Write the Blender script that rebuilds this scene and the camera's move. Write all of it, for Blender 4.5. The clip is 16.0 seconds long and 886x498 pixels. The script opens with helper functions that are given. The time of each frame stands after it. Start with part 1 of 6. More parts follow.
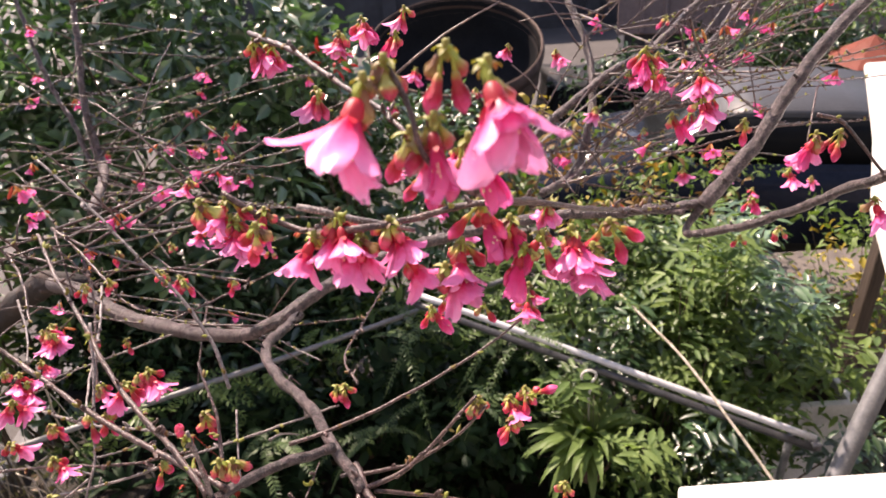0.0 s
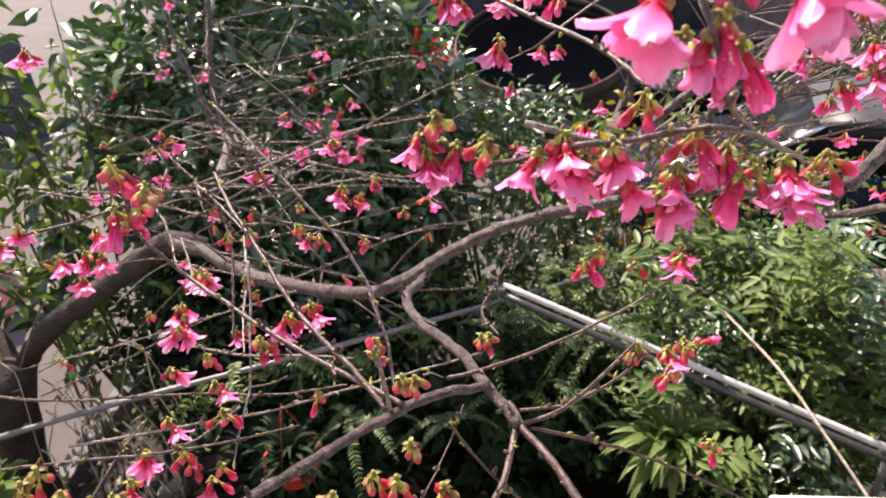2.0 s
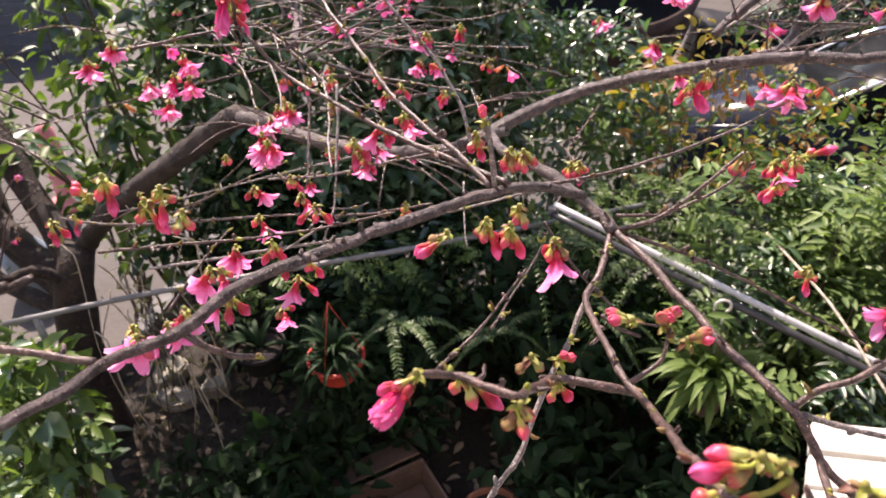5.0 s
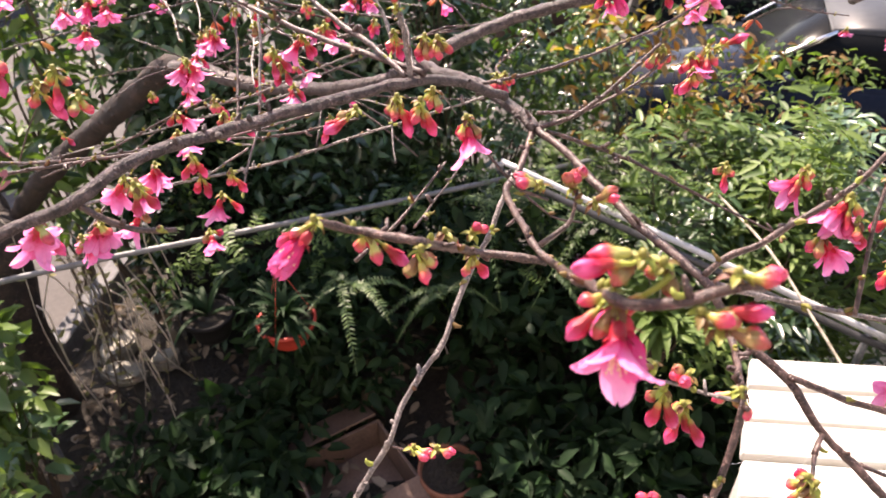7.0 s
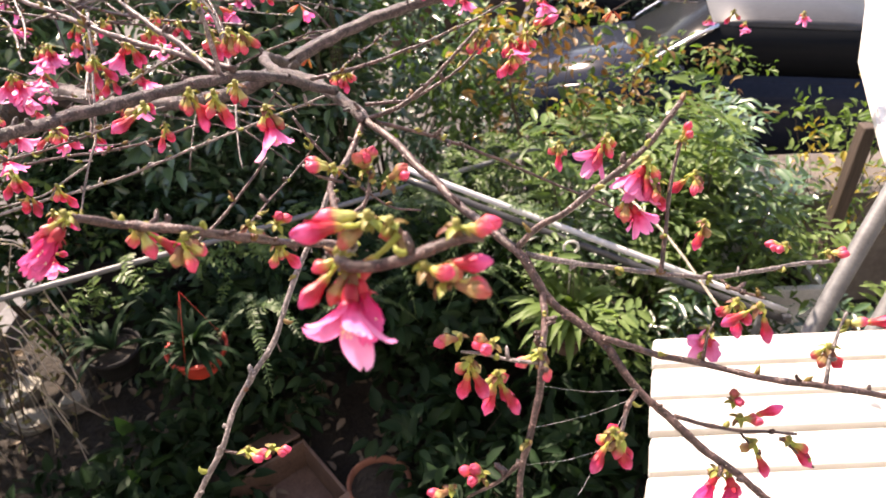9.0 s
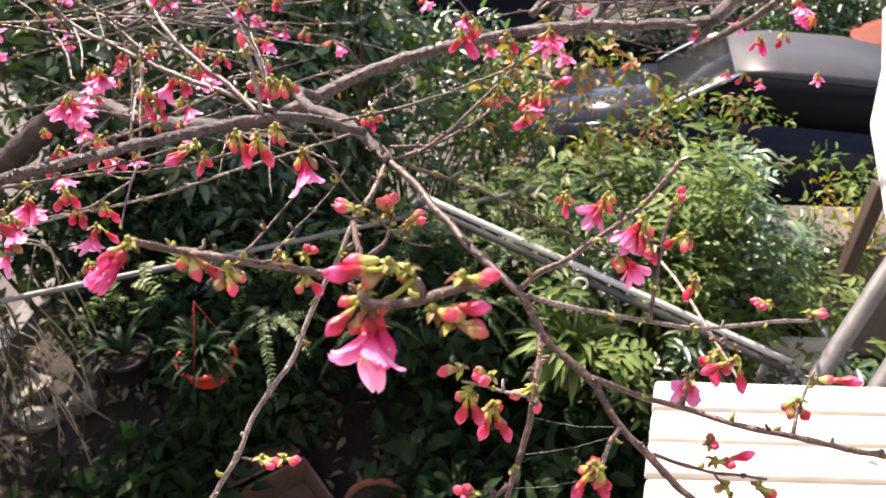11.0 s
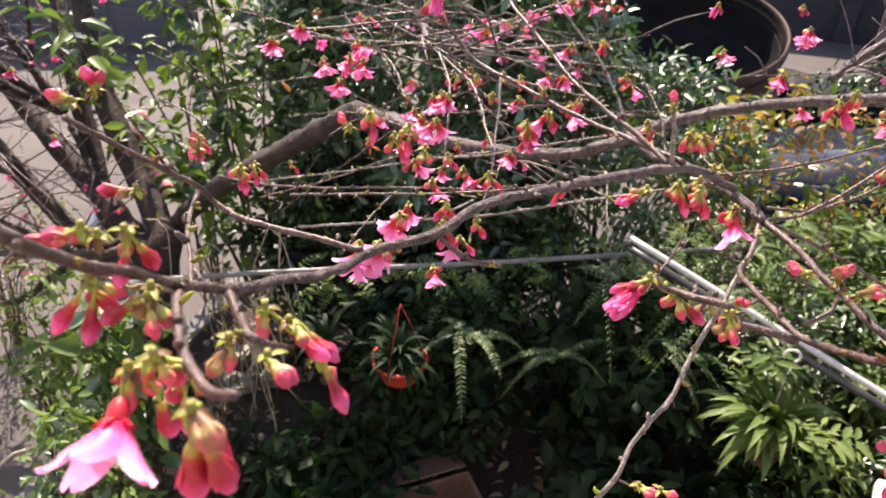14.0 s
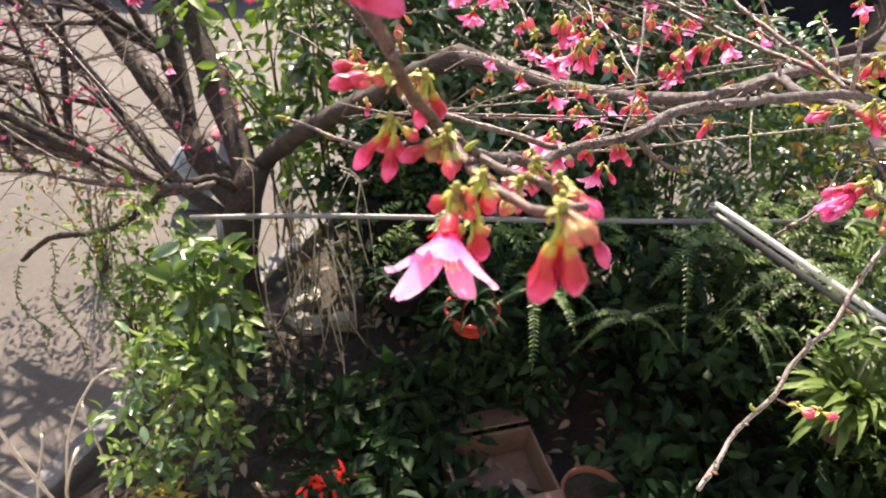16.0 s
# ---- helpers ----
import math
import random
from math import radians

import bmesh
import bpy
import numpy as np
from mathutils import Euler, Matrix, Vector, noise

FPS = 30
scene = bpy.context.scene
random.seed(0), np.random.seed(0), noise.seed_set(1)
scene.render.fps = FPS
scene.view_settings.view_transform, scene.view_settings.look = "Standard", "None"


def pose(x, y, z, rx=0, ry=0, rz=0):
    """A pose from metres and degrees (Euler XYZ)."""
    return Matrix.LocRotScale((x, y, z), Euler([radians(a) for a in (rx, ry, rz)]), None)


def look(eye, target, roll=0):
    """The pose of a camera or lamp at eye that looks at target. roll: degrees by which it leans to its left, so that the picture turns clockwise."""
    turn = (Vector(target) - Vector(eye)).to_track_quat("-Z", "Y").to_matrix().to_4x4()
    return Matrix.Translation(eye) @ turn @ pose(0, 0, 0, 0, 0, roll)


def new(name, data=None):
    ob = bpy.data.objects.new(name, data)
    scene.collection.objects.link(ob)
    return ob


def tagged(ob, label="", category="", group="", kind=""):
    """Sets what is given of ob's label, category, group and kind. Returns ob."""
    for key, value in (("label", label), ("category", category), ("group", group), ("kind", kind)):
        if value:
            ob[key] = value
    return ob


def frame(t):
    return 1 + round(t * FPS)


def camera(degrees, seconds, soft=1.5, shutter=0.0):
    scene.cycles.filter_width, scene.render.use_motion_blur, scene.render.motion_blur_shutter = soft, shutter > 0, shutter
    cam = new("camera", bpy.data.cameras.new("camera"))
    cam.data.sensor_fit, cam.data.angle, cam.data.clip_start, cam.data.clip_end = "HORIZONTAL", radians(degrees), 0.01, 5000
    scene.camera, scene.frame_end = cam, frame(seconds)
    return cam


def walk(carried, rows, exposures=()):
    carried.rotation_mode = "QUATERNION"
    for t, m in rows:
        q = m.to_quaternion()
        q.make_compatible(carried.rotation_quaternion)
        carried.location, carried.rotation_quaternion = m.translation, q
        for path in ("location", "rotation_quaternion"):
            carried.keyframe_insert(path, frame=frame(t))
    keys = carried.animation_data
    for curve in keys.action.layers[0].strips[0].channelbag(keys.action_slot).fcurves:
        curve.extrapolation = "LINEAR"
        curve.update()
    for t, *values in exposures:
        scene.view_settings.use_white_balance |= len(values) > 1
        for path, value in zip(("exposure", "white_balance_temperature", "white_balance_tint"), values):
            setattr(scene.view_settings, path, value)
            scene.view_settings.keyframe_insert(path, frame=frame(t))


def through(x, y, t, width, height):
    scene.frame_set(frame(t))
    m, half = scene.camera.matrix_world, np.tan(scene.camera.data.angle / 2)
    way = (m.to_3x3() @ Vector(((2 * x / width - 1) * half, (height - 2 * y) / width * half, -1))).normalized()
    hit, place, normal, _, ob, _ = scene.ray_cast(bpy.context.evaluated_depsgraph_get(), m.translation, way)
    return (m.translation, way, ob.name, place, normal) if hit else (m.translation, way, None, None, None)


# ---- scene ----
cam = camera(64.7, 16.0, soft=1.6)
cam.data.dof.use_dof, cam.data.dof.focus_distance, cam.data.dof.aperture_fstop = True, 0.60, 14.0

PATH = [
    (0, (0.024, 0.054, 3.079), (0.015, 1.771, 2.053), -4.1),
    (0.5, (0.011, 0.045, 3.075), (-0.041, 1.76, 2.047), -4.2),
    (1, (-0.013, 0.033, 3.069), (-0.13, 1.751, 2.052), -4.4),
    (1.5, (-0.034, 0.025, 3.067), (-0.196, 1.738, 2.046), -4.3),
    (2, (-0.06, 0.01, 3.053), (-0.259, 1.725, 2.042), -3.9),
    (2.5, (-0.076, -0.001, 3.043), (-0.313, 1.7, 2.017), -3.0),
    (3, (-0.094, -0.013, 3.025), (-0.354, 1.672, 1.979), -2.4),
    (3.5, (-0.101, -0.026, 3.012), (-0.394, 1.638, 1.941), -2.3),
    (4, (-0.11, -0.039, 2.988), (-0.417, 1.608, 1.895), -1.8),
    (6.5, (-0.096, -0.082, 2.907), (-0.331, 1.507, 1.715), -0.8),
    (7, (-0.079, -0.088, 2.895), (-0.249, 1.504, 1.697), -1.0),
    (7.5, (-0.057, -0.089, 2.889), (-0.163, 1.508, 1.69), -1.5),
    (8, (-0.036, -0.09, 2.885), (-0.087, 1.521, 1.701), -1.7),
    (8.5, (-0.02, -0.091, 2.881), (-0.041, 1.522, 1.698), -2.2),
    (9, (-0.005, -0.094, 2.879), (0.027, 1.525, 1.705), -1.6),
    (11.5, (-0.004, -0.142, 2.919), (-0.05, 1.531, 1.824), 3.0),
    (12, (-0.046, -0.154, 2.921), (-0.165, 1.527, 1.842), 3.8),
    (12.5, (-0.08, -0.155, 2.933), (-0.273, 1.523, 1.863), 3.3),
    (13, (-0.118, -0.162, 2.94), (-0.399, 1.512, 1.882), 3.2),
    (13.5, (-0.161, -0.172, 2.939), (-0.523, 1.484, 1.878), 2.9),
    (14, (-0.195, -0.186, 2.938), (-0.632, 1.449, 1.873), 2.7),
    (14.5, (-0.219, -0.208, 2.93), (-0.715, 1.396, 1.843), 2.3),
    (15, (-0.238, -0.225, 2.923), (-0.771, 1.352, 1.815), 2.5),
    (15.5, (-0.257, -0.241, 2.915), (-0.808, 1.309, 1.777), 3.1),
    (16, (-0.27, -0.253, 2.903), (-0.83, 1.279, 1.746), 3.5),
]
walk(cam, [(t, look(eye, target, roll)) for t, eye, target, roll in PATH], [(0, 1.22, 7750, 27), (2, 1.22, 7650, 26), (4, 1.16, 7500, 25), (6.5, 1.56, 7700, 25), (9, 1.64, 7900, 24), (13, 1.46, 7550, 24), (15, 1.58, 7850, 21), (16, 1.74, 8000, 17)])

# ---- world and sun ----
world = bpy.data.worlds.new("sky")
world.use_nodes = True
scene.world = world
wn = world.node_tree.nodes
sky = wn.new("ShaderNodeTexSky")
SUN_AZ, SUN_EL = 328.0, 48.0
sky.sky_type, sky.sun_disc = "NISHITA", False
sky.sun_elevation, sky.sun_rotation = radians(SUN_EL), radians(SUN_AZ)
wn["Background"].inputs["Strength"].default_value = 0.14
world.node_tree.links.new(sky.outputs[0], wn["Background"].inputs["Color"])

sun = new("sun", bpy.data.lights.new("sun", "SUN"))
sun.data.energy, sun.data.angle, sun.data.color = 5.0, radians(0.6), (1.0, 0.95, 0.87)
sx = math.sin(radians(SUN_AZ)) * math.cos(radians(SUN_EL))
sy = math.cos(radians(SUN_AZ)) * math.cos(radians(SUN_EL))
sun.matrix_world = look((sx * 30, sy * 30, math.sin(radians(SUN_EL)) * 30 + 2), (0, 0, 2))


# ---- materials ----
def material(name):
    m = bpy.data.materials.new(name)
    m.use_nodes = True
    return m, m.node_tree.nodes, m.node_tree.links, m.node_tree.nodes["Principled BSDF"]


def ramp(nodes, stops):
    r = nodes.new("ShaderNodeValToRGB")
    while len(r.color_ramp.elements) < len(stops):
        r.color_ramp.elements.new(0.5)
    for e, (p, c) in zip(r.color_ramp.elements, stops):
        e.position, e.color = p, (*c, 1)
    return r


def grain(nodes, links, scale, detail=4.0, rough=0.6, stretch=None):
    tc = nodes.new("ShaderNodeTexCoord")
    n = nodes.new("ShaderNodeTexNoise")
    n.inputs["Scale"].default_value, n.inputs["Detail"].default_value, n.inputs["Roughness"].default_value = scale, detail, rough
    if stretch:
        mp = nodes.new("ShaderNodeMapping")
        mp.inputs["Scale"].default_value = stretch
        links.new(tc.outputs["Object"], mp.inputs[0])
        links.new(mp.outputs[0], n.inputs["Vector"])
    else:
        links.new(tc.outputs["Object"], n.inputs["Vector"])
    return n


def surface(name, dark, light, scale, rough=0.7, bump=0.2, dist=0.002, metal=0.0, fine=8.0, spec=0.5, stretch=None):
    """Two scales of colour variation and a fine relief."""
    m, nodes, links, bsdf = material(name)
    big, small = grain(nodes, links, scale, 3, stretch=stretch), grain(nodes, links, scale * fine, 5, stretch=stretch)
    mix = nodes.new("ShaderNodeMix")
    mix.inputs[0].default_value = 0.45
    links.new(big.outputs["Fac"], mix.inputs[2])
    links.new(small.outputs["Fac"], mix.inputs[3])
    r = ramp(nodes, [(0.32, dark), (0.68, light)])
    links.new(mix.outputs[0], r.inputs[0])
    links.new(r.outputs[0], bsdf.inputs["Base Color"])
    b = nodes.new("ShaderNodeBump")
    b.inputs["Strength"].default_value, b.inputs["Distance"].default_value = bump, dist
    links.new(small.outputs["Fac"], b.inputs["Height"])
    links.new(b.outputs[0], bsdf.inputs["Normal"])
    bsdf.inputs["Roughness"].default_value, bsdf.inputs["Metallic"].default_value = rough, metal
    bsdf.inputs["Specular IOR Level"].default_value = spec
    return m


def thin(name, dark, light, scale, through, share=0.4, rough=0.5, spec=0.4):
    """Leaves and petals: light passes through them."""
    m, nodes, links, bsdf = material(name)
    big = grain(nodes, links, scale, 3)
    rnd = nodes.new("ShaderNodeNewGeometry").outputs["Random Per Island"]
    mix = nodes.new("ShaderNodeMix")
    mix.inputs[0].default_value = 0.55
    links.new(big.outputs["Fac"], mix.inputs[2])
    links.new(rnd, mix.inputs[3])
    r = ramp(nodes, [(0.2, dark), (0.8, light)])
    links.new(mix.outputs[0], r.inputs[0])
    links.new(r.outputs[0], bsdf.inputs["Base Color"])
    bsdf.inputs["Roughness"].default_value = rough
    bsdf.inputs["Specular IOR Level"].default_value = spec
    tr = nodes.new("ShaderNodeBsdfTranslucent")
    tint = nodes.new("ShaderNodeMix")
    tint.data_type, tint.blend_type = "RGBA", "MULTIPLY"
    tint.inputs[0].default_value = 1.0
    links.new(r.outputs[0], tint.inputs[6])
    tint.inputs[7].default_value = (*through, 1)
    links.new(tint.outputs[2], tr.inputs["Color"])
    mx = nodes.new("ShaderNodeMixShader")
    mx.inputs[0].default_value = share
    links.new(bsdf.outputs[0], mx.inputs[1])
    links.new(tr.outputs[0], mx.inputs[2])
    links.new(mx.outputs[0], nodes["Material Output"].inputs["Surface"])
    return m


def graded(name, stops, length, rough=0.45, top=0.0, share=0.2, vary=0.25):
    """Colour that runs along a hanging bud, calyx or stalk, from its stalk downwards."""
    m, nodes, links, bsdf = material(name)
    tc = nodes.new("ShaderNodeTexCoord")
    sp = nodes.new("ShaderNodeSeparateXYZ")
    links.new(tc.outputs["Object"], sp.inputs[0])
    mr = nodes.new("ShaderNodeMapRange")
    mr.inputs["From Min"].default_value, mr.inputs["From Max"].default_value = -top, -length
    links.new(sp.outputs[2], mr.inputs["Value"])
    n = grain(nodes, links, 260, 3)
    ad = nodes.new("ShaderNodeMath")
    ad.operation = "MULTIPLY_ADD"
    links.new(n.outputs["Fac"], ad.inputs[0])
    ad.inputs[1].default_value = 0.35
    links.new(mr.outputs[0], ad.inputs[2])
    sb = nodes.new("ShaderNodeMath")
    sb.operation = "SUBTRACT"
    links.new(ad.outputs[0], sb.inputs[0])
    sb.inputs[1].default_value = 0.17
    r = ramp(nodes, stops)
    links.new(sb.outputs[0], r.inputs[0])
    oi = nodes.new("ShaderNodeObjectInfo")
    hsv = nodes.new("ShaderNodeHueSaturation")
    vr = nodes.new("ShaderNodeMapRange")
    vr.inputs["To Min"].default_value, vr.inputs["To Max"].default_value = 1 - vary, 1 + vary
    links.new(oi.outputs["Random"], vr.inputs["Value"])
    links.new(vr.outputs[0], hsv.inputs["Value"])
    links.new(r.outputs[0], hsv.inputs["Color"])
    links.new(hsv.outputs[0], bsdf.inputs["Base Color"])
    bsdf.inputs["Roughness"].default_value = rough
    tr = nodes.new("ShaderNodeBsdfTranslucent")
    links.new(hsv.outputs[0], tr.inputs["Color"])
    mx = nodes.new("ShaderNodeMixShader")
    mx.inputs[0].default_value = share
    links.new(bsdf.outputs[0], mx.inputs[1])
    links.new(tr.outputs[0], mx.inputs[2])
    links.new(mx.outputs[0], nodes["Material Output"].inputs["Surface"])
    return m


def bark(name, dark, light, scale, bump, dist, rough, rings):
    """Bark with grain, pale lenticels and dark scars."""
    m, nodes, links, bsdf = material(name)
    big, small = grain(nodes, links, scale, 3), grain(nodes, links, scale * 6, 6, 0.7)
    mix = nodes.new("ShaderNodeMix")
    mix.inputs[0].default_value = 0.5
    links.new(big.outputs["Fac"], mix.inputs[2])
    links.new(small.outputs["Fac"], mix.inputs[3])
    r = ramp(nodes, [(0.40, dark), (0.51, tuple((a * 1.4 + b) / 2.8 for a, b in zip(dark, light))), (0.60, light)])
    links.new(mix.outputs[0], r.inputs[0])
    tc, vo = nodes.new("ShaderNodeTexCoord"), nodes.new("ShaderNodeTexVoronoi")
    vo.inputs["Scale"].default_value = rings
    links.new(tc.outputs["Object"], vo.inputs["Vector"])
    spot = ramp(nodes, [(0.0, (1, 1, 1)), (0.30, (0, 0, 0))])
    links.new(vo.outputs["Distance"], spot.inputs[0])
    pale = nodes.new("ShaderNodeMix")
    pale.data_type = "RGBA"
    links.new(spot.outputs[0], pale.inputs[0])
    links.new(r.outputs[0], pale.inputs[6])
    pale.inputs[7].default_value = (*[min(1, c * 2.1) for c in light], 1)
    links.new(pale.outputs[2], bsdf.inputs["Base Color"])
    h = nodes.new("ShaderNodeMath")
    h.operation = "ADD"
    links.new(mix.outputs[0], h.inputs[0])
    links.new(spot.outputs[0], h.inputs[1])
    bp = nodes.new("ShaderNodeBump")
    bp.inputs["Strength"].default_value, bp.inputs["Distance"].default_value = bump, dist
    links.new(h.outputs[0], bp.inputs["Height"])
    links.new(bp.outputs[0], bsdf.inputs["Normal"])
    bsdf.inputs["Roughness"].default_value, bsdf.inputs["Specular IOR Level"].default_value = rough, 0.5
    return m


BARK = bark("cherry_bark", (0.012, 0.007, 0.008), (0.165, 0.122, 0.120), 120, 1.0, 0.0040, 0.34, 330)
BARK_OLD = bark("old_bark", (0.008, 0.005, 0.004), (0.046, 0.027, 0.020), 22, 1.0, 0.010, 0.75, 40)
# Sunlight on thin twigs is put into this paler grey bark.
BARK_SUNLIT = bark("sunlit_grey_bark", (0.07, 0.058, 0.055), (0.30, 0.26, 0.25), 150, 1.0, 0.0009, 0.45, 420)
BARK_RED = bark("young_bark", (0.016, 0.007, 0.007), (0.145, 0.090, 0.080), 170, 1.0, 0.0009, 0.33, 420)
PETAL = graded("petal", [(0.0, (0.55, 0.010, 0.06)), (0.22, (0.70, 0.03, 0.15)), (0.45, (0.86, 0.20, 0.48)), (1.0, (0.93, 0.44, 0.72))], 0.030, 0.42, 0.0085, 0.38, 0.14)
PETAL_DEEP = graded("deep_petal", [(0.0, (0.60, 0.012, 0.09)), (0.5, (0.74, 0.04, 0.22)), (1.0, (0.86, 0.17, 0.46))], 0.028, 0.5, 0.0085, 0.4, 0.15)
PETAL_FAR = thin("distant_petal", (0.76, 0.05, 0.26), (0.91, 0.28, 0.58), 90, (1.0, 0.7, 0.88), 0.45, 0.5)
BUD_FAR = thin("distant_bud", (0.50, 0.05, 0.04), (0.60, 0.30, 0.08), 90, (1.0, 0.7, 0.6), 0.25, 0.5)
BUD = graded("bud_skin", [(0.0, (0.36, 0.38, 0.06)), (0.20, (0.38, 0.29, 0.055)), (0.38, (0.42, 0.035, 0.035)), (0.66, (0.44, 0.014, 0.040)), (0.80, (0.58, 0.03, 0.12)), (1.0, (0.76, 0.10, 0.30))], 0.022, 0.5, 0.005)
BUD_BROWN = graded("brown_bud_skin", [(0.0, (0.15, 0.06, 0.04)), (0.45, (0.26, 0.13, 0.06)), (0.8, (0.36, 0.26, 0.10)), (1.0, (0.46, 0.10, 0.09))], 0.013, 0.5, 0.002)
BUD_SMALL = graded("small_bud_skin", [(0.0, (0.40, 0.40, 0.08)), (0.42, (0.48, 0.36, 0.10)), (0.62, (0.58, 0.12, 0.09)), (1.0, (0.70, 0.07, 0.16))], 0.013, 0.42, 0.004)
BUD_GREEN = graded("green_bud_skin", [(0.0, (0.24, 0.09, 0.05)), (0.26, (0.36, 0.37, 0.10)), (0.66, (0.47, 0.47, 0.16)), (0.84, (0.52, 0.12, 0.10)), (1.0, (0.60, 0.06, 0.14))], 0.013, 0.42, 0.002)
STALK = graded("stalk_skin", [(0.0, (0.28, 0.32, 0.05)), (1.0, (0.42, 0.44, 0.08))], 0.010, 0.5)
CALYX = graded("calyx_skin", [(0.0, (0.34, 0.12, 0.045)), (0.35, (0.40, 0.018, 0.030)), (1.0, (0.44, 0.015, 0.035))], 0.011, 0.5)
STAMEN = surface("stamen", (0.75, 0.55, 0.35), (0.9, 0.75, 0.55), 300)
LEAF_DARK = thin("dark_leaf", (0.014, 0.038, 0.018), (0.05, 0.115, 0.045), 9, (0.9, 1.2, 0.4), 0.22, 0.34, spec=1.0)
# The bed's shade is put into this near-black leaf colour.
LEAF_SHADE_TINT = thin("shade_tinted_leaf", (0.007, 0.019, 0.009), (0.022, 0.052, 0.020), 9, (0.9, 1.2, 0.4), 0.22, 0.6, spec=0.15)
LEAF_GLOSSY = thin("glossy_leaf", (0.040, 0.090, 0.046), (0.135, 0.235, 0.115), 9, (0.9, 1.2, 0.45), 0.25, 0.33, spec=1.0)
LEAF_MID = thin("mid_leaf", (0.05, 0.095, 0.028), (0.13, 0.205, 0.058), 9, (1.0, 1.2, 0.4), 0.32, 0.4, spec=0.25)
LEAF_LIGHT = thin("light_leaf", (0.066, 0.120, 0.042), (0.18, 0.26, 0.082), 9, (1.0, 1.2, 0.35), 0.36, 0.45, spec=0.2)
LEAF_YELLOW = thin("yellow_leaf", (0.22, 0.16, 0.02), (0.44, 0.36, 0.06), 9, (1.0, 1.0, 0.4), 0.3, 0.45)
LEAF_RUST = thin("rust_leaf", (0.14, 0.07, 0.03), (0.30, 0.20, 0.07), 9, (1.0, 0.8, 0.4), 0.3, 0.5)
FERN = thin("fern_leaf", (0.03, 0.065, 0.022), (0.11, 0.175, 0.065), 12, (1.0, 1.2, 0.5), 0.3, 0.45)
STEM = surface("shrub_stem", (0.03, 0.022, 0.015), (0.11, 0.08, 0.055), 60)
STEM_PALE = surface("pale_dead_stem", (0.38, 0.32, 0.25), (0.7, 0.63, 0.52), 40, 0.7)
STEM_DRY = surface("peeling_stick_bark", (0.12, 0.095, 0.07), (0.62, 0.56, 0.46), 26, 0.7, fine=3)
RED_FLOWER = thin("red_flower", (0.6, 0.012, 0.01), (0.75, 0.05, 0.03), 30, (1.0, 0.4, 0.3), 0.3, 0.5)
METAL = surface("galvanised_tube", (0.36, 0.37, 0.38), (0.56, 0.57, 0.58), 12, 0.4, 0.1, 0.001)
METAL_TUBE = surface("grey_tube_paint", (0.085, 0.088, 0.092), (0.17, 0.175, 0.18), 14, 0.45, 0.15, 0.001)
METAL_DULL = surface("dull_grey_tube", (0.11, 0.115, 0.12), (0.26, 0.27, 0.28), 14, 0.5, 0.15, 0.001, metal=0.35)
WHITE = surface("white_paint", (0.46, 0.44, 0.40), (0.63, 0.62, 0.59), 5, 0.5, 0.25, 0.002, stretch=(0.35, 3.0, 1.0))
WOOD_OLD = surface("weathered_dark_wood", (0.028, 0.020, 0.015), (0.095, 0.066, 0.048), 14, 0.8, 0.6, 0.004, stretch=(1, 1, 0.08))
WOOD_BOX = surface("tan_box_wood", (0.090, 0.055, 0.042), (0.18, 0.115, 0.088), 12, 0.75, 0.5, 0.003)
SOIL = surface("garden_soil", (0.012, 0.010, 0.008), (0.05, 0.04, 0.03), 7, 0.95, 1.0, 0.03)
CONCRETE = surface("pale_concrete", (0.040, 0.036, 0.034), (0.086, 0.077, 0.073), 1.7, 0.85, 0.4, 0.004, fine=22)
KERB = surface("dark_kerb", (0.07, 0.07, 0.075), (0.16, 0.16, 0.165), 8, 0.85, 0.5, 0.004)
TERRACOTTA = surface("terracotta", (0.14, 0.05, 0.03), (0.25, 0.10, 0.06), 9, 0.8, 0.3, 0.003)
RED_PLASTIC = surface("red_plastic", (0.38, 0.03, 0.02), (0.50, 0.06, 0.04), 8, 0.4, 0.1, 0.001)
PINK_CLOTH = surface("faded_red_plastic", (0.62, 0.16, 0.17), (0.8, 0.28, 0.28), 9, 0.5, 0.1, 0.001)
FOAM = surface("grey_white_box", (0.40, 0.41, 0.41), (0.58, 0.59, 0.59), 9, 0.8, 0.3, 0.002)
CAR_PAINT = surface("dark_blue_car_paint", (0.010, 0.013, 0.022), (0.018, 0.022, 0.034), 3, 0.14, 0.0, 0.001, spec=0.12)
# The sky's reflection on the dark roof is put into this grey.
CAR_ROOF_SKY = surface("sky_grey_car_roof", (0.036, 0.038, 0.041), (0.055, 0.057, 0.060), 3, 0.45, 0.03, 0.001, spec=0.3)
CAR_GLASS = surface("dark_car_glass", (0.008, 0.009, 0.010), (0.010, 0.011, 0.012), 3, 0.2, 0.0, 0.001, spec=0.04)
RUBBER = surface("tyre_rubber", (0.012, 0.012, 0.012), (0.03, 0.03, 0.03), 20, 0.85)
CHROME = surface("bright_trim", (0.6, 0.6, 0.62), (0.75, 0.75, 0.77), 10, 0.15, 0.02, 0.001, metal=1.0)
WALL_BLUE = surface("blue_grey_shutter", (0.045, 0.05, 0.065), (0.08, 0.088, 0.108), 1.2, 0.6, 0.2, 0.003)
WALL_DARK = surface("dark_blue_grey_wall", (0.018, 0.020, 0.026), (0.042, 0.045, 0.055), 1.4, 0.7, 0.2, 0.003)
WALL_GREY = surface("brown_grey_wall", (0.07, 0.058, 0.048), (0.15, 0.128, 0.108), 3, 0.9, 0.5, 0.005)
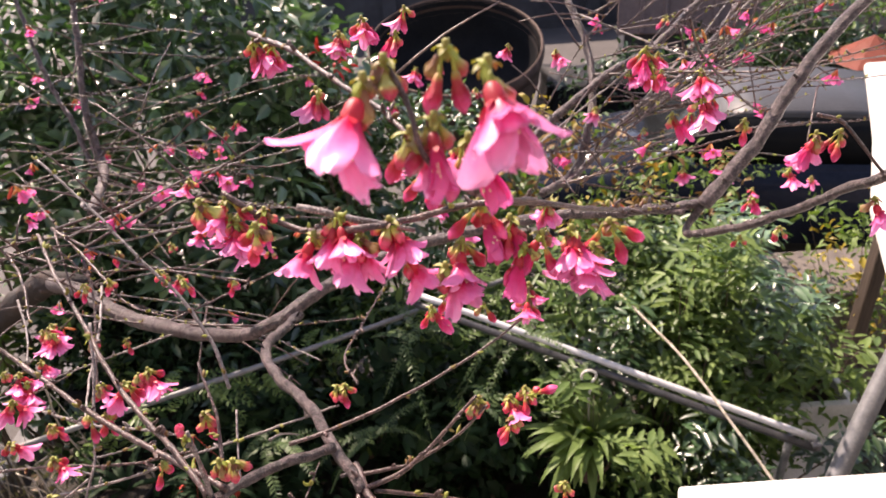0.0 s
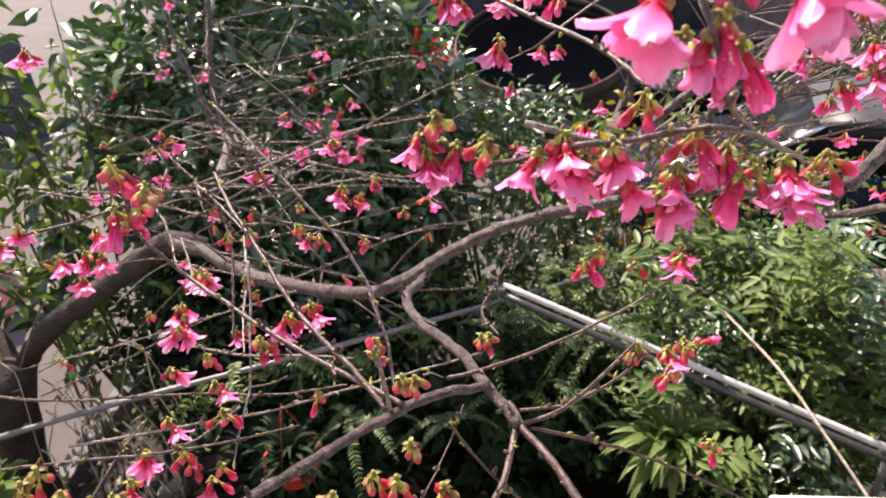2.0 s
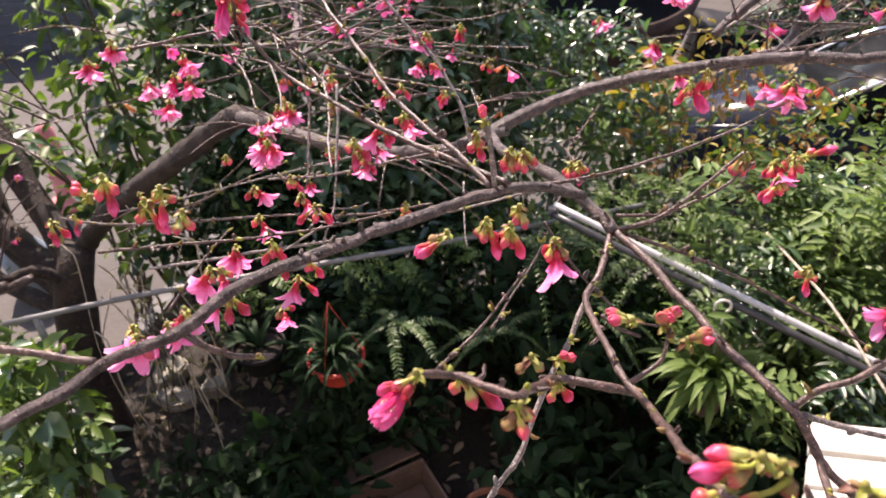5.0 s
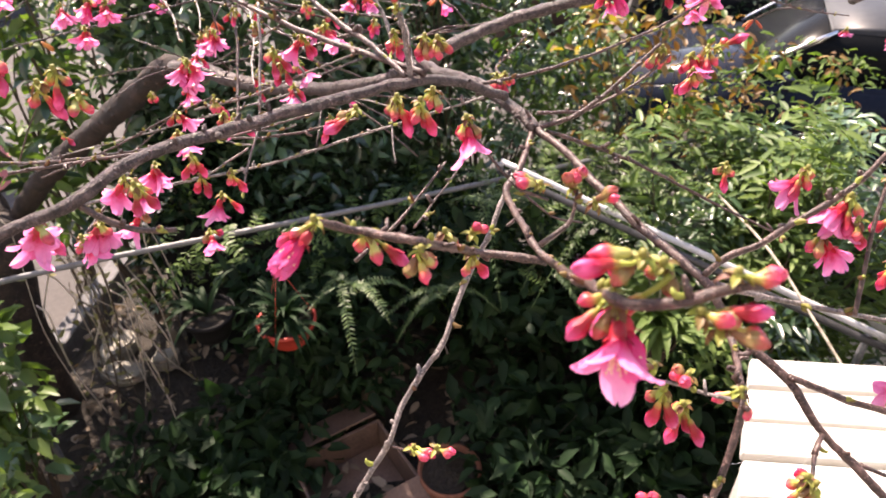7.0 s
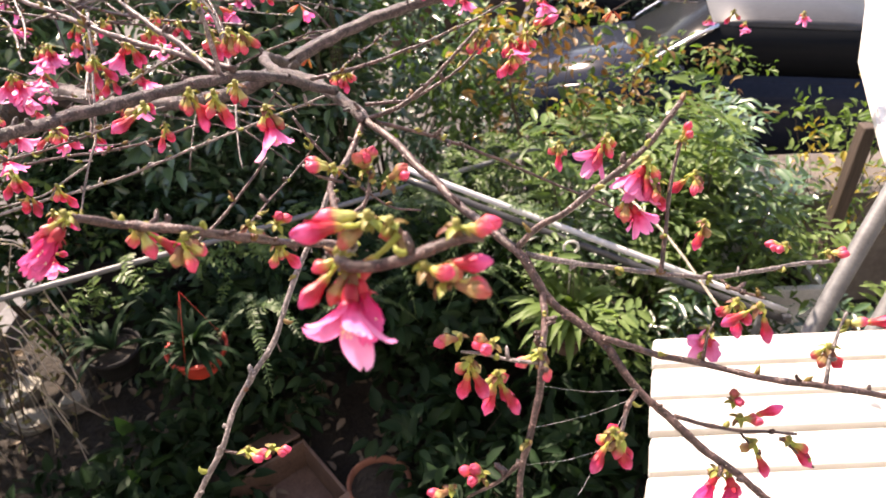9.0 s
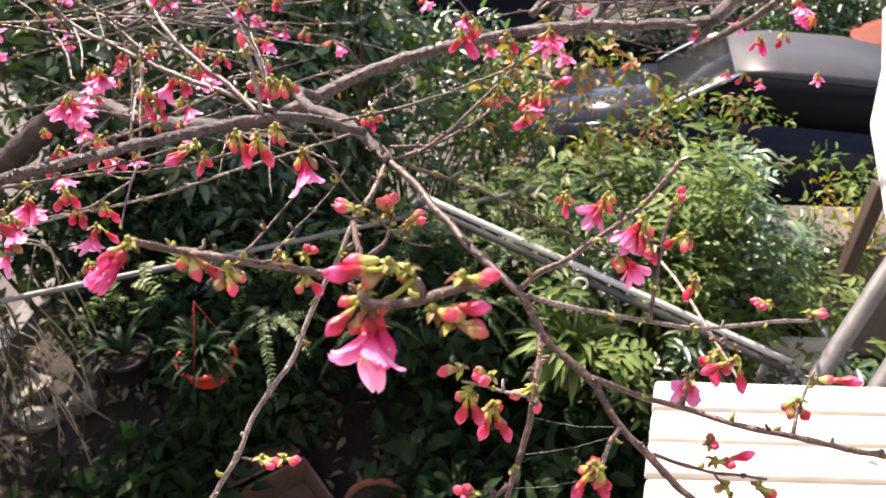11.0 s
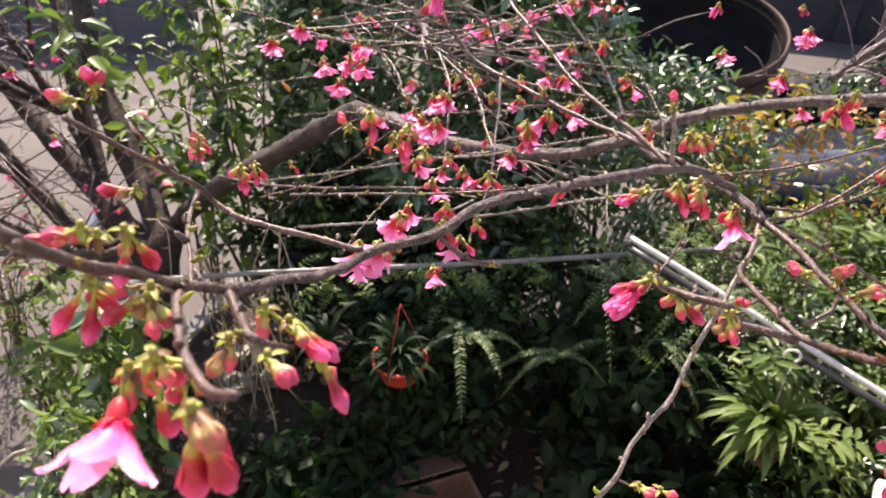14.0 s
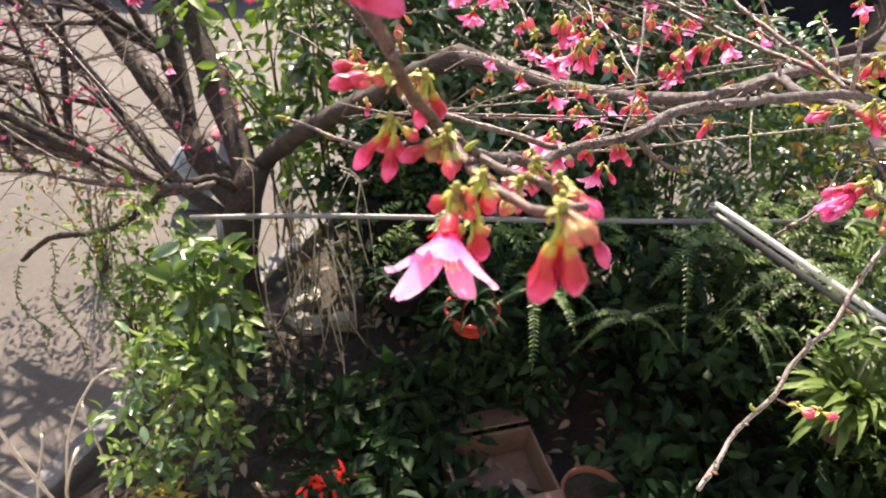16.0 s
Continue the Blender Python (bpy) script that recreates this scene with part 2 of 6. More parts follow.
ROOF_BROWN = surface("brown_roof_sheet", (0.09, 0.055, 0.045), (0.17, 0.11, 0.09), 2.5, 0.6, 0.2, 0.003)
AWNING = surface("orange_awning", (0.24, 0.05, 0.03), (0.34, 0.085, 0.05), 4, 0.7, 0.2, 0.002)
BROWN_GLAZE = surface("brown_glaze", (0.045, 0.028, 0.022), (0.120, 0.076, 0.060), 5, 0.75, 0.3, 0.003, spec=0.25)
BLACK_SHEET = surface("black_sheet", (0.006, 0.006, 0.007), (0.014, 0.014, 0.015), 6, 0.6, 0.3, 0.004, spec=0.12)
LITTER = thin("dry_leaf", (0.08, 0.055, 0.035), (0.34, 0.27, 0.20), 9, (1.0, 0.9, 0.7), 0.2, 0.7)
BLUE_BAG = surface("pale_blue_plastic", (0.15, 0.20, 0.26), (0.28, 0.34, 0.40), 8, 0.5, 0.2, 0.002)


# ---- helpers for things, parts and meshes ----
def finish(me, mat, smooth=True):
    me.materials.append(mat)
    if smooth:
        me.polygons.foreach_set("use_smooth", [True] * len(me.polygons))
    return me


def mesh(name, verts, faces, mat, smooth=True):
    me = bpy.data.meshes.new(name)
    me.from_pydata([tuple(map(float, v)) for v in verts], [], [tuple(map(int, f)) for f in faces])
    me.update()
    return finish(me, mat, smooth)


GROUPS = {"sword_fern": "ferns round the tube rack", "undergrowth": "low plants on the shaded bed", "dark_shrub": "dark shrubs behind the rack",
          "hanging_pot": "pots hanging below the rack", "clay_pot": "clay pots on the soil", "parked_car": "cars parked in the lane",
          "leafy_sapling": "saplings round the trunk", "feathery_shrub": "feathered shrubs beside the rack", "camellia_bush": "dark glossy bushes"}


def thing(name, loc, label, category, group="", kind=""):
    group = group or GROUPS.get(name, "")
    ob = new(name)
    ob.empty_display_size = 0.05
    ob.location = loc
    return tagged(ob, label, category, group, kind)


def origin(ob):
    v = Vector((0, 0, 0))
    while ob is not None:
        v, ob = v + ob.location, ob.parent
    return v


def part(name, me, parent, label="", at=(0, 0, 0), turn=None, size=1.0):
    """A mesh object under a thing or a part; at is its place in the world, when the parents are not turned."""
    ob = new(name, me)
    ob.parent = parent
    m = Matrix.Translation(Vector(at) - origin(parent))
    if turn is not None:
        m = m @ turn.to_4x4()
    ob.matrix_local = m @ Matrix.Scale(size, 4)
    return tagged(ob, label) if label else ob


def from_bm(name, bm, mat, smooth=False):
    me = bpy.data.meshes.new(name)
    bm.normal_update()
    bm.to_mesh(me)
    bm.free()
    return finish(me, mat, smooth)


def box(name, size, mat, bevel=0.004, at=(0, 0, 0), turn=None):
    """A bevelled block, its middle at the given local place."""
    bm = bmesh.new()
    bmesh.ops.create_cube(bm, size=1.0)
    bmesh.ops.scale(bm, vec=size, verts=bm.verts)
    if bevel:
        bmesh.ops.bevel(bm, geom=bm.edges[:], offset=bevel, segments=2, affect="EDGES", profile=0.6)
    if turn is not None:
        bmesh.ops.transform(bm, matrix=turn.to_4x4(), verts=bm.verts)
    bmesh.ops.translate(bm, vec=at, verts=bm.verts)
    return from_bm(name, bm, mat)


def spline(pts, step):
    p = [Vector(q) for q in pts]
    p = [p[0] * 2 - p[1]] + p + [p[-1] * 2 - p[-2]]
    out, at = [], []
    for i in range(1, len(p) - 2):
        n = max(1, int((p[i + 1] - p[i]).length / step))
        for k in range(n):
            t = k / n
            a, b, c, d = p[i - 1], p[i], p[i + 1], p[i + 2]
            out.append(0.5 * (2 * b + (c - a) * t + (2 * a - 5 * b + 4 * c - d) * t * t + (3 * b - a - 3 * c + d) * t ** 3))
            at.append(i - 1 + t)
    out.append(p[-2])
    at.append(len(p) - 3.0)
    return out, at


def sweep(pts, radii, sides, verts, faces):
    """A round stem along pts, added to verts and faces, closed at both ends."""
    base, n = len(verts), len(pts)
    up = Vector((0.31, 0.2, 0.93))
    for i, q in enumerate(pts):
        d = (pts[min(i + 1, n - 1)] - pts[max(i - 1, 0)]).normalized()
        up = (up - d * up.dot(d)).normalized()
        side = d.cross(up)
        for k in range(sides):
            a = 2 * math.pi * k / sides
            verts.append(q + (up * math.cos(a) + side * math.sin(a)) * radii[i])
    for i in range(n - 1):
        for k in range(sides):
            a, b = base + i * sides + k, base + i * sides + (k + 1) % sides
            faces.append((a, b, b + sides, a + sides))
    faces.append(tuple(base + k for k in reversed(range(sides))))
    faces.append(tuple(base + (n - 1) * sides + k for k in range(sides)))


def lathe(profile, sides):
    verts, faces = [], []
    for r, z in profile:
        for k in range(sides):
            a = 2 * math.pi * k / sides
            verts.append((r * math.cos(a), r * math.sin(a), z))
    for i in range(len(profile) - 1):
        for k in range(sides):
            a, b = i * sides + k, i * sides + (k + 1) % sides
            faces.append((a, b, b + sides, a + sides))
    return verts, faces


def rod(name, pts, r, mat, sides=12, step=0.1):
    verts, faces = [], []
    q, _ = spline(pts, step)
    sweep(q, [r] * len(q), sides, verts, faces)
    return mesh(name, verts, faces, mat)


# ---- ground ----
GROUND = 0.25
tagged(new("ground", mesh("ground", [(-400, -400, GROUND), (400, -400, GROUND), (400, 600, GROUND), (-400, 600, GROUND)], [(0, 1, 2, 3)], CONCRETE, False)), "pale sunlit concrete yard and lane", "ground", kind="structure")


def soil_bed():
    rng = random.Random(3)
    nx, ny = 56, 56
    verts, faces = [], []
    for j in range(ny + 1):
        for i in range(nx + 1):
            x, y = -2.25 + 4.9 * i / nx, 0.35 + 3.0 * j / ny
            edge = min(i, nx - i, j, ny - j)
            h = 0.004 if edge == 0 else 0.07 + 0.06 * noise.noise((x * 2.2, y * 2.2, 0)) + 0.025 * noise.noise((x * 9, y * 9, 4)) + rng.uniform(-0.006, 0.006)
            verts.append((x, y, GROUND + h))
    for j in range(ny):
        for i in range(nx):
            a = j * (nx + 1) + i
            faces.append((a, a + 1, a + nx + 2, a + nx + 1))
    return tagged(new("garden_bed", mesh("garden_bed", verts, faces, SOIL)), "dark soil of the garden bed", "soil", kind="structure")


soil_bed()
kerb = thing("kerb", (-2.3, 1.0, GROUND), "dark concrete kerb along the garden bed", "kerb", kind="structure")
for k in range(5):
    part("kerb_stone", box("kerb_stone", (0.11, 0.78, 0.13), KERB, 0.012), kerb, at=(-2.36, 0.3 + 0.8 * k, GROUND + 0.055))

# ---- unseen wall behind the viewpoint, added to bounce light and close the yard ----
BOUNCE_PAINT = surface("grey_bounce_paint", (0.27, 0.255, 0.235), (0.36, 0.34, 0.315), 1.5, 0.8, 0.3, 0.004)
hw = thing("bounce_wall", (0.0, -1.9, GROUND), "plain unseen grey wall, added to bounce light and close the yard", "wall", kind="structure")
part("wall_face", box("wall_face", (11.0, 0.25, 6.0), BOUNCE_PAINT, 0.01), hw, at=(0.0, -1.9, GROUND + 3.0))

# ---- the cherry tree ----
TREE = (-1.93, 2.03, GROUND)
tree = thing("cherry_tree", TREE, "flowering cherry tree with bare grey branches and pink blossom", "tree")


STEMS = []


def stem(name, r0, r1, pts, mat=None, label=""):
    """A limb, branch or twig: tapered, a little knobbly, with leaf scars and short spurs."""
    rng = random.Random(len(pts) * 7 + int(r0 * 1e5) + int(abs(pts[0][0]) * 1e4))
    if r0 < 0.018:
        r0, r1 = r0 * 0.9, r1 * 0.9
    mat = mat or (BARK_OLD if r0 > 0.018 else BARK if r0 > 0.0036 else BARK_SUNLIT if r0 < 0.0021 and rng.random() < 0.2 else BARK_RED)
    c = Vector(pts[len(pts) // 2])
    step = max(0.0045, min(r0, r1) * 1.6)
    q, at = spline(pts, step)
    last = at[-1]
    STEMS.append((q, r0, r1))
    phase, ring = rng.uniform(0, 50), rng.uniform(0.018, 0.03) + r0
    radii, run = [], 0.0
    for i, p in enumerate(q):
        if i:
            run += (q[i] - q[i - 1]).length
        r = r0 + (r1 - r0) * at[i] / last
        node = max(0.0, 1 - abs((run + phase) % ring - ring / 2) / (r * 1.6 + 0.001))
        radii.append(r * (1 + 0.14 * noise.noise((run * 60 + phase, phase, 0)) + (0.07 if r0 > 0.0034 else 0.18) * node))
    wob = [p + Vector((noise.noise((p.x * 40, p.y * 40, p.z * 40)), noise.noise((p.y * 40, p.z * 40, p.x * 40 + 9)), noise.noise((p.z * 40, p.x * 40, p.y * 40 + 5)))) * min(0.003, r0 * 0.5) - c for p in q]
    verts, faces = [], []
    sweep(wob, radii, 14 if r0 > 0.012 else 10 if r0 > 0.004 else 8, verts, faces)
    for i in range(3, len(wob) - 2):
        if r0 < 0.011 and rng.random() < 0.13 * (step / 0.0045):
            d = Vector((rng.uniform(-1, 1), rng.uniform(-1, 1), rng.uniform(-0.4, 1))).normalized()
            r, long, wide = radii[i], rng.uniform(0.0015, 0.0075), rng.uniform(0.0011, 0.0021)
            a = wob[i] + d * r * 0.5
            lean = d * 0.8 + Vector((rng.uniform(-1, 1), rng.uniform(-1, 1), rng.uniform(-0.2, 1))) * 0.5
            sweep([a, a + d * (r + long * 0.35), a + d * r + lean * long * 0.75, a + d * r + lean * long], [wide * 1.15, wide, wide * 0.9, wide * 0.3], 6, verts, faces)
    if r0 < 0.02:
        k = min(1.0, r0 / 0.004)
        verts = [v + Vector((noise.noise(v * 190 + c), noise.noise(v * 190 + c * 3), noise.noise(v * 190 + c * 7))) * 0.0008 * k for v in verts]
    else:
        verts = [v + Vector((noise.noise(v * 28 + c), noise.noise(v * 28 + c * 3), noise.noise(v * 28 + c * 7))) * 0.010 for v in verts]
    return part(name, mesh(name, verts, faces, mat), tree, label, at=c)


stem("trunk", 0.105, 0.066, [(-2.13, 1.91, GROUND - 0.05), (-2.11, 1.92, 0.6), (-2.09, 1.93, 0.95), (-2.06, 1.97, 1.20), (-2.01, 2.02, 1.37)], BARK_OLD, "dark rough trunk")
# ---- limbs, branches and twigs ----
stem("limb", 0.0106, 0.0072, [(-0.245, 0.832, 2.502), (-0.195, 0.842, 2.524), (-0.150, 0.866, 2.543), (-0.105, 0.888, 2.556), (-0.045, 0.900, 2.574), (0.026, 0.894, 2.596), (0.117, 0.883, 2.619), (0.202, 0.868, 2.632), (0.289, 0.850, 2.640), (0.358, 0.838, 2.651)])
stem("limb", 0.0105, 0.0078, [(0.350, 0.826, 2.655), (0.382, 0.839, 2.687), (0.413, 0.852, 2.720), (0.459, 0.877, 2.780), (0.493, 0.894, 2.821), (0.547, 0.914, 2.870), (0.605, 0.926, 2.906)])
stem("branch", 0.0056, 0.0042, [(0.354, 0.837, 2.648), (0.331, 0.820, 2.621), (0.348, 0.729, 2.677), (0.362, 0.649, 2.738), (0.371, 0.599, 2.783), (0.379, 0.554, 2.820), (0.405, 0.549, 2.831)])
stem("branch", 0.0045, 0.0030, [(0.332, 0.834, 2.643), (0.258, 0.864, 2.636), (0.188, 0.889, 2.623), (0.113, 0.910, 2.598)])
stem("limb", 0.0064, 0.0054, [(-0.180, 0.826, 2.529), (-0.183, 0.676, 2.597), (-0.162, 0.620, 2.601), (-0.121, 0.558, 2.618), (-0.099, 0.519, 2.624), (-0.078, 0.474, 2.630), (-0.056, 0.443, 2.625)])
stem("limb", 0.0046, 0.0033, [(-0.084, 0.478, 2.637), (-0.126, 0.423, 2.674), (-0.148, 0.391, 2.687), (-0.195, 0.337, 2.696), (-0.232, 0.292, 2.702), (-0.259, 0.260, 2.705), (-0.277, 0.236, 2.707), (-0.288, 0.219, 2.705), (-0.296, 0.203, 2.702), (-0.315, 0.194, 2.693), (-0.333, 0.188, 2.687), (-0.350, 0.181, 2.680), (-0.352, 0.153, 2.688), (-0.357, 0.117, 2.704), (-0.361, 0.084, 2.721), (-0.366, 0.055, 2.736)])
stem("branch", 0.0029, 0.0021, [(-0.365, 0.054, 2.735), (-0.369, 0.026, 2.755), (-0.373, 0.003, 2.776), (-0.370, -0.032, 2.805), (-0.368, -0.052, 2.826), (-0.365, -0.069, 2.844), (-0.363, -0.081, 2.857), (-0.377, -0.087, 2.872), (-0.390, -0.086, 2.880)])
stem("twig", 0.0028, 0.0020, [(-0.371, 0.027, 2.753), (-0.360, 0.009, 2.759), (-0.343, -0.014, 2.762), (-0.326, -0.031, 2.767), (-0.311, -0.041, 2.771), (-0.295, -0.051, 2.783)])
stem("twig", 0.0027, 0.0018, [(-0.367, 0.053, 2.735), (-0.341, 0.023, 2.747), (-0.320, 0.000, 2.759), (-0.315, 0.020, 2.740)])
stem("branch", 0.0025, 0.0016, [(-0.350, 0.184, 2.683), (-0.396, 0.182, 2.688), (-0.439, 0.181, 2.693), (-0.461, 0.184, 2.701), (-0.459, 0.166, 2.721), (-0.459, 0.142, 2.743), (-0.459, 0.097, 2.782), (-0.459, 0.073, 2.803)])
stem("twig", 0.0018, 0.0009, [(-0.386, 0.046, 2.734), (-0.401, 0.048, 2.731), (-0.424, 0.052, 2.726), (-0.453, 0.058, 2.723), (-0.474, 0.065, 2.723), (-0.494, 0.070, 2.722)])
stem("twig", 0.0022, 0.0015, [(-0.302, 0.199, 2.698), (-0.291, 0.200, 2.687), (-0.276, 0.205, 2.678), (-0.260, 0.213, 2.673)])
stem("twig", 0.0019, 0.0010, [(-0.472, 0.185, 2.708), (-0.433, 0.117, 2.722), (-0.399, 0.071, 2.733), (-0.385, 0.050, 2.737)])
stem("limb", 0.0039, 0.0025, [(-0.065, 0.471, 2.625), (-0.054, 0.443, 2.625), (-0.030, 0.407, 2.621), (-0.013, 0.378, 2.617), (0.011, 0.338, 2.611), (0.033, 0.304, 2.607), (0.051, 0.278, 2.605), (0.060, 0.267, 2.594), (0.068, 0.257, 2.585), (0.080, 0.247, 2.576), (0.100, 0.233, 2.566), (0.113, 0.219, 2.553), (0.122, 0.209, 2.544), (0.138, 0.196, 2.533), (0.157, 0.181, 2.521), (0.176, 0.168, 2.511), (0.197, 0.154, 2.499), (0.221, 0.138, 2.486)])
stem("branch", 0.0025, 0.0019, [(0.051, 0.279, 2.606), (0.065, 0.284, 2.619), (0.083, 0.286, 2.629), (0.101, 0.291, 2.643), (0.118, 0.294, 2.655), (0.136, 0.300, 2.671), (0.155, 0.309, 2.693)])
stem("branch", 0.0022, 0.0016, [(0.057, 0.277, 2.603), (0.084, 0.279, 2.594), (0.125, 0.284, 2.582), (0.168, 0.289, 2.570), (0.200, 0.294, 2.563), (0.232, 0.303, 2.560), (0.261, 0.311, 2.558), (0.298, 0.319, 2.554)])
stem("twig", 0.0015, 0.0010, [(0.210, 0.316, 2.546), (0.202, 0.273, 2.569), (0.196, 0.225, 2.601)])
stem("twig", 0.0018, 0.0013, [(0.146, 0.267, 2.591), (0.150, 0.281, 2.610), (0.155, 0.301, 2.637), (0.165, 0.321, 2.661)])
stem("branch", 0.0025, 0.0022, [(0.101, 0.229, 2.570), (0.133, 0.228, 2.556), (0.173, 0.229, 2.542), (0.201, 0.209, 2.549), (0.227, 0.193, 2.558), (0.264, 0.185, 2.555), (0.299, 0.178, 2.554)])
stem("twig", 0.0016, 0.0010, [(0.231, 0.193, 2.558), (0.233, 0.201, 2.569), (0.238, 0.209, 2.580), (0.245, 0.218, 2.594)])
stem("twig", 0.0013, 0.0009, [(0.171, 0.230, 2.544), (0.173, 0.237, 2.558), (0.178, 0.242, 2.568)])
stem("branch", 0.0025, 0.0019, [(0.067, 0.257, 2.585), (0.060, 0.215, 2.595), (0.053, 0.179, 2.603), (0.051, 0.168, 2.588), (0.044, 0.153, 2.568), (0.039, 0.145, 2.555), (0.036, 0.130, 2.535)])
stem("twig", 0.0013, 0.0009, [(0.052, 0.178, 2.602), (0.035, 0.183, 2.601), (0.020, 0.188, 2.601), (0.009, 0.191, 2.600)])
stem("twig", 0.0015, 0.0009, [(0.038, 0.146, 2.557), (0.027, 0.150, 2.536), (0.011, 0.157, 2.513)])
stem("twig", 0.0018, 0.0012, [(0.122, 0.209, 2.544), (0.111, 0.191, 2.548), (0.103, 0.174, 2.551), (0.095, 0.158, 2.554)])
stem("twig", 0.0018, 0.0010, [(0.145, 0.198, 2.529), (0.171, 0.198, 2.518), (0.199, 0.200, 2.508), (0.233, 0.203, 2.500)])
stem("twig", 0.0010, 0.0007, [(0.196, 0.205, 2.501), (0.203, 0.200, 2.494), (0.208, 0.196, 2.489)])
stem("twig", 0.0010, 0.0007, [(0.222, 0.202, 2.498), (0.233, 0.196, 2.490), (0.244, 0.190, 2.481)])
stem("branch", 0.0030, 0.0021, [(-0.059, 0.442, 2.623), (-0.068, 0.395, 2.615), (-0.079, 0.369, 2.611), (-0.073, 0.326, 2.622), (-0.060, 0.264, 2.638), (-0.049, 0.229, 2.649), (-0.040, 0.114, 2.725), (-0.029, 0.112, 2.723), (-0.013, 0.108, 2.730), (0.001, 0.111, 2.734), (0.013, 0.112, 2.735)])
stem("twig", 0.0031, 0.0022, [(-0.051, 0.253, 2.633), (-0.076, 0.254, 2.635), (-0.097, 0.254, 2.637), (-0.114, 0.196, 2.684), (-0.121, 0.174, 2.702), (-0.151, 0.192, 2.693), (-0.167, 0.170, 2.713)])
stem("branch", 0.0022, 0.0021, [(-0.079, 0.367, 2.609), (-0.089, 0.342, 2.590), (-0.098, 0.325, 2.577), (-0.109, 0.300, 2.559), (-0.119, 0.274, 2.539), (-0.133, 0.254, 2.525), (-0.145, 0.235, 2.512), (-0.152, 0.214, 2.496), (-0.172, 0.192, 2.467), (-0.181, 0.164, 2.461), (-0.192, 0.134, 2.454)])
stem("twig", 0.0009, 0.0007, [(-0.119, 0.274, 2.539), (-0.115, 0.269, 2.532)])
stem("twig", 0.0013, 0.0009, [(-0.152, 0.214, 2.496), (-0.136, 0.212, 2.493), (-0.121, 0.212, 2.492)])
stem("twig", 0.0013, 0.0010, [(-0.076, 0.259, 2.686), (-0.068, 0.255, 2.681), (-0.054, 0.253, 2.677)])
stem("twig", 0.0018, 0.0010, [(-0.058, 0.235, 2.658), (-0.047, 0.241, 2.664), (-0.041, 0.246, 2.669), (-0.038, 0.257, 2.682)])
stem("twig", 0.0012, 0.0008, [(-0.150, 0.365, 2.574), (-0.138, 0.409, 2.573), (-0.121, 0.470, 2.571), (-0.110, 0.524, 2.572)])
stem("branch", 0.0027, 0.0018, [(-0.141, 0.394, 2.692), (-0.170, 0.412, 2.693), (-0.223, 0.445, 2.695), (-0.263, 0.471, 2.698), (-0.315, 0.508, 2.704), (-0.365, 0.543, 2.710), (-0.396, 0.550, 2.740), (-0.412, 0.555, 2.760), (-0.337, 0.447, 2.857)])
stem("twig", 0.0022, 0.0015, [(-0.192, 0.566, 2.635), (-0.204, 0.590, 2.662), (-0.224, 0.612, 2.688), (-0.244, 0.629, 2.708), (-0.284, 0.654, 2.740), (-0.325, 0.683, 2.775), (-0.381, 0.718, 2.819)])
stem("branch", 0.0022, 0.0016, [(-0.151, 0.390, 2.687), (-0.154, 0.394, 2.704), (-0.157, 0.399, 2.724), (-0.160, 0.403, 2.740)])
stem("branch", 0.0026, 0.0019, [(-0.155, 0.391, 2.690), (-0.186, 0.426, 2.700), (-0.216, 0.455, 2.706), (-0.249, 0.491, 2.715), (-0.289, 0.543, 2.733), (-0.334, 0.602, 2.752), (-0.367, 0.651, 2.770)])
stem("twig", 0.0025, 0.0015, [(-0.054, 0.444, 2.626), (-0.027, 0.448, 2.634), (-0.001, 0.457, 2.651), (0.019, 0.466, 2.669), (0.040, 0.476, 2.688)])
stem("twig", 0.0019, 0.0010, [(-0.047, 0.442, 2.624), (-0.003, 0.448, 2.607), (0.046, 0.452, 2.584), (0.098, 0.454, 2.556), (0.148, 0.440, 2.538), (0.168, 0.434, 2.530)])
stem("twig", 0.0021, 0.0012, [(-0.118, 0.478, 2.646), (-0.098, 0.484, 2.647), (-0.050, 0.502, 2.652), (-0.000, 0.524, 2.662), (0.049, 0.548, 2.675), (0.097, 0.575, 2.693)])
stem("twig", 0.0025, 0.0016, [(-0.129, 0.496, 2.873), (-0.107, 0.489, 2.859), (-0.075, 0.483, 2.846), (-0.029, 0.378, 2.901), (0.002, 0.383, 2.901), (0.034, 0.391, 2.904), (0.066, 0.395, 2.902), (0.150, 0.499, 2.836), (0.319, 0.836, 2.652)])
stem("twig", 0.0015, 0.0011, [(0.075, 0.396, 2.902), (0.042, 0.336, 2.937), (0.020, 0.289, 2.975), (0.013, 0.301, 2.996), (0.006, 0.309, 3.009)])
stem("twig", 0.0022, 0.0015, [(-0.053, 0.384, 2.913), (-0.029, 0.382, 2.907), (-0.011, 0.384, 2.900), (0.008, 0.386, 2.893)])
stem("twig", 0.0025, 0.0016, [(-0.120, 0.621, 2.951), (-0.076, 0.563, 2.949), (-0.043, 0.512, 2.942), (-0.008, 0.459, 2.936), (0.018, 0.408, 2.925)])
stem("twig", 0.0016, 0.0012, [(0.266, 0.717, 2.915), (0.290, 0.746, 2.874), (0.344, 0.792, 2.822), (0.404, 0.842, 2.771), (0.452, 0.886, 2.755)])
stem("twig", 0.0019, 0.0013, [(0.323, 0.571, 2.869), (0.342, 0.570, 2.863), (0.361, 0.562, 2.842), (0.379, 0.554, 2.820)])
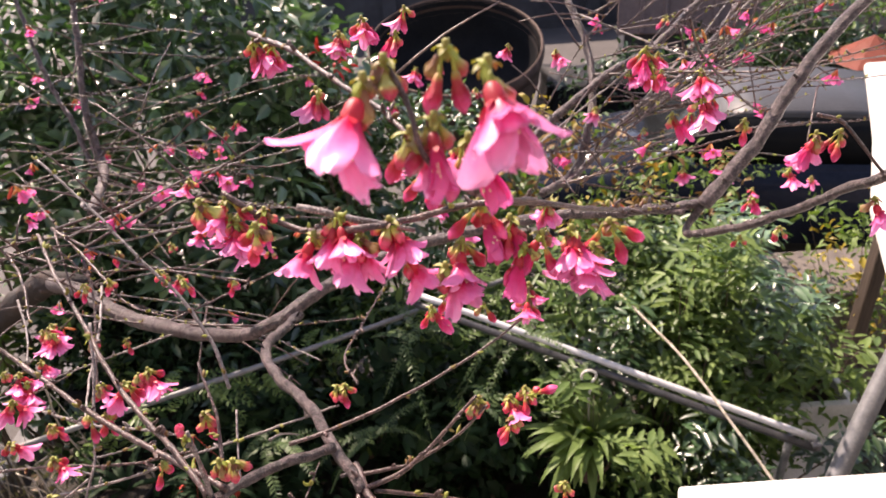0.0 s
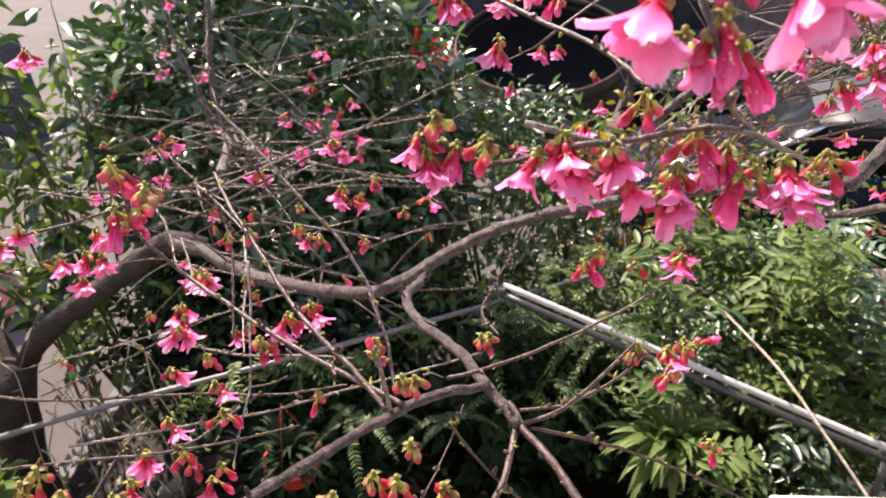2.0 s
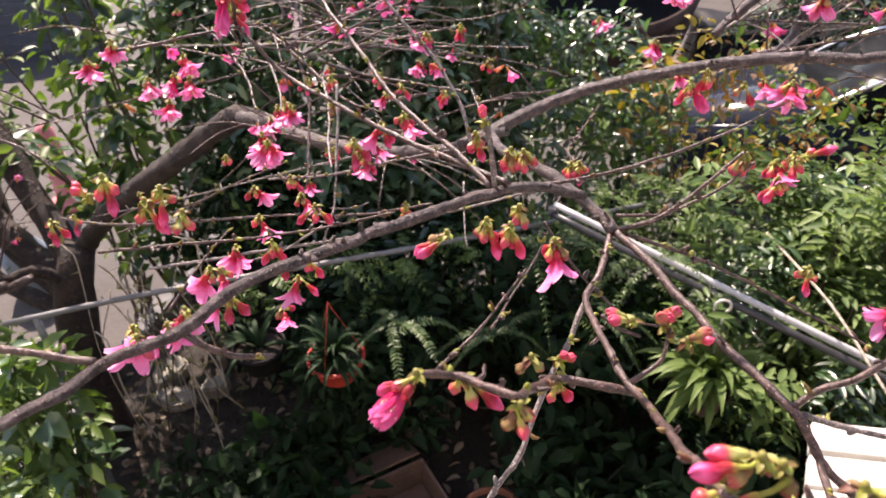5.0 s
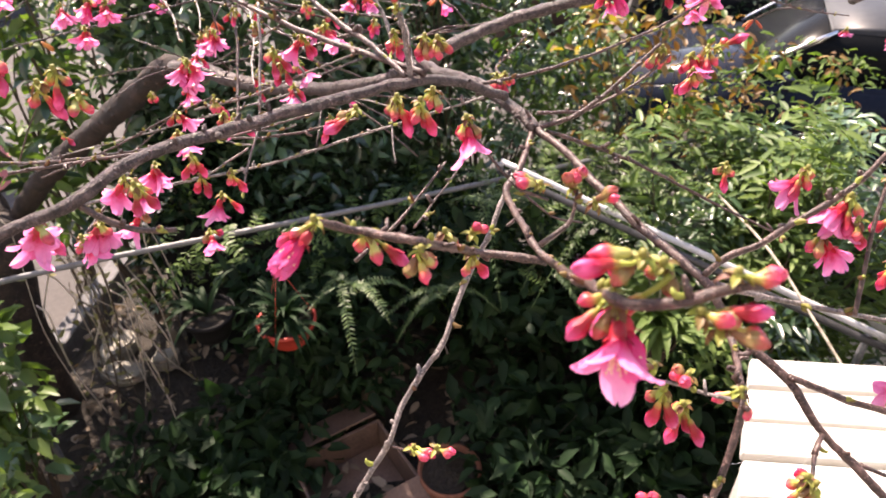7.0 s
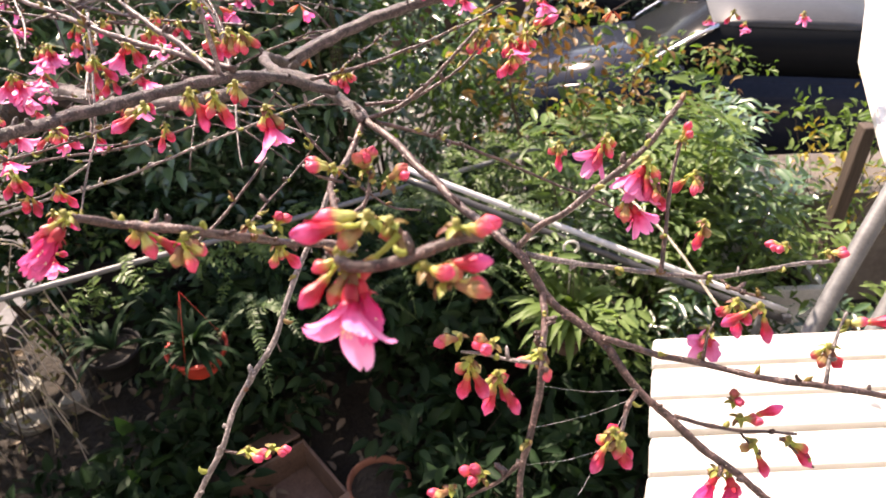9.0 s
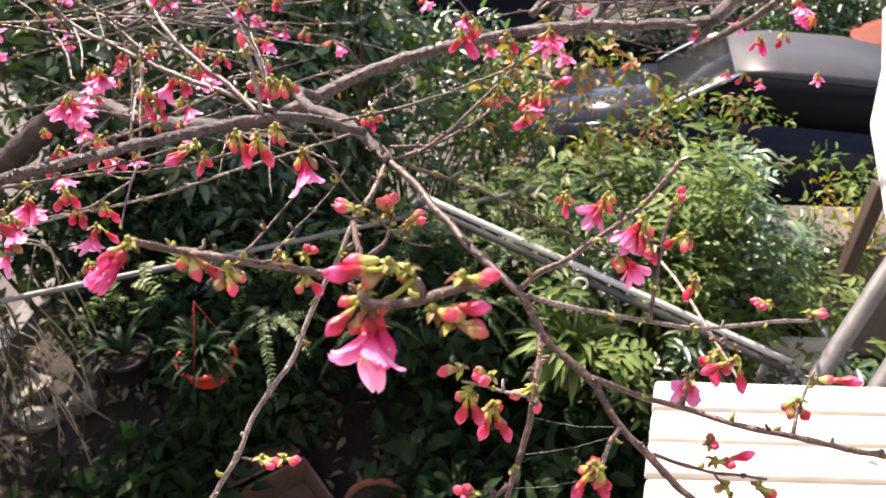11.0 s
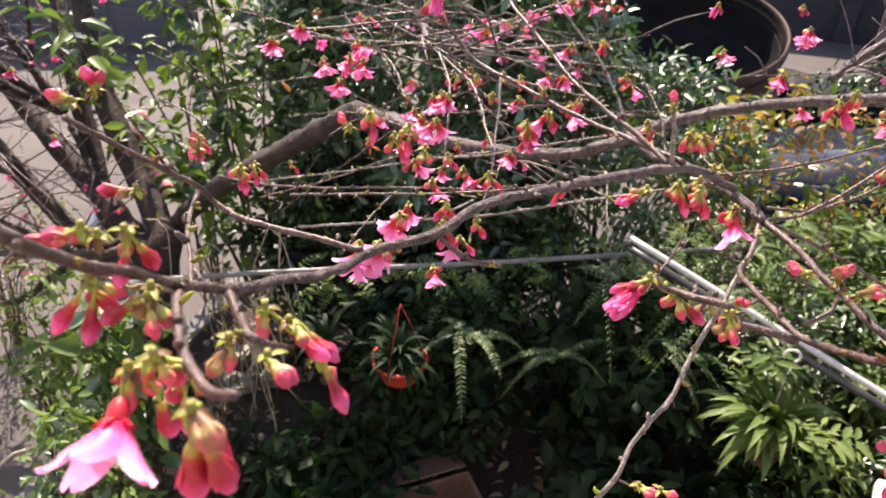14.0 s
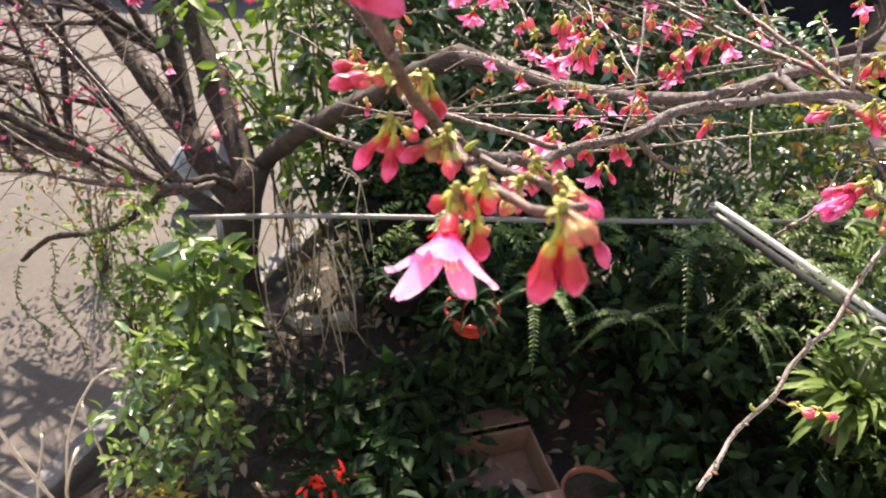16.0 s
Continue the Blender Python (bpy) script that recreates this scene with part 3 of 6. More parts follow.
stem("branch", 0.0094, 0.0070, [(0.145, 1.196, 2.553), (0.200, 1.233, 2.599), (0.266, 1.267, 2.640), (0.343, 1.302, 2.681), (0.432, 1.335, 2.717), (0.525, 1.386, 2.781), (0.572, 1.412, 2.813)])
stem("branch", 0.0072, 0.0080, [(0.286, 1.457, 2.793), (0.312, 1.383, 2.724), (0.316, 1.313, 2.658), (0.295, 1.248, 2.596), (0.265, 1.192, 2.545), (0.188, 1.082, 2.556)])
stem("branch", 0.0060, 0.0050, [(0.689, 1.595, 2.728), (0.612, 1.502, 2.684), (0.498, 1.382, 2.635), (0.387, 1.290, 2.607), (0.307, 1.203, 2.570), (0.234, 1.133, 2.543)])
stem("limb", 0.0118, 0.0069, [(-0.645, 1.261, 2.494), (-0.705, 1.463, 2.482), (-0.759, 1.575, 2.477), (-0.786, 1.630, 2.569), (-0.792, 1.704, 2.693), (-0.801, 1.778, 2.817)])
stem("branch", 0.0069, 0.0049, [(-0.774, 1.562, 2.456), (-0.816, 1.617, 2.548), (-0.862, 1.666, 2.630), (-0.906, 1.728, 2.734), (-0.938, 1.782, 2.825)])
stem("twig", 0.0025, 0.0022, [(-0.573, 1.004, 2.596), (-0.526, 0.966, 2.579), (-0.502, 0.932, 2.559), (-0.482, 0.886, 2.529), (-0.469, 0.828, 2.492), (-0.457, 0.774, 2.458)])
stem("twig", 0.0024, 0.0019, [(-0.646, 0.988, 2.570), (-0.585, 0.909, 2.561), (-0.541, 0.827, 2.547)])
stem("twig", 0.0024, 0.0019, [(-0.573, 1.003, 2.594), (-0.501, 0.958, 2.581), (-0.411, 0.910, 2.575), (-0.327, 0.873, 2.578), (-0.232, 0.832, 2.583)])
stem("twig", 0.0022, 0.0013, [(-0.641, 0.693, 2.675), (-0.599, 0.711, 2.678), (-0.556, 0.730, 2.684), (-0.522, 0.798, 2.676), (-0.492, 0.851, 2.661)])
stem("twig", 0.0022, 0.0013, [(-0.814, 0.699, 2.419), (-0.707, 0.664, 2.439), (-0.600, 0.635, 2.468), (-0.505, 0.611, 2.497), (-0.403, 0.585, 2.527), (-0.312, 0.559, 2.550), (-0.230, 0.542, 2.580)])
stem("twig", 0.0022, 0.0013, [(-0.629, 0.612, 2.409), (-0.548, 0.604, 2.434), (-0.447, 0.595, 2.467), (-0.355, 0.586, 2.495), (-0.269, 0.581, 2.529), (-0.177, 0.576, 2.565), (-0.093, 0.572, 2.598)])
stem("twig", 0.0018, 0.0012, [(-0.785, 0.769, 2.350), (-0.649, 0.775, 2.408), (-0.571, 0.781, 2.448), (-0.487, 0.786, 2.487)])
stem("twig", 0.0018, 0.0010, [(-0.473, 0.418, 2.514), (-0.465, 0.453, 2.527), (-0.455, 0.488, 2.539), (-0.446, 0.514, 2.547)])
stem("twig", 0.0019, 0.0012, [(-0.441, 0.850, 2.582), (-0.395, 0.729, 2.591), (-0.365, 0.631, 2.598), (-0.340, 0.563, 2.603)])
stem("twig", 0.0019, 0.0012, [(-0.522, 0.879, 2.648), (-0.482, 0.867, 2.619), (-0.445, 0.848, 2.579)])
stem("twig", 0.0019, 0.0012, [(-0.056, 0.449, 2.636), (-0.037, 0.452, 2.636), (-0.014, 0.456, 2.638), (0.022, 0.463, 2.658), (0.048, 0.472, 2.681)])
stem("twig", 0.0016, 0.0009, [(-0.076, 0.601, 2.599), (-0.096, 0.658, 2.588), (-0.081, 0.739, 2.575), (-0.054, 0.882, 2.552)])
stem("twig", 0.0018, 0.0009, [(-0.540, 0.434, 2.567), (-0.461, 0.430, 2.585), (-0.388, 0.424, 2.601), (-0.309, 0.421, 2.621), (-0.237, 0.420, 2.644)])
stem("twig", 0.0018, 0.0009, [(-0.474, 0.691, 2.511), (-0.357, 0.590, 2.579), (-0.271, 0.520, 2.636), (-0.194, 0.456, 2.686)])
stem("twig", 0.0016, 0.0009, [(-0.182, 0.293, 2.594), (-0.161, 0.318, 2.604), (-0.143, 0.344, 2.616), (-0.125, 0.373, 2.631)])
stem("twig", 0.0015, 0.0009, [(-0.115, 0.437, 2.634), (-0.094, 0.425, 2.609), (-0.074, 0.415, 2.589), (-0.039, 0.405, 2.564), (-0.013, 0.406, 2.558)])
stem("twig", 0.0019, 0.0011, [(-0.357, 0.660, 2.656), (-0.352, 0.639, 2.639), (-0.347, 0.618, 2.619), (-0.345, 0.596, 2.600), (-0.341, 0.575, 2.585), (-0.338, 0.554, 2.566), (-0.339, 0.532, 2.552), (-0.345, 0.511, 2.529), (-0.345, 0.490, 2.515)], BARK_SUNLIT)
stem("twig", 0.0014, 0.0007, [(-0.352, 0.575, 2.546), (-0.341, 0.583, 2.541), (-0.326, 0.592, 2.539), (-0.314, 0.600, 2.541)], BARK_SUNLIT)
stem("twig", 0.0012, 0.0007, [(-0.356, 0.565, 2.533), (-0.377, 0.577, 2.527), (-0.395, 0.590, 2.523)], BARK_SUNLIT)
stem("twig", 0.0015, 0.0008, [(-0.358, 0.560, 2.532), (-0.377, 0.545, 2.523), (-0.395, 0.530, 2.515), (-0.412, 0.515, 2.516), (-0.426, 0.500, 2.519)], BARK_SUNLIT)
stem("twig", 0.0014, 0.0009, [(-0.205, 0.600, 2.575), (-0.202, 0.577, 2.563), (-0.198, 0.553, 2.549), (-0.192, 0.530, 2.537)], BARK_SUNLIT)
stem("twig", 0.0016, 0.0010, [(-0.450, 0.700, 2.665), (-0.434, 0.673, 2.654), (-0.420, 0.647, 2.647), (-0.410, 0.620, 2.639)], BARK_SUNLIT)
stem("twig", 0.0014, 0.0008, [(-0.142, 0.500, 2.630), (-0.139, 0.525, 2.611), (-0.131, 0.550, 2.584)], BARK_SUNLIT)
stem("twig", 0.0018, 0.0011, [(-0.153, 0.420, 2.678), (-0.158, 0.440, 2.686), (-0.163, 0.460, 2.699), (-0.173, 0.480, 2.711), (-0.183, 0.500, 2.721)], BARK_RED)
stem("limb", 0.0420, 0.0215, [(-2.05, 2.05, 1.27), (-1.933, 2.027, 1.424), (-1.601, 1.818, 1.717), (-1.309, 1.636, 1.941), (-1.050, 1.475, 2.138), (-0.840, 1.345, 2.291), (-0.768, 1.343, 2.272)])
stem("limb", 0.0170, 0.0090, [(-0.840, 1.345, 2.291), (-0.712, 1.235, 2.334), (-0.627, 1.149, 2.353), (-0.521, 1.050, 2.383), (-0.432, 0.975, 2.415), (-0.343, 0.904, 2.450), (-0.267, 0.847, 2.487), (-0.205, 0.834, 2.519)])
stem("limb", 0.0580, 0.0420, [(-2.05, 2.00, 1.24), (-2.157, 2.1, 1.361), (-2.311, 2.2, 1.528), (-2.46, 2.3, 1.727), (-2.569, 2.4, 1.893), (-2.661, 2.5, 2.063), (-2.75, 2.62, 2.30)])
stem("limb", 0.0540, 0.0380, [(-2.06, 1.98, 1.16), (-2.349, 2.12, 1.246), (-2.634, 2.24, 1.372), (-2.95, 2.36, 1.565), (-3.244, 2.48, 1.743), (-3.495, 2.6, 1.909), (-3.75, 2.72, 2.12)])
stem("limb", 0.0520, 0.0370, [(-2.08, 2.00, 1.10), (-2.493, 2.19, 1.209), (-2.64, 2.33, 1.364), (-2.774, 2.47, 1.589), (-2.909, 2.61, 1.817), (-3.038, 2.75, 1.993), (-3.15, 2.9, 2.2)])
stem("limb", 0.0380, 0.0270, [(-2.10, 1.96, 1.04), (-2.55, 2.1, 1.08), (-2.861, 2.2, 1.23), (-3.2, 2.3, 1.449), (-3.541, 2.4, 1.631), (-3.846, 2.5, 1.738)])
stem("limb", 0.0240, 0.0110, [(-2.06, 1.95, 1.22), (-2.132, 1.88, 1.330), (-2.377, 1.81, 1.22), (-2.664, 1.74, 0.996), (-3.016, 1.67, 0.871), (-3.175, 1.6, 0.731)])
stem("branch", 0.0088, 0.0180, [(-3.044, 1.472, 1.346), (-2.817, 1.557, 1.348), (-2.606, 1.620, 1.329), (-2.375, 1.699, 1.322), (-2.174, 1.780, 1.332)])
stem("branch", 0.0096, 0.0200, [(-3.128, 1.724, 1.312), (-2.771, 1.760, 1.315), (-2.523, 1.747, 1.265), (-2.276, 1.780, 1.278), (-2.100, 1.833, 1.334)])

# ---- blossom: shared meshes ----
def petals(kind, seed):
    """Separate oval petals of a hanging flower, notched at their tips; the stalk's top is the origin and the flower opens downwards."""
    rng = random.Random(seed * 13 + ord(kind))
    verts, faces = [], []
    tilt0, tilt1, loose = {"F": (20, 52, 23), "W": (32, 60, 40), "N": (22, 64, 16), "H": (5, 17, 7)}[kind]
    if kind == "F":
        tilt0, tilt1 = tilt0 + 4 * (seed % 3), tilt1 + 9 * (seed % 3)
    layers = {"F": ((5, 1.0, 0.0), (2, 0.82, -12.0)), "W": ((5, 1.06, 0.0), (5, 0.92, -16.0)), "N": ((5, 1.12, 0.0),), "H": ((5, 1.0, 0.0), (2, 0.85, -4.0))}[kind]
    for n, size, closer in layers:
        start = rng.uniform(0, 360)
        for k in range(n):
            az = radians(start + 360 / n * k + rng.uniform(-11, 11))
            t0, t1 = tilt0 + closer + rng.uniform(-9, 9), tilt1 + closer * 1.5 + rng.uniform(-loose, loose)
            length, wide = 0.0200 * size * rng.uniform(0.72, 1.20), 0.0044 * size * rng.uniform(0.78, 1.16) * {"N": 1.0, "W": 1.12, "F": 1.02, "H": 1.0}[kind]
            twist, base = rng.uniform(-0.55, 0.55), len(verts)
            split, ruck, cupped = rng.uniform(0.0010, 0.0030), rng.uniform(3.0, 6.5), rng.uniform(0.0008, 0.0030)
            r, z, side = 0.0021, -0.0096, rng.uniform(-0.25, 0.25)
            nu, nv = 10, 6
            for i in range(nu + 1):
                u = i / nu
                th = radians(t0 + (t1 - t0) * u ** 1.3)
                if i:
                    r += length / nu * math.sin(th)
                    z -= length / nu * math.cos(th)
                w = wide * (0.13 + 0.96 * max(0.0, math.sin(math.pi * 0.94 * u ** 1.12)) ** 0.75)
                for j in range(nv + 1):
                    v = j / nv * 2 - 1
                    cup = cupped * v * v * math.sin(0.4 + 2.4 * u) + 0.0012 * math.sin(v * ruck + u * 5 + k * 2) * u - 0.0005 * math.exp(-30 * v * v) * (1 - u)
                    notch = -(split * max(0.0, 1 - abs(v) * 2.2) + 0.0016 * v * v) * (1 if i == nu else 0)
                    rr = r - cup * math.cos(th) + notch * math.sin(th)
                    zz = z - cup * math.sin(th) * 0.6 - notch * math.cos(th)
                    tang = v * w + side * length * 0.5 * u * u
                    rr += v * w * twist * 0.7 * u
                    verts.append((rr * math.cos(az) - tang * math.sin(az), rr * math.sin(az) + tang * math.cos(az), zz + v * w * twist * 0.5 * u))
            for i in range(nu):
                for j in range(nv):
                    a = base + i * (nv + 1) + j
                    faces.append((a, a + 1, a + nv + 2, a + nv + 1))
    return mesh("petals", verts, faces, PETAL if kind != "H" else PETAL_DEEP)


def calyx_mesh():
    verts, faces = lathe([(0.0009, -0.0044), (0.0018, -0.0050), (0.0026, -0.0066), (0.0030, -0.0090), (0.0029, -0.0108)], 12)
    for k in range(5):
        a, base = radians(72 * k + 10), len(verts)
        for u, w in ((0, 0.0012), (0.5, 0.0013), (1.0, 0.0002)):
            r, z = 0.0030 + 0.0030 * u, -0.0103 - 0.0024 * u
            for s in (-1, 1):
                verts.append((r * math.cos(a) - s * w * math.sin(a), r * math.sin(a) + s * w * math.cos(a), z))
        faces += [(base, base + 1, base + 3, base + 2), (base + 2, base + 3, base + 5, base + 4)]
    return mesh("calyx", verts, faces, CALYX)


def stalk_mesh(long=0.0052):
    verts, faces = [], []
    q, _ = spline([(0, 0, 0.001), (0.0009, 0.0003, -long * 0.4), (0.0004, 0, -long * 0.8), (0, 0, -long)], 0.0015)
    sweep(q, [0.0011 - 0.0003 * min(1, i / 4) for i in range(len(q))], 7, verts, faces)
    return mesh("stalk", verts, faces, STALK)


def stamen_mesh(seed):
    rng = random.Random(seed)
    verts, faces = [], []
    for _ in range(14):
        a, s = rng.uniform(0, 6.28), rng.uniform(0.05, 0.42)
        d = Vector((math.cos(a) * s, math.sin(a) * s, -1)).normalized()
        o, long = Vector((0, 0, -0.0095)), rng.uniform(0.009, 0.013)
        sweep([o, o + d * long * 0.5, o + d * long], [0.00016, 0.00014, 0.00012], 4, verts, faces)
        e = o + d * long
        sweep([e, e + d * 0.0004, e + d * 0.0009], [0.0003, 0.00045, 0.0002], 5, verts, faces)
    return mesh("stamens", verts, faces, STAMEN)


def bud_mesh(name, top, long, r, mat, seed=0):
    """A closed bud: a narrow tube, then five creased folds that twist together at the tip, and small pointed sepals."""
    rng = random.Random(seed + 5)
    sides = 20
    prof = [(0.30, 0.0), (0.50, 0.08), (0.60, 0.20), (0.66, 0.34), (0.78, 0.46), (0.96, 0.58), (1.0, 0.70), (0.90, 0.82), (0.62, 0.92), (0.30, 0.985), (0.04, 1.0)]
    verts, faces = lathe([(p * r, -top - u * long) for p, u in prof], sides)
    out, bend = [], rng.uniform(-0.0011, 0.0011)
    for x, y, z in verts:
        a, u = math.atan2(y, x), (-z - top) / long
        fold = abs(math.sin(2.5 * a + 2.2 * u + seed)) ** 0.6
        f = 1 + (0.20 * fold - 0.12) * min(1.0, max(0.0, (u - 0.28) * 3.0))
        out.append((x * f + bend * u * u + 0.0003 * math.sin(u * 9 + seed), y * f, z - 0.0009 * math.cos(2.5 * a) * max(0.0, u - 0.8) * 5))
    for k in range(5):
        a0, base = 2 * math.pi * k / 5 + seed, len(out)
        for u, w, lift in ((0.36, 0.30, 1.06), (0.50, 0.36, 1.12), (0.62, 0.22, 1.14), (0.72 + rng.uniform(-0.05, 0.04), 0.02, 1.24)):
            rad = r * lift * (0.68 + 0.34 * min(1.0, max(0.0, (u - 0.34) * 4)))
            for v in (-1, 1):
                a = a0 + v * w
                out.append((rad * math.cos(a) + bend * u * u, rad * math.sin(a), -top - u * long))
        for i in range(3):
            q = base + 2 * i
            faces.append((q, q + 1, q + 3, q + 2))
    return mesh(name, out, faces, mat)


def scale_mesh(seed):
    """Bud scales and small bracts at the spur that bears a cluster."""
    rng = random.Random(seed)
    verts, faces = [], []
    sweep([Vector((0, 0, 0.003)), Vector((0, 0, 0.001)), Vector((0, 0, -0.002)), Vector((0, 0, -0.004))], [0.0012, 0.0014, 0.0012, 0.0005], 8, verts, faces)
    for k in range(6):
        a, tip = 0.9 * k + rng.uniform(-0.3, 0.3), rng.uniform(0.4, 1.45)
        d = Vector((math.cos(a) * math.sin(tip), math.sin(a) * math.sin(tip), -math.cos(tip)))
        side = Vector((-math.sin(a), math.cos(a), 0))
        out, long, base = d.cross(side).normalized(), rng.uniform(0.0030, 0.0072), len(verts)
        for i in range(5):
            u = i / 4
            w = 0.0014 * math.sin(0.35 + u * 2.65) * rng.uniform(0.9, 1.1)
            mid = d * long * u + out * 0.0010 * math.sin(u * 3)
            for v in (-1, 0, 1):
                verts.append(tuple(mid + side * w * v + out * 0.0006 * v * v))
        for i in range(4):
            for j in range(2):
                q = base + i * 3 + j
                faces.append((q, q + 1, q + 4, q + 3))
    return mesh("bud_scale", verts, faces, SCALE)


SCALE = thin("bud_scale", (0.15, 0.050, 0.035), (0.32, 0.38, 0.08), 160, (1.0, 1.0, 0.4), 0.3, 0.5)
PETALS = {k: [petals(k, s) for s in range(11)] for k in "FWNH"}
CALYX_ME, STALK_ME, STALK_LONG, STALK_SHORT = calyx_mesh(), stalk_mesh(), stalk_mesh(0.0085), stalk_mesh(0.0048)
STAMENS = [stamen_mesh(s) for s in range(3)]
BUDS = {"B": [bud_mesh("bud", 0.0078, 0.0145 + 0.001 * s, 0.0033, BUD, seed=s) for s in range(4)],
        "b": [bud_mesh("bud", 0.0042, 0.0092 + 0.0008 * s, 0.0031, BUD_SMALL, seed=s) for s in range(4)],
        "g": [bud_mesh("bud", 0.0025, 0.0105 + 0.0008 * s, 0.0034, BUD_GREEN if s % 2 else BUD_BROWN, seed=s) for s in range(6)]}
SCALES = [scale_mesh(s) for s in range(4)]
crng = random.Random(11)


def hang(p, kind, d, size):
    """One flower or bud that hangs from p in the direction d."""
    turn = (Vector(d) * -1).to_track_quat("Z", "Y").to_matrix() @ Matrix.Rotation(crng.uniform(0, 6.28), 3, "Z")
    if kind in "FWNH":
        f = part("flower", crng.choice(PETALS[kind]), tree, {"F": "open pink cherry flower", "W": "wide open pink cherry flower", "N": "single pink cherry flower with spread petals", "H": "half-open deep pink flower"}[kind], p, turn, size)
        for n, me in (("calyx", CALYX_ME), ("stalk", STALK_ME), ("stamen_tuft", crng.choice(STAMENS))):
            c = new(n, me)
            c.parent = f
    else:
        f = part("flower_bud", crng.choice(BUDS[kind]), tree, {"B": "long red flower bud", "b": "small reddish-green bud", "g": "plump yellow-green bud"}[kind], p, turn, size)
        if kind != "g":
            c = new("stalk", STALK_LONG if kind == "B" else STALK_SHORT)
            c.parent = f


def cluster(p, kinds, lean=None, size=1.0):
    """Flowers (F, W, H) and buds (B, b, g) on one spur."""
    part("bud_scale", crng.choice(SCALES), tree, "", p, Matrix.Rotation(crng.uniform(0, 6.28), 3, "Z"), 1.2)
    kinds += crng.choice(("b", "g", "b")) if lean else crng.choice(("b", "gb", "Bb", "g", "bgb"))
    n, start = len(kinds), crng.uniform(0, 6.28)
    for k, kind in enumerate(kinds):
        a = start + 6.28 * k / n + crng.uniform(-0.5, 0.5)
        s = (0.15 if n == 1 else 0.55 if kind in "FWH" else 0.42) * crng.uniform(0.7, 1.2)
        d = Vector((math.cos(a) * s, math.sin(a) * s, -1))
        if kind in "FW":
            d.y -= crng.uniform(0.1, 0.6)
        if kind in "Bbg" and n > 1:
            d = Vector((math.cos(a) * s * 1.25, math.sin(a) * s * 1.25, -1.0 + crng.uniform(-0.2, 0.55)))
        if lean and len(lean) == 3 and kind in "FWH":
            d = Vector(lean)
        elif lean:
            d = Vector((lean[0], -0.25, lean[-1])).normalized() * 1.1 + Vector((math.cos(a) * s, math.sin(a) * s, -0.1)) * 0.8
        hang(Vector(p) + Vector((crng.uniform(-1, 1), crng.uniform(-1, 1), crng.uniform(-0.6, 0.6))) * 0.0018, kind, d.normalized(), size * crng.uniform(0.94, 1.06) * (0.92 if kind in "bg" else 1.0))


# ---- blossom clusters on their spurs ----
cluster((-0.001, 0.296, 3.005), "W", (-0.35, -0.62, -0.70), size=1.4)
cluster((0.042, 0.285, 3.011), "W", (0.22, -0.70, -0.66), size=1.4)
cluster((0.029, 0.309, 3.011), "gB")
cluster((0.023, 0.296, 2.989), "BH")
cluster((0.006, 0.307, 3.008), "gg")
cluster((-0.032, 0.382, 2.907), "FFHB")
cluster((-0.005, 0.380, 2.903), "FFB")
cluster((0.044, 0.395, 2.903), "BBHB")
cluster((0.060, 0.390, 2.894), "BBHB")
cluster((0.093, 0.386, 2.887), "FFFB")
cluster((0.077, 0.385, 2.886), "HB")
cluster((-0.127, 0.493, 2.868), "FBBB")
cluster((-0.100, 0.488, 2.860), "BHb")
cluster((-0.116, 0.617, 2.945), "BBFB")
cluster((-0.103, 0.615, 2.942), "FB")
cluster((-0.043, 0.757, 2.926), "FHB")
cluster((-0.001, 0.761, 2.932), "FB")
cluster((0.272, 0.691, 2.871), "FFB")
cluster((0.243, 0.671, 2.838), "Hb")
cluster((0.310, 0.666, 2.829), "Bb")
cluster((0.367, 1.112, 2.767), "FB")
cluster((0.315, 0.554, 2.860), "FH")
cluster((0.340, 0.563, 2.856), "BB")
cluster((0.362, 0.535, 2.809), "F")
cluster((0.403, 1.199, 2.800), "bBb")
cluster((0.222, 1.177, 2.764), "FF")
cluster((0.146, 1.184, 2.776), "FB")
cluster((-0.453, 0.731, 2.600), "FHB")
cluster((-0.453, 0.663, 2.577), "FF")
cluster((-0.258, 0.559, 2.669), "FBb")
cluster((-0.775, 1.259, 2.493), "F")
cluster((-0.364, 0.857, 2.595), "bb")
cluster((-0.297, 0.516, 2.659), "BBb")
cluster((-0.176, 0.467, 2.695), "Bbb")
cluster((-0.132, 0.395, 2.717), "bbg")
cluster((-0.085, 0.581, 2.614), "bbb")
cluster((0.021, 0.582, 2.713), "BBb")
cluster((0.054, 0.577, 2.704), "B")
cluster((0.096, 0.582, 2.705), "FB")
cluster((0.038, 0.474, 2.681), "bbb")
cluster((0.069, 0.484, 2.675), "FBB")
cluster((0.081, 0.488, 2.680), "Bb")
cluster((-0.207, 0.854, 2.620), "Bb")
cluster((-0.304, 0.892, 2.708), "F")
cluster((0.444, 0.908, 2.555), "B")
cluster((0.406, 0.741, 2.665), "B")
cluster((0.464, 0.936, 2.602), "H")
cluster((0.475, 1.260, 2.753), "bB")
cluster((0.360, 1.478, 2.730), "B")
cluster((0.376, 1.178, 2.618), "B")
cluster((0.596, 1.080, 2.841), "B")
cluster((-0.648, 0.698, 2.684), "FFb")
cluster((-0.639, 0.808, 2.865), "FF")
cluster((-0.559, 0.703, 2.640), "FFF")
cluster((-0.579, 0.703, 2.644), "FH")
cluster((-0.419, 0.561, 2.770), "BBB", size=1.3)
cluster((-0.347, 0.453, 2.868), "BBb", size=1.3)
cluster((-0.322, 0.446, 2.851), "gg", size=1.3)
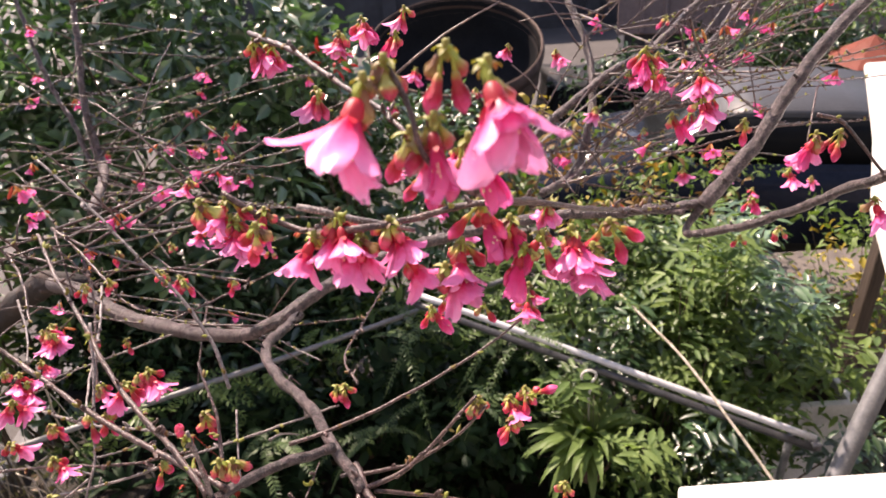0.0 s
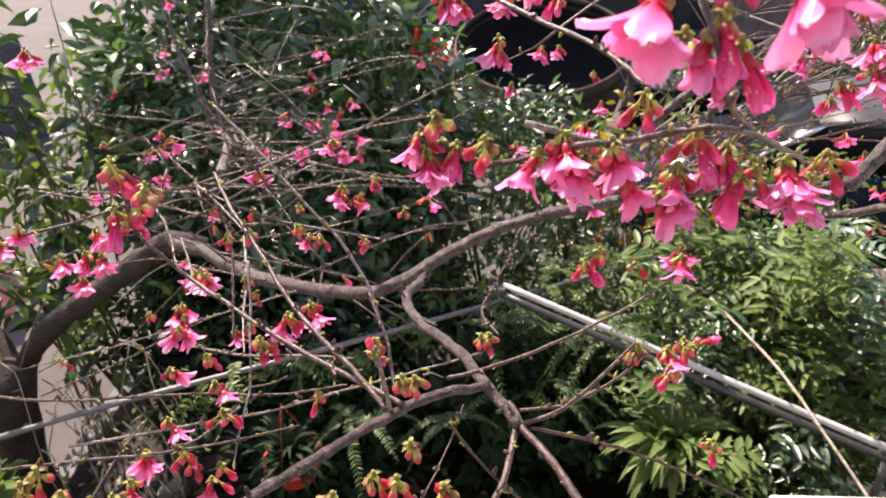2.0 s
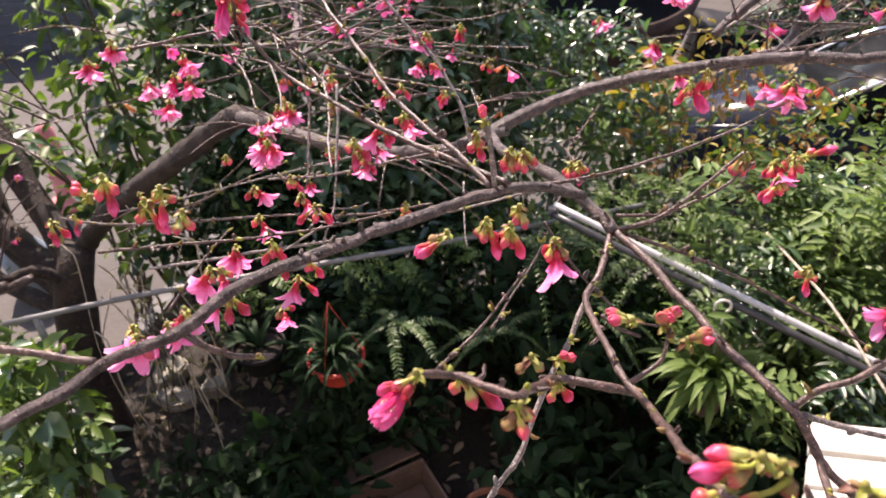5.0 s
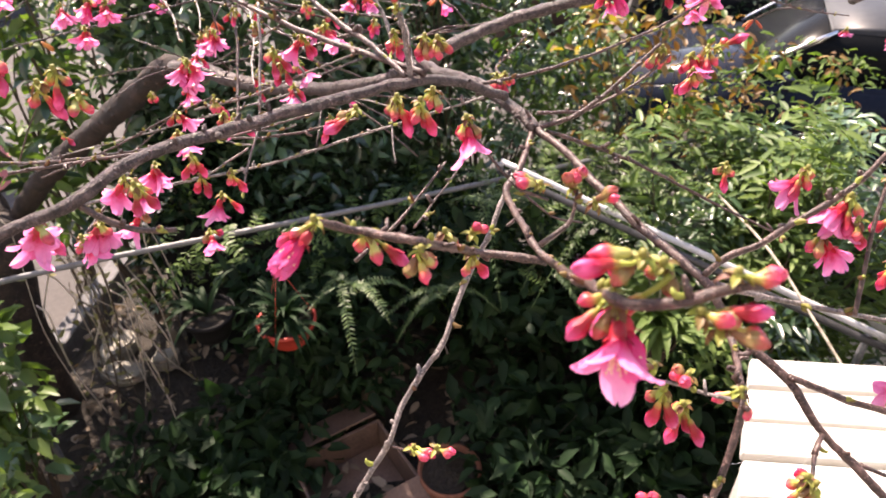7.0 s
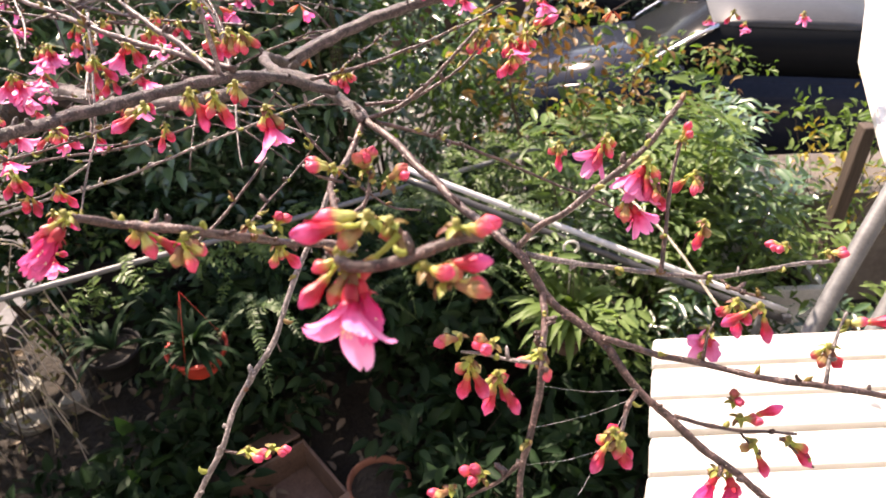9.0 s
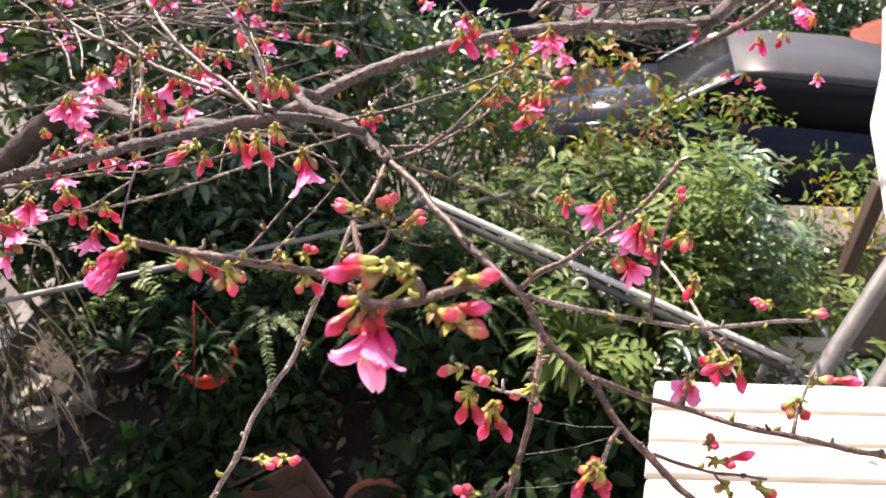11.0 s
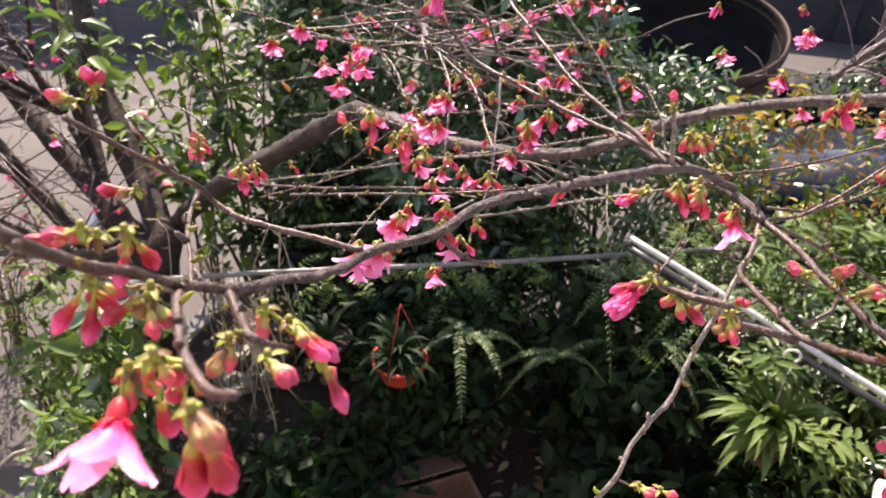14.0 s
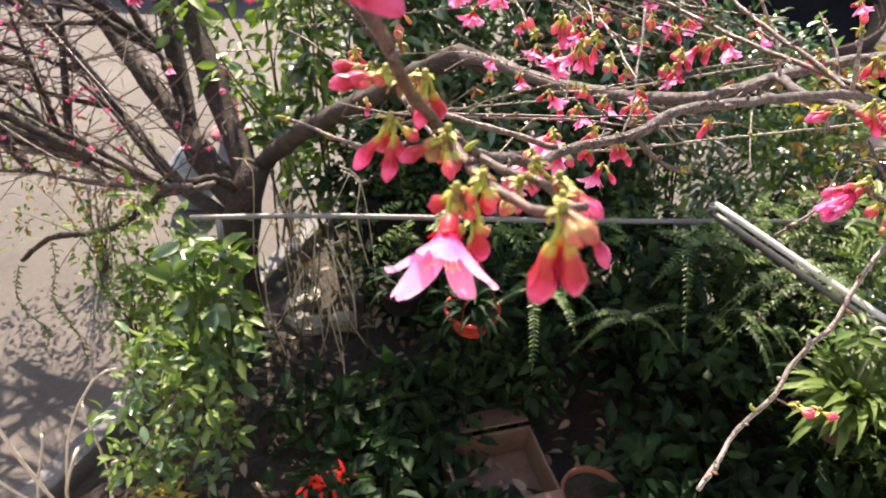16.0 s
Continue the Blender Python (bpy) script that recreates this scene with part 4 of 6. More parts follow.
cluster((-0.409, 0.459, 2.567), "FF")
cluster((-0.388, 0.477, 2.592), "F")
cluster((-0.366, 0.459, 2.558), "BBB")
cluster((-0.347, 0.452, 2.541), "FB")
cluster((-0.370, 0.544, 2.579), "FBb")
cluster((-0.469, 0.743, 2.589), "FH")
cluster((-0.462, 0.669, 2.586), "FF")
cluster((-0.280, 0.553, 2.660), "FB")
cluster((-0.298, 0.537, 2.638), "BBb")
cluster((-0.251, 0.516, 2.593), "Bb")
cluster((-0.294, 0.871, 2.649), "FB")
cluster((-0.249, 0.882, 2.657), "bB")
cluster((-0.075, 1.499, 2.646), "F")
cluster((-0.124, 0.487, 2.857), "BB")
cluster((0.007, 0.576, 2.705), "HB")
cluster((-0.677, 2.097, 2.462), "HB")
cluster((-0.732, 0.633, 2.469), "Bb")
cluster((-0.380, 0.275, 2.746), "bB")
cluster((-0.353, 0.289, 2.732), "bB")
cluster((-0.338, 0.283, 2.719), "b")
cluster((-0.360, 0.864, 2.585), "bb")
cluster((-0.093, 0.581, 2.613), "bbb")
cluster((-0.141, 0.395, 2.718), "Bbg")
cluster((-0.106, 0.318, 2.694), "g")
hang((-0.106, 0.318, 2.693), "N", (0.22, -0.45, -0.85), 0.98)
cluster((-0.149, 0.313, 2.709), "BBg")
cluster((-0.134, 0.311, 2.708), "bBg")
cluster((-0.131, 0.350, 2.698), "b")
cluster((-0.035, 0.112, 2.722), "g", (-0.2, -0.4), size=.98)
hang((-0.035, 0.112, 2.721), "N", (-0.05, -0.78, -0.52), 1.12)
hang((-0.034, 0.113, 2.722), "H", (0.25, -0.50, -0.80), 0.95)
cluster((-0.038, 0.114, 2.725), "B", (-0.7, -0.3), size=1.0)
cluster((-0.027, 0.122, 2.736), "bg", (-0.6, -0.2), size=1.0)
hang((-0.018, 0.119, 2.731), "B", (-0.66, -0.22, -0.60), 1.4)
cluster((-0.028, 0.121, 2.738), "B", (-0.8, 0.1), size=1.1)
cluster((-0.020, 0.121, 2.735), "g", size=1.0)
cluster((-0.008, 0.105, 2.726), "gB", (0.8, 0.1), size=1.0)
cluster((-0.001, 0.102, 2.722), "g", (0.8, 0), size=1.0)
cluster((0.004, 0.113, 2.738), "b", (1, 0.3), size=1.0)
cluster((-0.166, 0.170, 2.713), "HHB", (-0.8, -0.5))
cluster((-0.147, 0.191, 2.692), "BBb")
cluster((-0.117, 0.171, 2.698), "gb")
cluster((-0.098, 0.253, 2.635), "B")
cluster((-0.098, 0.261, 2.645), "b", (0.5, 0.6))
cluster((-0.115, 0.261, 2.645), "g")
cluster((-0.059, 0.258, 2.683), "g", (-0.6, 0.3), size=1.05)
cluster((-0.040, 0.258, 2.682), "ggg", (0, 1), size=1.05)
cluster((-0.028, 0.253, 2.676), "b", (0.6, 0.6), size=1.05)
cluster((0.009, 0.196, 2.606), "bb", (-0.8, 0.2), size=1.05)
cluster((0.027, 0.193, 2.603), "gb", (-0.3, 0.3), size=1.05)
cluster((0.014, 0.188, 2.596), "BB", size=1.05)
cluster((0.031, 0.199, 2.572), "BBBB", size=1.05)
cluster((0.052, 0.181, 2.606), "bg", size=1.05)
cluster((0.093, 0.162, 2.561), "BBb")
cluster((0.098, 0.160, 2.558), "B")
cluster((0.019, 0.165, 2.524), "bg", (-0.5, 0.5), size=1.05)
cluster((0.001, 0.160, 2.517), "b", (-0.8, 0.1), size=1.05)
cluster((0.117, 0.330, 2.659), "FBb")
cluster((0.140, 0.311, 2.651), "FF")
cluster((0.129, 0.306, 2.624), "FBb")
cluster((0.145, 0.302, 2.639), "bB")
cluster((0.171, 0.304, 2.643), "bb")
cluster((0.202, 0.340, 2.579), "BB")
cluster((0.164, 0.320, 2.660), "b", (0.3, 1))
cluster((0.263, 0.327, 2.564), "bb", (-0.8, 0.2))
cluster((0.295, 0.323, 2.558), "b", (0.8, 0.2))
cluster((0.176, 0.242, 2.561), "F")
cluster((0.193, 0.249, 2.578), "BBB")
cluster((0.192, 0.222, 2.597), "BB")
cluster((0.233, 0.206, 2.576), "Bb")
cluster((0.245, 0.214, 2.587), "B", (0.9, 0.3))
cluster((0.196, 0.211, 2.509), "Bb", (0.7, 0.4))
cluster((0.205, 0.201, 2.495), "B")
cluster((0.228, 0.201, 2.496), "BB", (0.6, -0.4))
cluster((0.187, 0.191, 2.482), "H")
cluster((0.193, 0.217, 2.517), "b", (0, 1))
cluster((0.067, 0.466, 2.669), "BBB")
cluster((0.042, 0.477, 2.683), "bbb")
cluster((0.084, 0.476, 2.684), "B", (0.7, 0.7))
cluster((0.114, 0.472, 2.581), "bB")
cluster((0.749, 1.722, 2.279), "F")
cluster((0.703, 1.415, 2.365), "FB")
cluster((0.829, 1.416, 2.383), "F")
cluster((-0.439, 0.715, 2.603), "FF")
cluster((-0.314, 0.639, 2.598), "FB")
cluster((-0.417, 0.587, 2.617), "FF")
cluster((-0.366, 0.664, 2.631), "bb")
cluster((-0.323, 0.462, 2.618), "BBB")
cluster((-0.359, 0.633, 2.589), "bB")
cluster((-0.134, 0.213, 2.495), "bbb", (0.7, 0))
cluster((-0.118, 0.213, 2.496), "b", (0.8, 0.2))
cluster((0.168, 0.923, 2.580), "FF")
cluster((0.180, 0.191, 2.480), "HB")
cluster((-0.353, 0.225, 2.664), "F")
cluster((-0.409, 0.425, 2.565), "F")
cluster((-0.407, 0.413, 2.545), "F")
cluster((-0.384, 0.481, 2.476), "FBB")
cluster((-0.363, 0.444, 2.587), "BBB")
cluster((-0.327, 0.440, 2.574), "B")
cluster((-0.447, 0.594, 2.554), "F")
cluster((-0.406, 0.605, 2.565), "BBb")
cluster((-0.398, 0.281, 2.727), "b", (-0.4, 0.8))
cluster((-0.363, 0.284, 2.725), "bB")
cluster((0.100, 0.604, 2.704), "FF")
cluster((0.019, 0.962, 2.617), "FH")
cluster((0.051, 0.943, 2.581), "F")
cluster((0.124, 0.646, 2.767), "FFB")
cluster((0.046, 1.005, 2.678), "FFB")
cluster((-0.344, 0.698, 2.544), "FB")
cluster((-0.468, 0.906, 2.448), "b")
cluster((-0.714, 0.732, 2.645), "FF")
cluster((-0.624, 0.716, 2.631), "FF")
cluster((-0.582, 0.740, 2.655), "FFF")
cluster((-0.594, 0.703, 2.608), "FF")
cluster((-0.533, 0.855, 2.520), "FF")
cluster((-0.548, 0.826, 2.480), "FF")
cluster((-0.596, 0.812, 2.474), "bb")
cluster((-0.411, 0.358, 2.571), "FF")
cluster((-0.425, 0.348, 2.561), "F")
cluster((-0.392, 0.380, 2.600), "Fb")
cluster((-0.473, 0.817, 2.440), "FB")
cluster((-0.426, 1.565, 2.414), "FH")
cluster((-0.059, 1.377, 2.627), "FH")
cluster((0.119, 1.386, 2.581), "FF")
cluster((-0.473, 0.977, 2.561), "BB")
cluster((-0.471, 1.612, 2.504), "BB")
cluster((-0.581, 0.436, 2.597), "bB")
cluster((-0.644, 0.433, 2.615), "BB")
cluster((-0.454, 0.106, 2.748), "BB", (-0.7, 0))
cluster((-0.379, 0.010, 2.790), "BB")
cluster((-0.389, 0.006, 2.788), "B", (-0.8, 0))
cluster((-0.364, 0.001, 2.772), "B", (-0.7, -0.4))
cluster((-0.364, -0.002, 2.769), "g")
cluster((-0.344, -0.040, 2.770), "b")
hang((-0.345, -0.042, 2.766), "N", (0.25, -0.80, -0.50), 1.28)
hang((-0.336, -0.040, 2.766), "B", (0.20, -0.05, -0.97), 1.05)
cluster((-0.345, -0.012, 2.742), "B")
cluster((-0.335, -0.037, 2.776), "b")
cluster((-0.300, -0.065, 2.788), "g", (0.5, -0.2))
hang((-0.301, -0.065, 2.787), "B", (-0.03, -0.10, -0.99), 1.42)
hang((-0.300, -0.062, 2.787), "B", (0.06, 0.16, -0.98), 1.25)
hang((-0.298, -0.066, 2.787), "B", (0.26, -0.02, -0.96), 1.3)
cluster((-0.329, -0.003, 2.758), "g", (0, -0.3))
cluster((-0.310, -0.007, 2.758), "g", (0.5, -0.1))
cluster((-0.306, 0.025, 2.732), "B", (0.7, -0.5))
cluster((-0.318, 0.025, 2.749), "BB", (0.6, -0.3))
cluster((-0.329, 0.025, 2.754), "bB")
cluster((-0.384, -0.085, 2.874), "g")
hang((-0.385, -0.086, 2.873), "B", (-0.50, -0.20, -0.84), 1.5)
hang((-0.384, -0.086, 2.872), "B", (-0.30, -0.05, -0.92), 1.3)
cluster((-0.379, -0.079, 2.868), "b")
hang((-0.379, -0.079, 2.867), "B", (0.55, 0.20, -0.78), 1.3)
hang((-0.378, -0.080, 2.867), "B", (0.72, 0.10, -0.66), 1.45)
cluster((-0.498, 0.120, 2.789), "gb", (-0.8, 0.4))
cluster((-0.488, 0.127, 2.794), "gB", (0.3, 1))
cluster((-0.478, 0.199, 2.730), "g", (0, 1))
cluster((-0.499, 0.282, 2.676), "Bb")
cluster((-0.161, 0.400, 2.736), "b", (0, 1))
cluster((-0.706, 0.742, 2.443), "B")
cluster((-0.395, 0.005, 2.791), "BB", (-0.6, -0.2))
cluster((-0.388, -0.005, 2.774), "BBB")
cluster((-0.385, 0.262, 2.636), "F")
cluster((-0.322, 0.283, 2.656), "BB")
cluster((-0.172, 0.297, 2.708), "BB", (-0.7, -0.3))
cluster((-1.481, 0.974, 2.431), "FB")
cluster((-1.446, 1.001, 2.270), "F")
cluster((-0.622, 0.399, 2.639), "BB")
cluster((-0.070, 0.596, 2.909), "FB")
cluster((-0.066, 0.751, 2.915), "FFB")
cluster((-0.011, 0.749, 2.912), "BH")
cluster((0.013, 0.317, 2.976), "FB")
cluster((0.036, 0.316, 2.972), "BH")
cluster((0.017, 0.406, 2.921), "BBb")
cluster((0.033, 0.384, 2.885), "FB")
cluster((-0.021, 0.377, 2.897), "FFb")
cluster((-0.045, 0.377, 2.899), "FB")
cluster((0.104, 0.381, 2.878), "FFb")
cluster((0.067, 0.382, 2.880), "BBH")
cluster((0.114, 0.387, 2.889), "BB")
cluster((-0.120, 0.484, 2.853), "FFb")
cluster((-0.548, 1.758, 2.620), "FF")
cluster((-0.556, 1.722, 2.367), "FB")
cluster((-0.667, 1.763, 2.436), "FB")
cluster((-0.829, 1.753, 2.421), "FFb")
cluster((-0.946, 1.531, 2.440), "FFb")
cluster((-1.060, 1.964, 2.580), "FB")
cluster((0.476, 1.053, 2.602), "FB")
cluster((0.439, 1.141, 2.555), "FFb")
cluster((0.473, 0.865, 2.678), "FH")
cluster((0.457, 1.108, 2.695), "FFb")
cluster((0.222, 0.700, 2.893), "BBH")
cluster((0.272, 0.678, 2.849), "FFB")
cluster((0.226, 0.693, 2.879), "BBb")
cluster((-0.988, 1.547, 2.592), "BBb")
cluster((-0.956, 1.389, 2.520), "bbg")
cluster((-0.325, 0.834, 2.590), "BBg")
cluster((-0.103, 0.384, 2.919), "bbb")
cluster((-0.075, 0.378, 2.906), "BBb")
cluster((0.029, 1.340, 2.707), "FFB")
cluster((0.105, 1.422, 2.630), "BB")
cluster((0.301, 1.223, 2.645), "FFb")
cluster((0.368, 1.261, 2.692), "FF")
cluster((0.023, 0.374, 2.876), "FFB")
cluster((0.001, 0.377, 2.885), "FB")
cluster((-0.053, 1.144, 2.595), "FFB")
cluster((-0.008, 1.234, 2.734), "FFH")
cluster((0.358, 1.062, 2.755), "FFH")
cluster((0.399, 1.033, 2.698), "FHB")
cluster((-0.381, 0.524, 2.801), "ggb", size=1.3)
cluster((-0.400, 0.519, 2.797), "HB", size=1.2)
cluster((-0.436, 0.582, 2.807), "Bb", size=1.2)
cluster((-0.527, 1.602, 2.483), "FF")
cluster((-0.447, 1.638, 2.521), "FFb")
cluster((-0.508, 1.626, 2.517), "FB")
cluster((-0.347, 1.070, 2.538), "FF")
cluster((-0.318, 1.074, 2.537), "FB")
cluster((-0.423, 1.052, 2.528), "bbg")
cluster((-0.376, 0.943, 2.531), "FBb")
cluster((-0.271, 0.864, 2.570), "HBB")
cluster((-0.463, 0.845, 2.587), "BBg")
cluster((-0.431, 0.852, 2.589), "BBb")

# ---- spider threads between the twigs ----
THREAD = surface("spider_silk", (0.55, 0.55, 0.55), (0.75, 0.75, 0.75), 50, 0.4)
web = thing("spider_web", (0.09, 0.19, 2.56), "few thin spider threads between twigs", "spider web")
for p, q in (((0.054, 0.172, 2.590), (0.121, 0.208, 2.545)), ((0.045, 0.158, 2.572), (0.124, 0.206, 2.541)), ((0.095, 0.158, 2.554), (0.040, 0.146, 2.556)), ((0.121, 0.208, 2.545), (0.075, 0.150, 2.520))):
    m = (Vector(p) + Vector(q)) / 2 + Vector((0, 0, -0.004))
    part("thread", rod("thread", [p, m, q], 0.00007, THREAD, 5, 0.02), web, at=(0, 0, 0))

# ---- leaves and shrubs ----
def leaf_cloud(name, P, D, N, L, W, mat, fold=0.25, droop=0.25):
    """Many separate leaves as one mesh: places, directions, upper sides, lengths and widths."""
    P, D, N = (np.asarray(a, float) for a in (P, D, N))
    D /= np.linalg.norm(D, axis=1)[:, None]
    N -= (N * D).sum(1)[:, None] * D
    N /= np.linalg.norm(N, axis=1)[:, None] + 1e-9
    S = np.cross(D, N)
    L, W = np.asarray(L, float)[:, None], np.asarray(W, float)[:, None]
    shape = [(0, 0, 0), (0.28, -0.42, 1), (0.28, 0, 0), (0.28, 0.42, 1), (0.64, -0.40, 1), (0.64, 0, 0), (0.64, 0.40, 1), (1, 0, 0.2)]
    rows = [P + D * L * u + S * W * v + N * (W * fold * h - L * droop * u * u) for u, v, h in shape]
    verts = np.stack(rows, 1).reshape(-1, 3)
    faces = [(0, 1, 2), (0, 2, 3), (1, 4, 5, 2), (2, 5, 6, 3), (4, 7, 5), (5, 7, 6)]
    n = len(P)
    idx = [tuple(8 * i + k for k in f) for i in range(n) for f in faces]
    return mesh(name, verts, idx, mat)


def shrub(name, base, centre, size, clumps, per, length, ratio, mats, seed, label, category="shrub", stems=8, spread=0.09, stem_r=0.005, up=0.35, hollow=0.3):
    """A shrub: stems from its foot to clumps of separate leaves, with gaps between the clumps."""
    rng = np.random.default_rng(seed)
    t = thing(name, base, label, category)
    o = np.array(base)
    c = rng.normal(size=(clumps, 3))
    c /= np.linalg.norm(c, axis=1)[:, None]
    c = c * (hollow + (1 - hollow) * rng.random((clumps, 1)) ** 0.5) * np.array(size) + np.array(centre) - o
    for k in range(min(stems, clumps)):
        verts, faces = [], []
        for i in range(k, min(clumps, 20), stems):
            e = Vector(c[i])
            mid = Vector((e.x * 0.35, e.y * 0.35, e.z * 0.55)) + Vector(rng.normal(size=3) * 0.02)
            q, at = spline([Vector((rng.normal() * 0.02, rng.normal() * 0.02, 0)), mid, e], 0.05)
            sweep(q, [stem_r * (1 - 0.75 * a / at[-1]) for a in at], 6, verts, faces)
        part("stem", mesh("stem", verts, faces, STEM), t, at=base)
    which = rng.integers(0, len(mats), clumps)
    for m, mat in enumerate(mats):
        P, D, N = [], [], []
        for i in np.nonzero(which == m)[0]:
            n = max(3, int(per * rng.uniform(0.6, 1.4)))
            d = rng.normal(size=(n, 3))
            d[:, 2] = d[:, 2] * 0.7 + up
            d /= np.linalg.norm(d, axis=1)[:, None]
            P.append(c[i] + d * spread * rng.random((n, 1)) ** 0.7)
            D.append(d + rng.normal(size=(n, 3)) * 0.35 - np.array([0, 0, 0.25]))
            N.append(rng.normal(size=(n, 3)) * 0.55 + np.array([0, 0, 1.0]))
        if P:
            P, D, N = map(np.concatenate, (P, D, N))
            L = length * rng.uniform(0.55, 1.25, len(P))
            tagged(part("foliage", leaf_cloud("foliage", P, D, N, L, L * ratio * rng.uniform(0.8, 1.2, len(P)), mat), t, at=base), kind="stuff")
    return t


def frond(P, D, N, L, W, start, way, long, pairs, leaflet, ratio, sag, rng):
    """Adds the leaflets of one feathered frond to the lists; returns its rib."""
    way = np.array(way, float) / np.linalg.norm(way)
    side = np.cross(way, (0, 0, 1.0)) + rng.normal(size=3) * 0.15
    side /= np.linalg.norm(side)
    rib = []
    for k in range(pairs + 1):
        u = (k + 0.6) / (pairs + 0.6)
        p = np.array(start) + way * long * u + np.array([0, 0, -sag * long * u * u])
        rib.append(Vector(p))
        d = way + np.array([0, 0, -2 * sag * u])
        s = leaflet * (1.05 - 0.65 * abs(u - 0.35) ** 1.2 - (0.35 if u > 0.9 else 0))
        for sgn in (-1, 1):
            P.append(p)
            D.append(side * sgn + d * 0.45 + rng.normal(size=3) * 0.12)
            N.append(np.array([0, 0, 1.0]) + rng.normal(size=3) * 0.3)
            L.append(s)
            W.append(s * ratio)
    return rib


def feathered(name, base, starts, long, pairs, leaflet, ratio, sag, mat, seed, label, category, rise=0.25, apart=False):
    """A plant of feathered fronds that spring from the given places; apart: each frond is a part of its own."""
    rng = np.random.default_rng(seed)
    t = thing(name, base, label, category)
    P, D, N, L, W = [], [], [], [], []
    verts, faces = [], []
    for s in starts:
        a = rng.uniform(0, 6.28)
        way = np.array([math.cos(a), math.sin(a), rise + rng.normal() * 0.25])
        rib = frond(P, D, N, L, W, np.array(s) - np.array(base), way, long * rng.uniform(0.6, 1.25), pairs, leaflet * rng.uniform(0.8, 1.2), ratio, sag * rng.uniform(0.6, 1.4), rng)
        sweep([Vector(s) - Vector(base)] + rib, [0.0016] * (len(rib) + 1), 5, verts, faces)
        if apart:
            f = tagged(part("frond", leaf_cloud("frond", P, D, N, L, W, mat, 0.12, 0.1), t, at=base), kind="stuff")
            r = new("rib", mesh("rib", verts, faces, mat))
            r.parent = f
            P, D, N, L, W, verts, faces = [], [], [], [], [], [], []
    if not apart:
        tagged(part("rib", mesh("rib", verts, faces, mat), t, at=base), kind="stuff")
        tagged(part("leaflet", leaf_cloud("leaflet", P, D, N, L, W, mat, 0.12, 0.1), t, at=base), kind="stuff")
    return t


def strap_plant(base, count, long, wide, mat, seed, label, name="strap_leaf_plant", rise=(0.35, 1.5)):
    """A rosette of long arching strap leaves, each a part."""
    rng = random.Random(seed)
    t = thing(name, base, label, "plant")
    for k in range(count):
        a, e, ln = rng.uniform(0, 6.28), rng.uniform(*rise), long * rng.uniform(0.6, 1.15)
        d, side = Vector((math.cos(a), math.sin(a), 0)), Vector((-math.sin(a), math.cos(a), 0))
        verts, faces, p, n = [], [], Vector((0, 0, 0)), 9
        for i in range(n + 1):
            u = i / n
            ang = e - 1.7 * u * u * rng.uniform(0.85, 1.0)
            if i:
                p = p + (d * math.cos(ang) + Vector((0, 0, 1)) * math.sin(ang)) * ln / n
            w = wide * (0.45 + 1.0 * math.sin(math.pi * min(1, u * 0.9 + 0.12)) ** 0.8) * (1 - u ** 6) * 0.5
            up = Vector((0, 0, 1)) * math.cos(ang) - d * math.sin(ang)
            verts += [p + side * w + up * w * 0.35, p.copy(), p - side * w + up * w * 0.35]
        for i in range(n):
            for j in range(2):
                q = 3 * i + j
                faces.append((q, q + 1, q + 4, q + 3))
        part("leaf", mesh("leaf", verts, faces, mat), t, at=base)
    return t


def pot(name, base, r, h, mat, label, hanger=0.0):
    """A flower pot with a rim, soil and, where it hangs, three wires."""
    t = thing(name, base, label, "flower pot")
    v, f = lathe([(0.0, 0.004), (r * 0.68, 0.0), (r * 0.72, 0.01), (r * 0.94, h * 0.8), (r * 1.06, h * 0.8), (r * 1.08, h), (r * 0.98, h), (r * 0.94, h * 0.86)], 28)
    part("body", mesh("body", v, f, mat), t, at=base)
    v, f = lathe([(0.001, h * 0.9), (r * 0.5, h * 0.89), (r * 0.95, h * 0.86)], 24)
    part("soil", mesh("soil", v, f, SOIL), t, at=base)
    if hanger:
        for k in range(3):
            a = 2.1 * k + 0.4
            part("wire", rod("wire", [(r * math.cos(a), r * math.sin(a), h), (r * 0.5 * math.cos(a), r * 0.5 * math.sin(a), h + hanger * 0.5), (0, 0, h + hanger)], 0.0009, mat, 6), t, at=base)
    return t


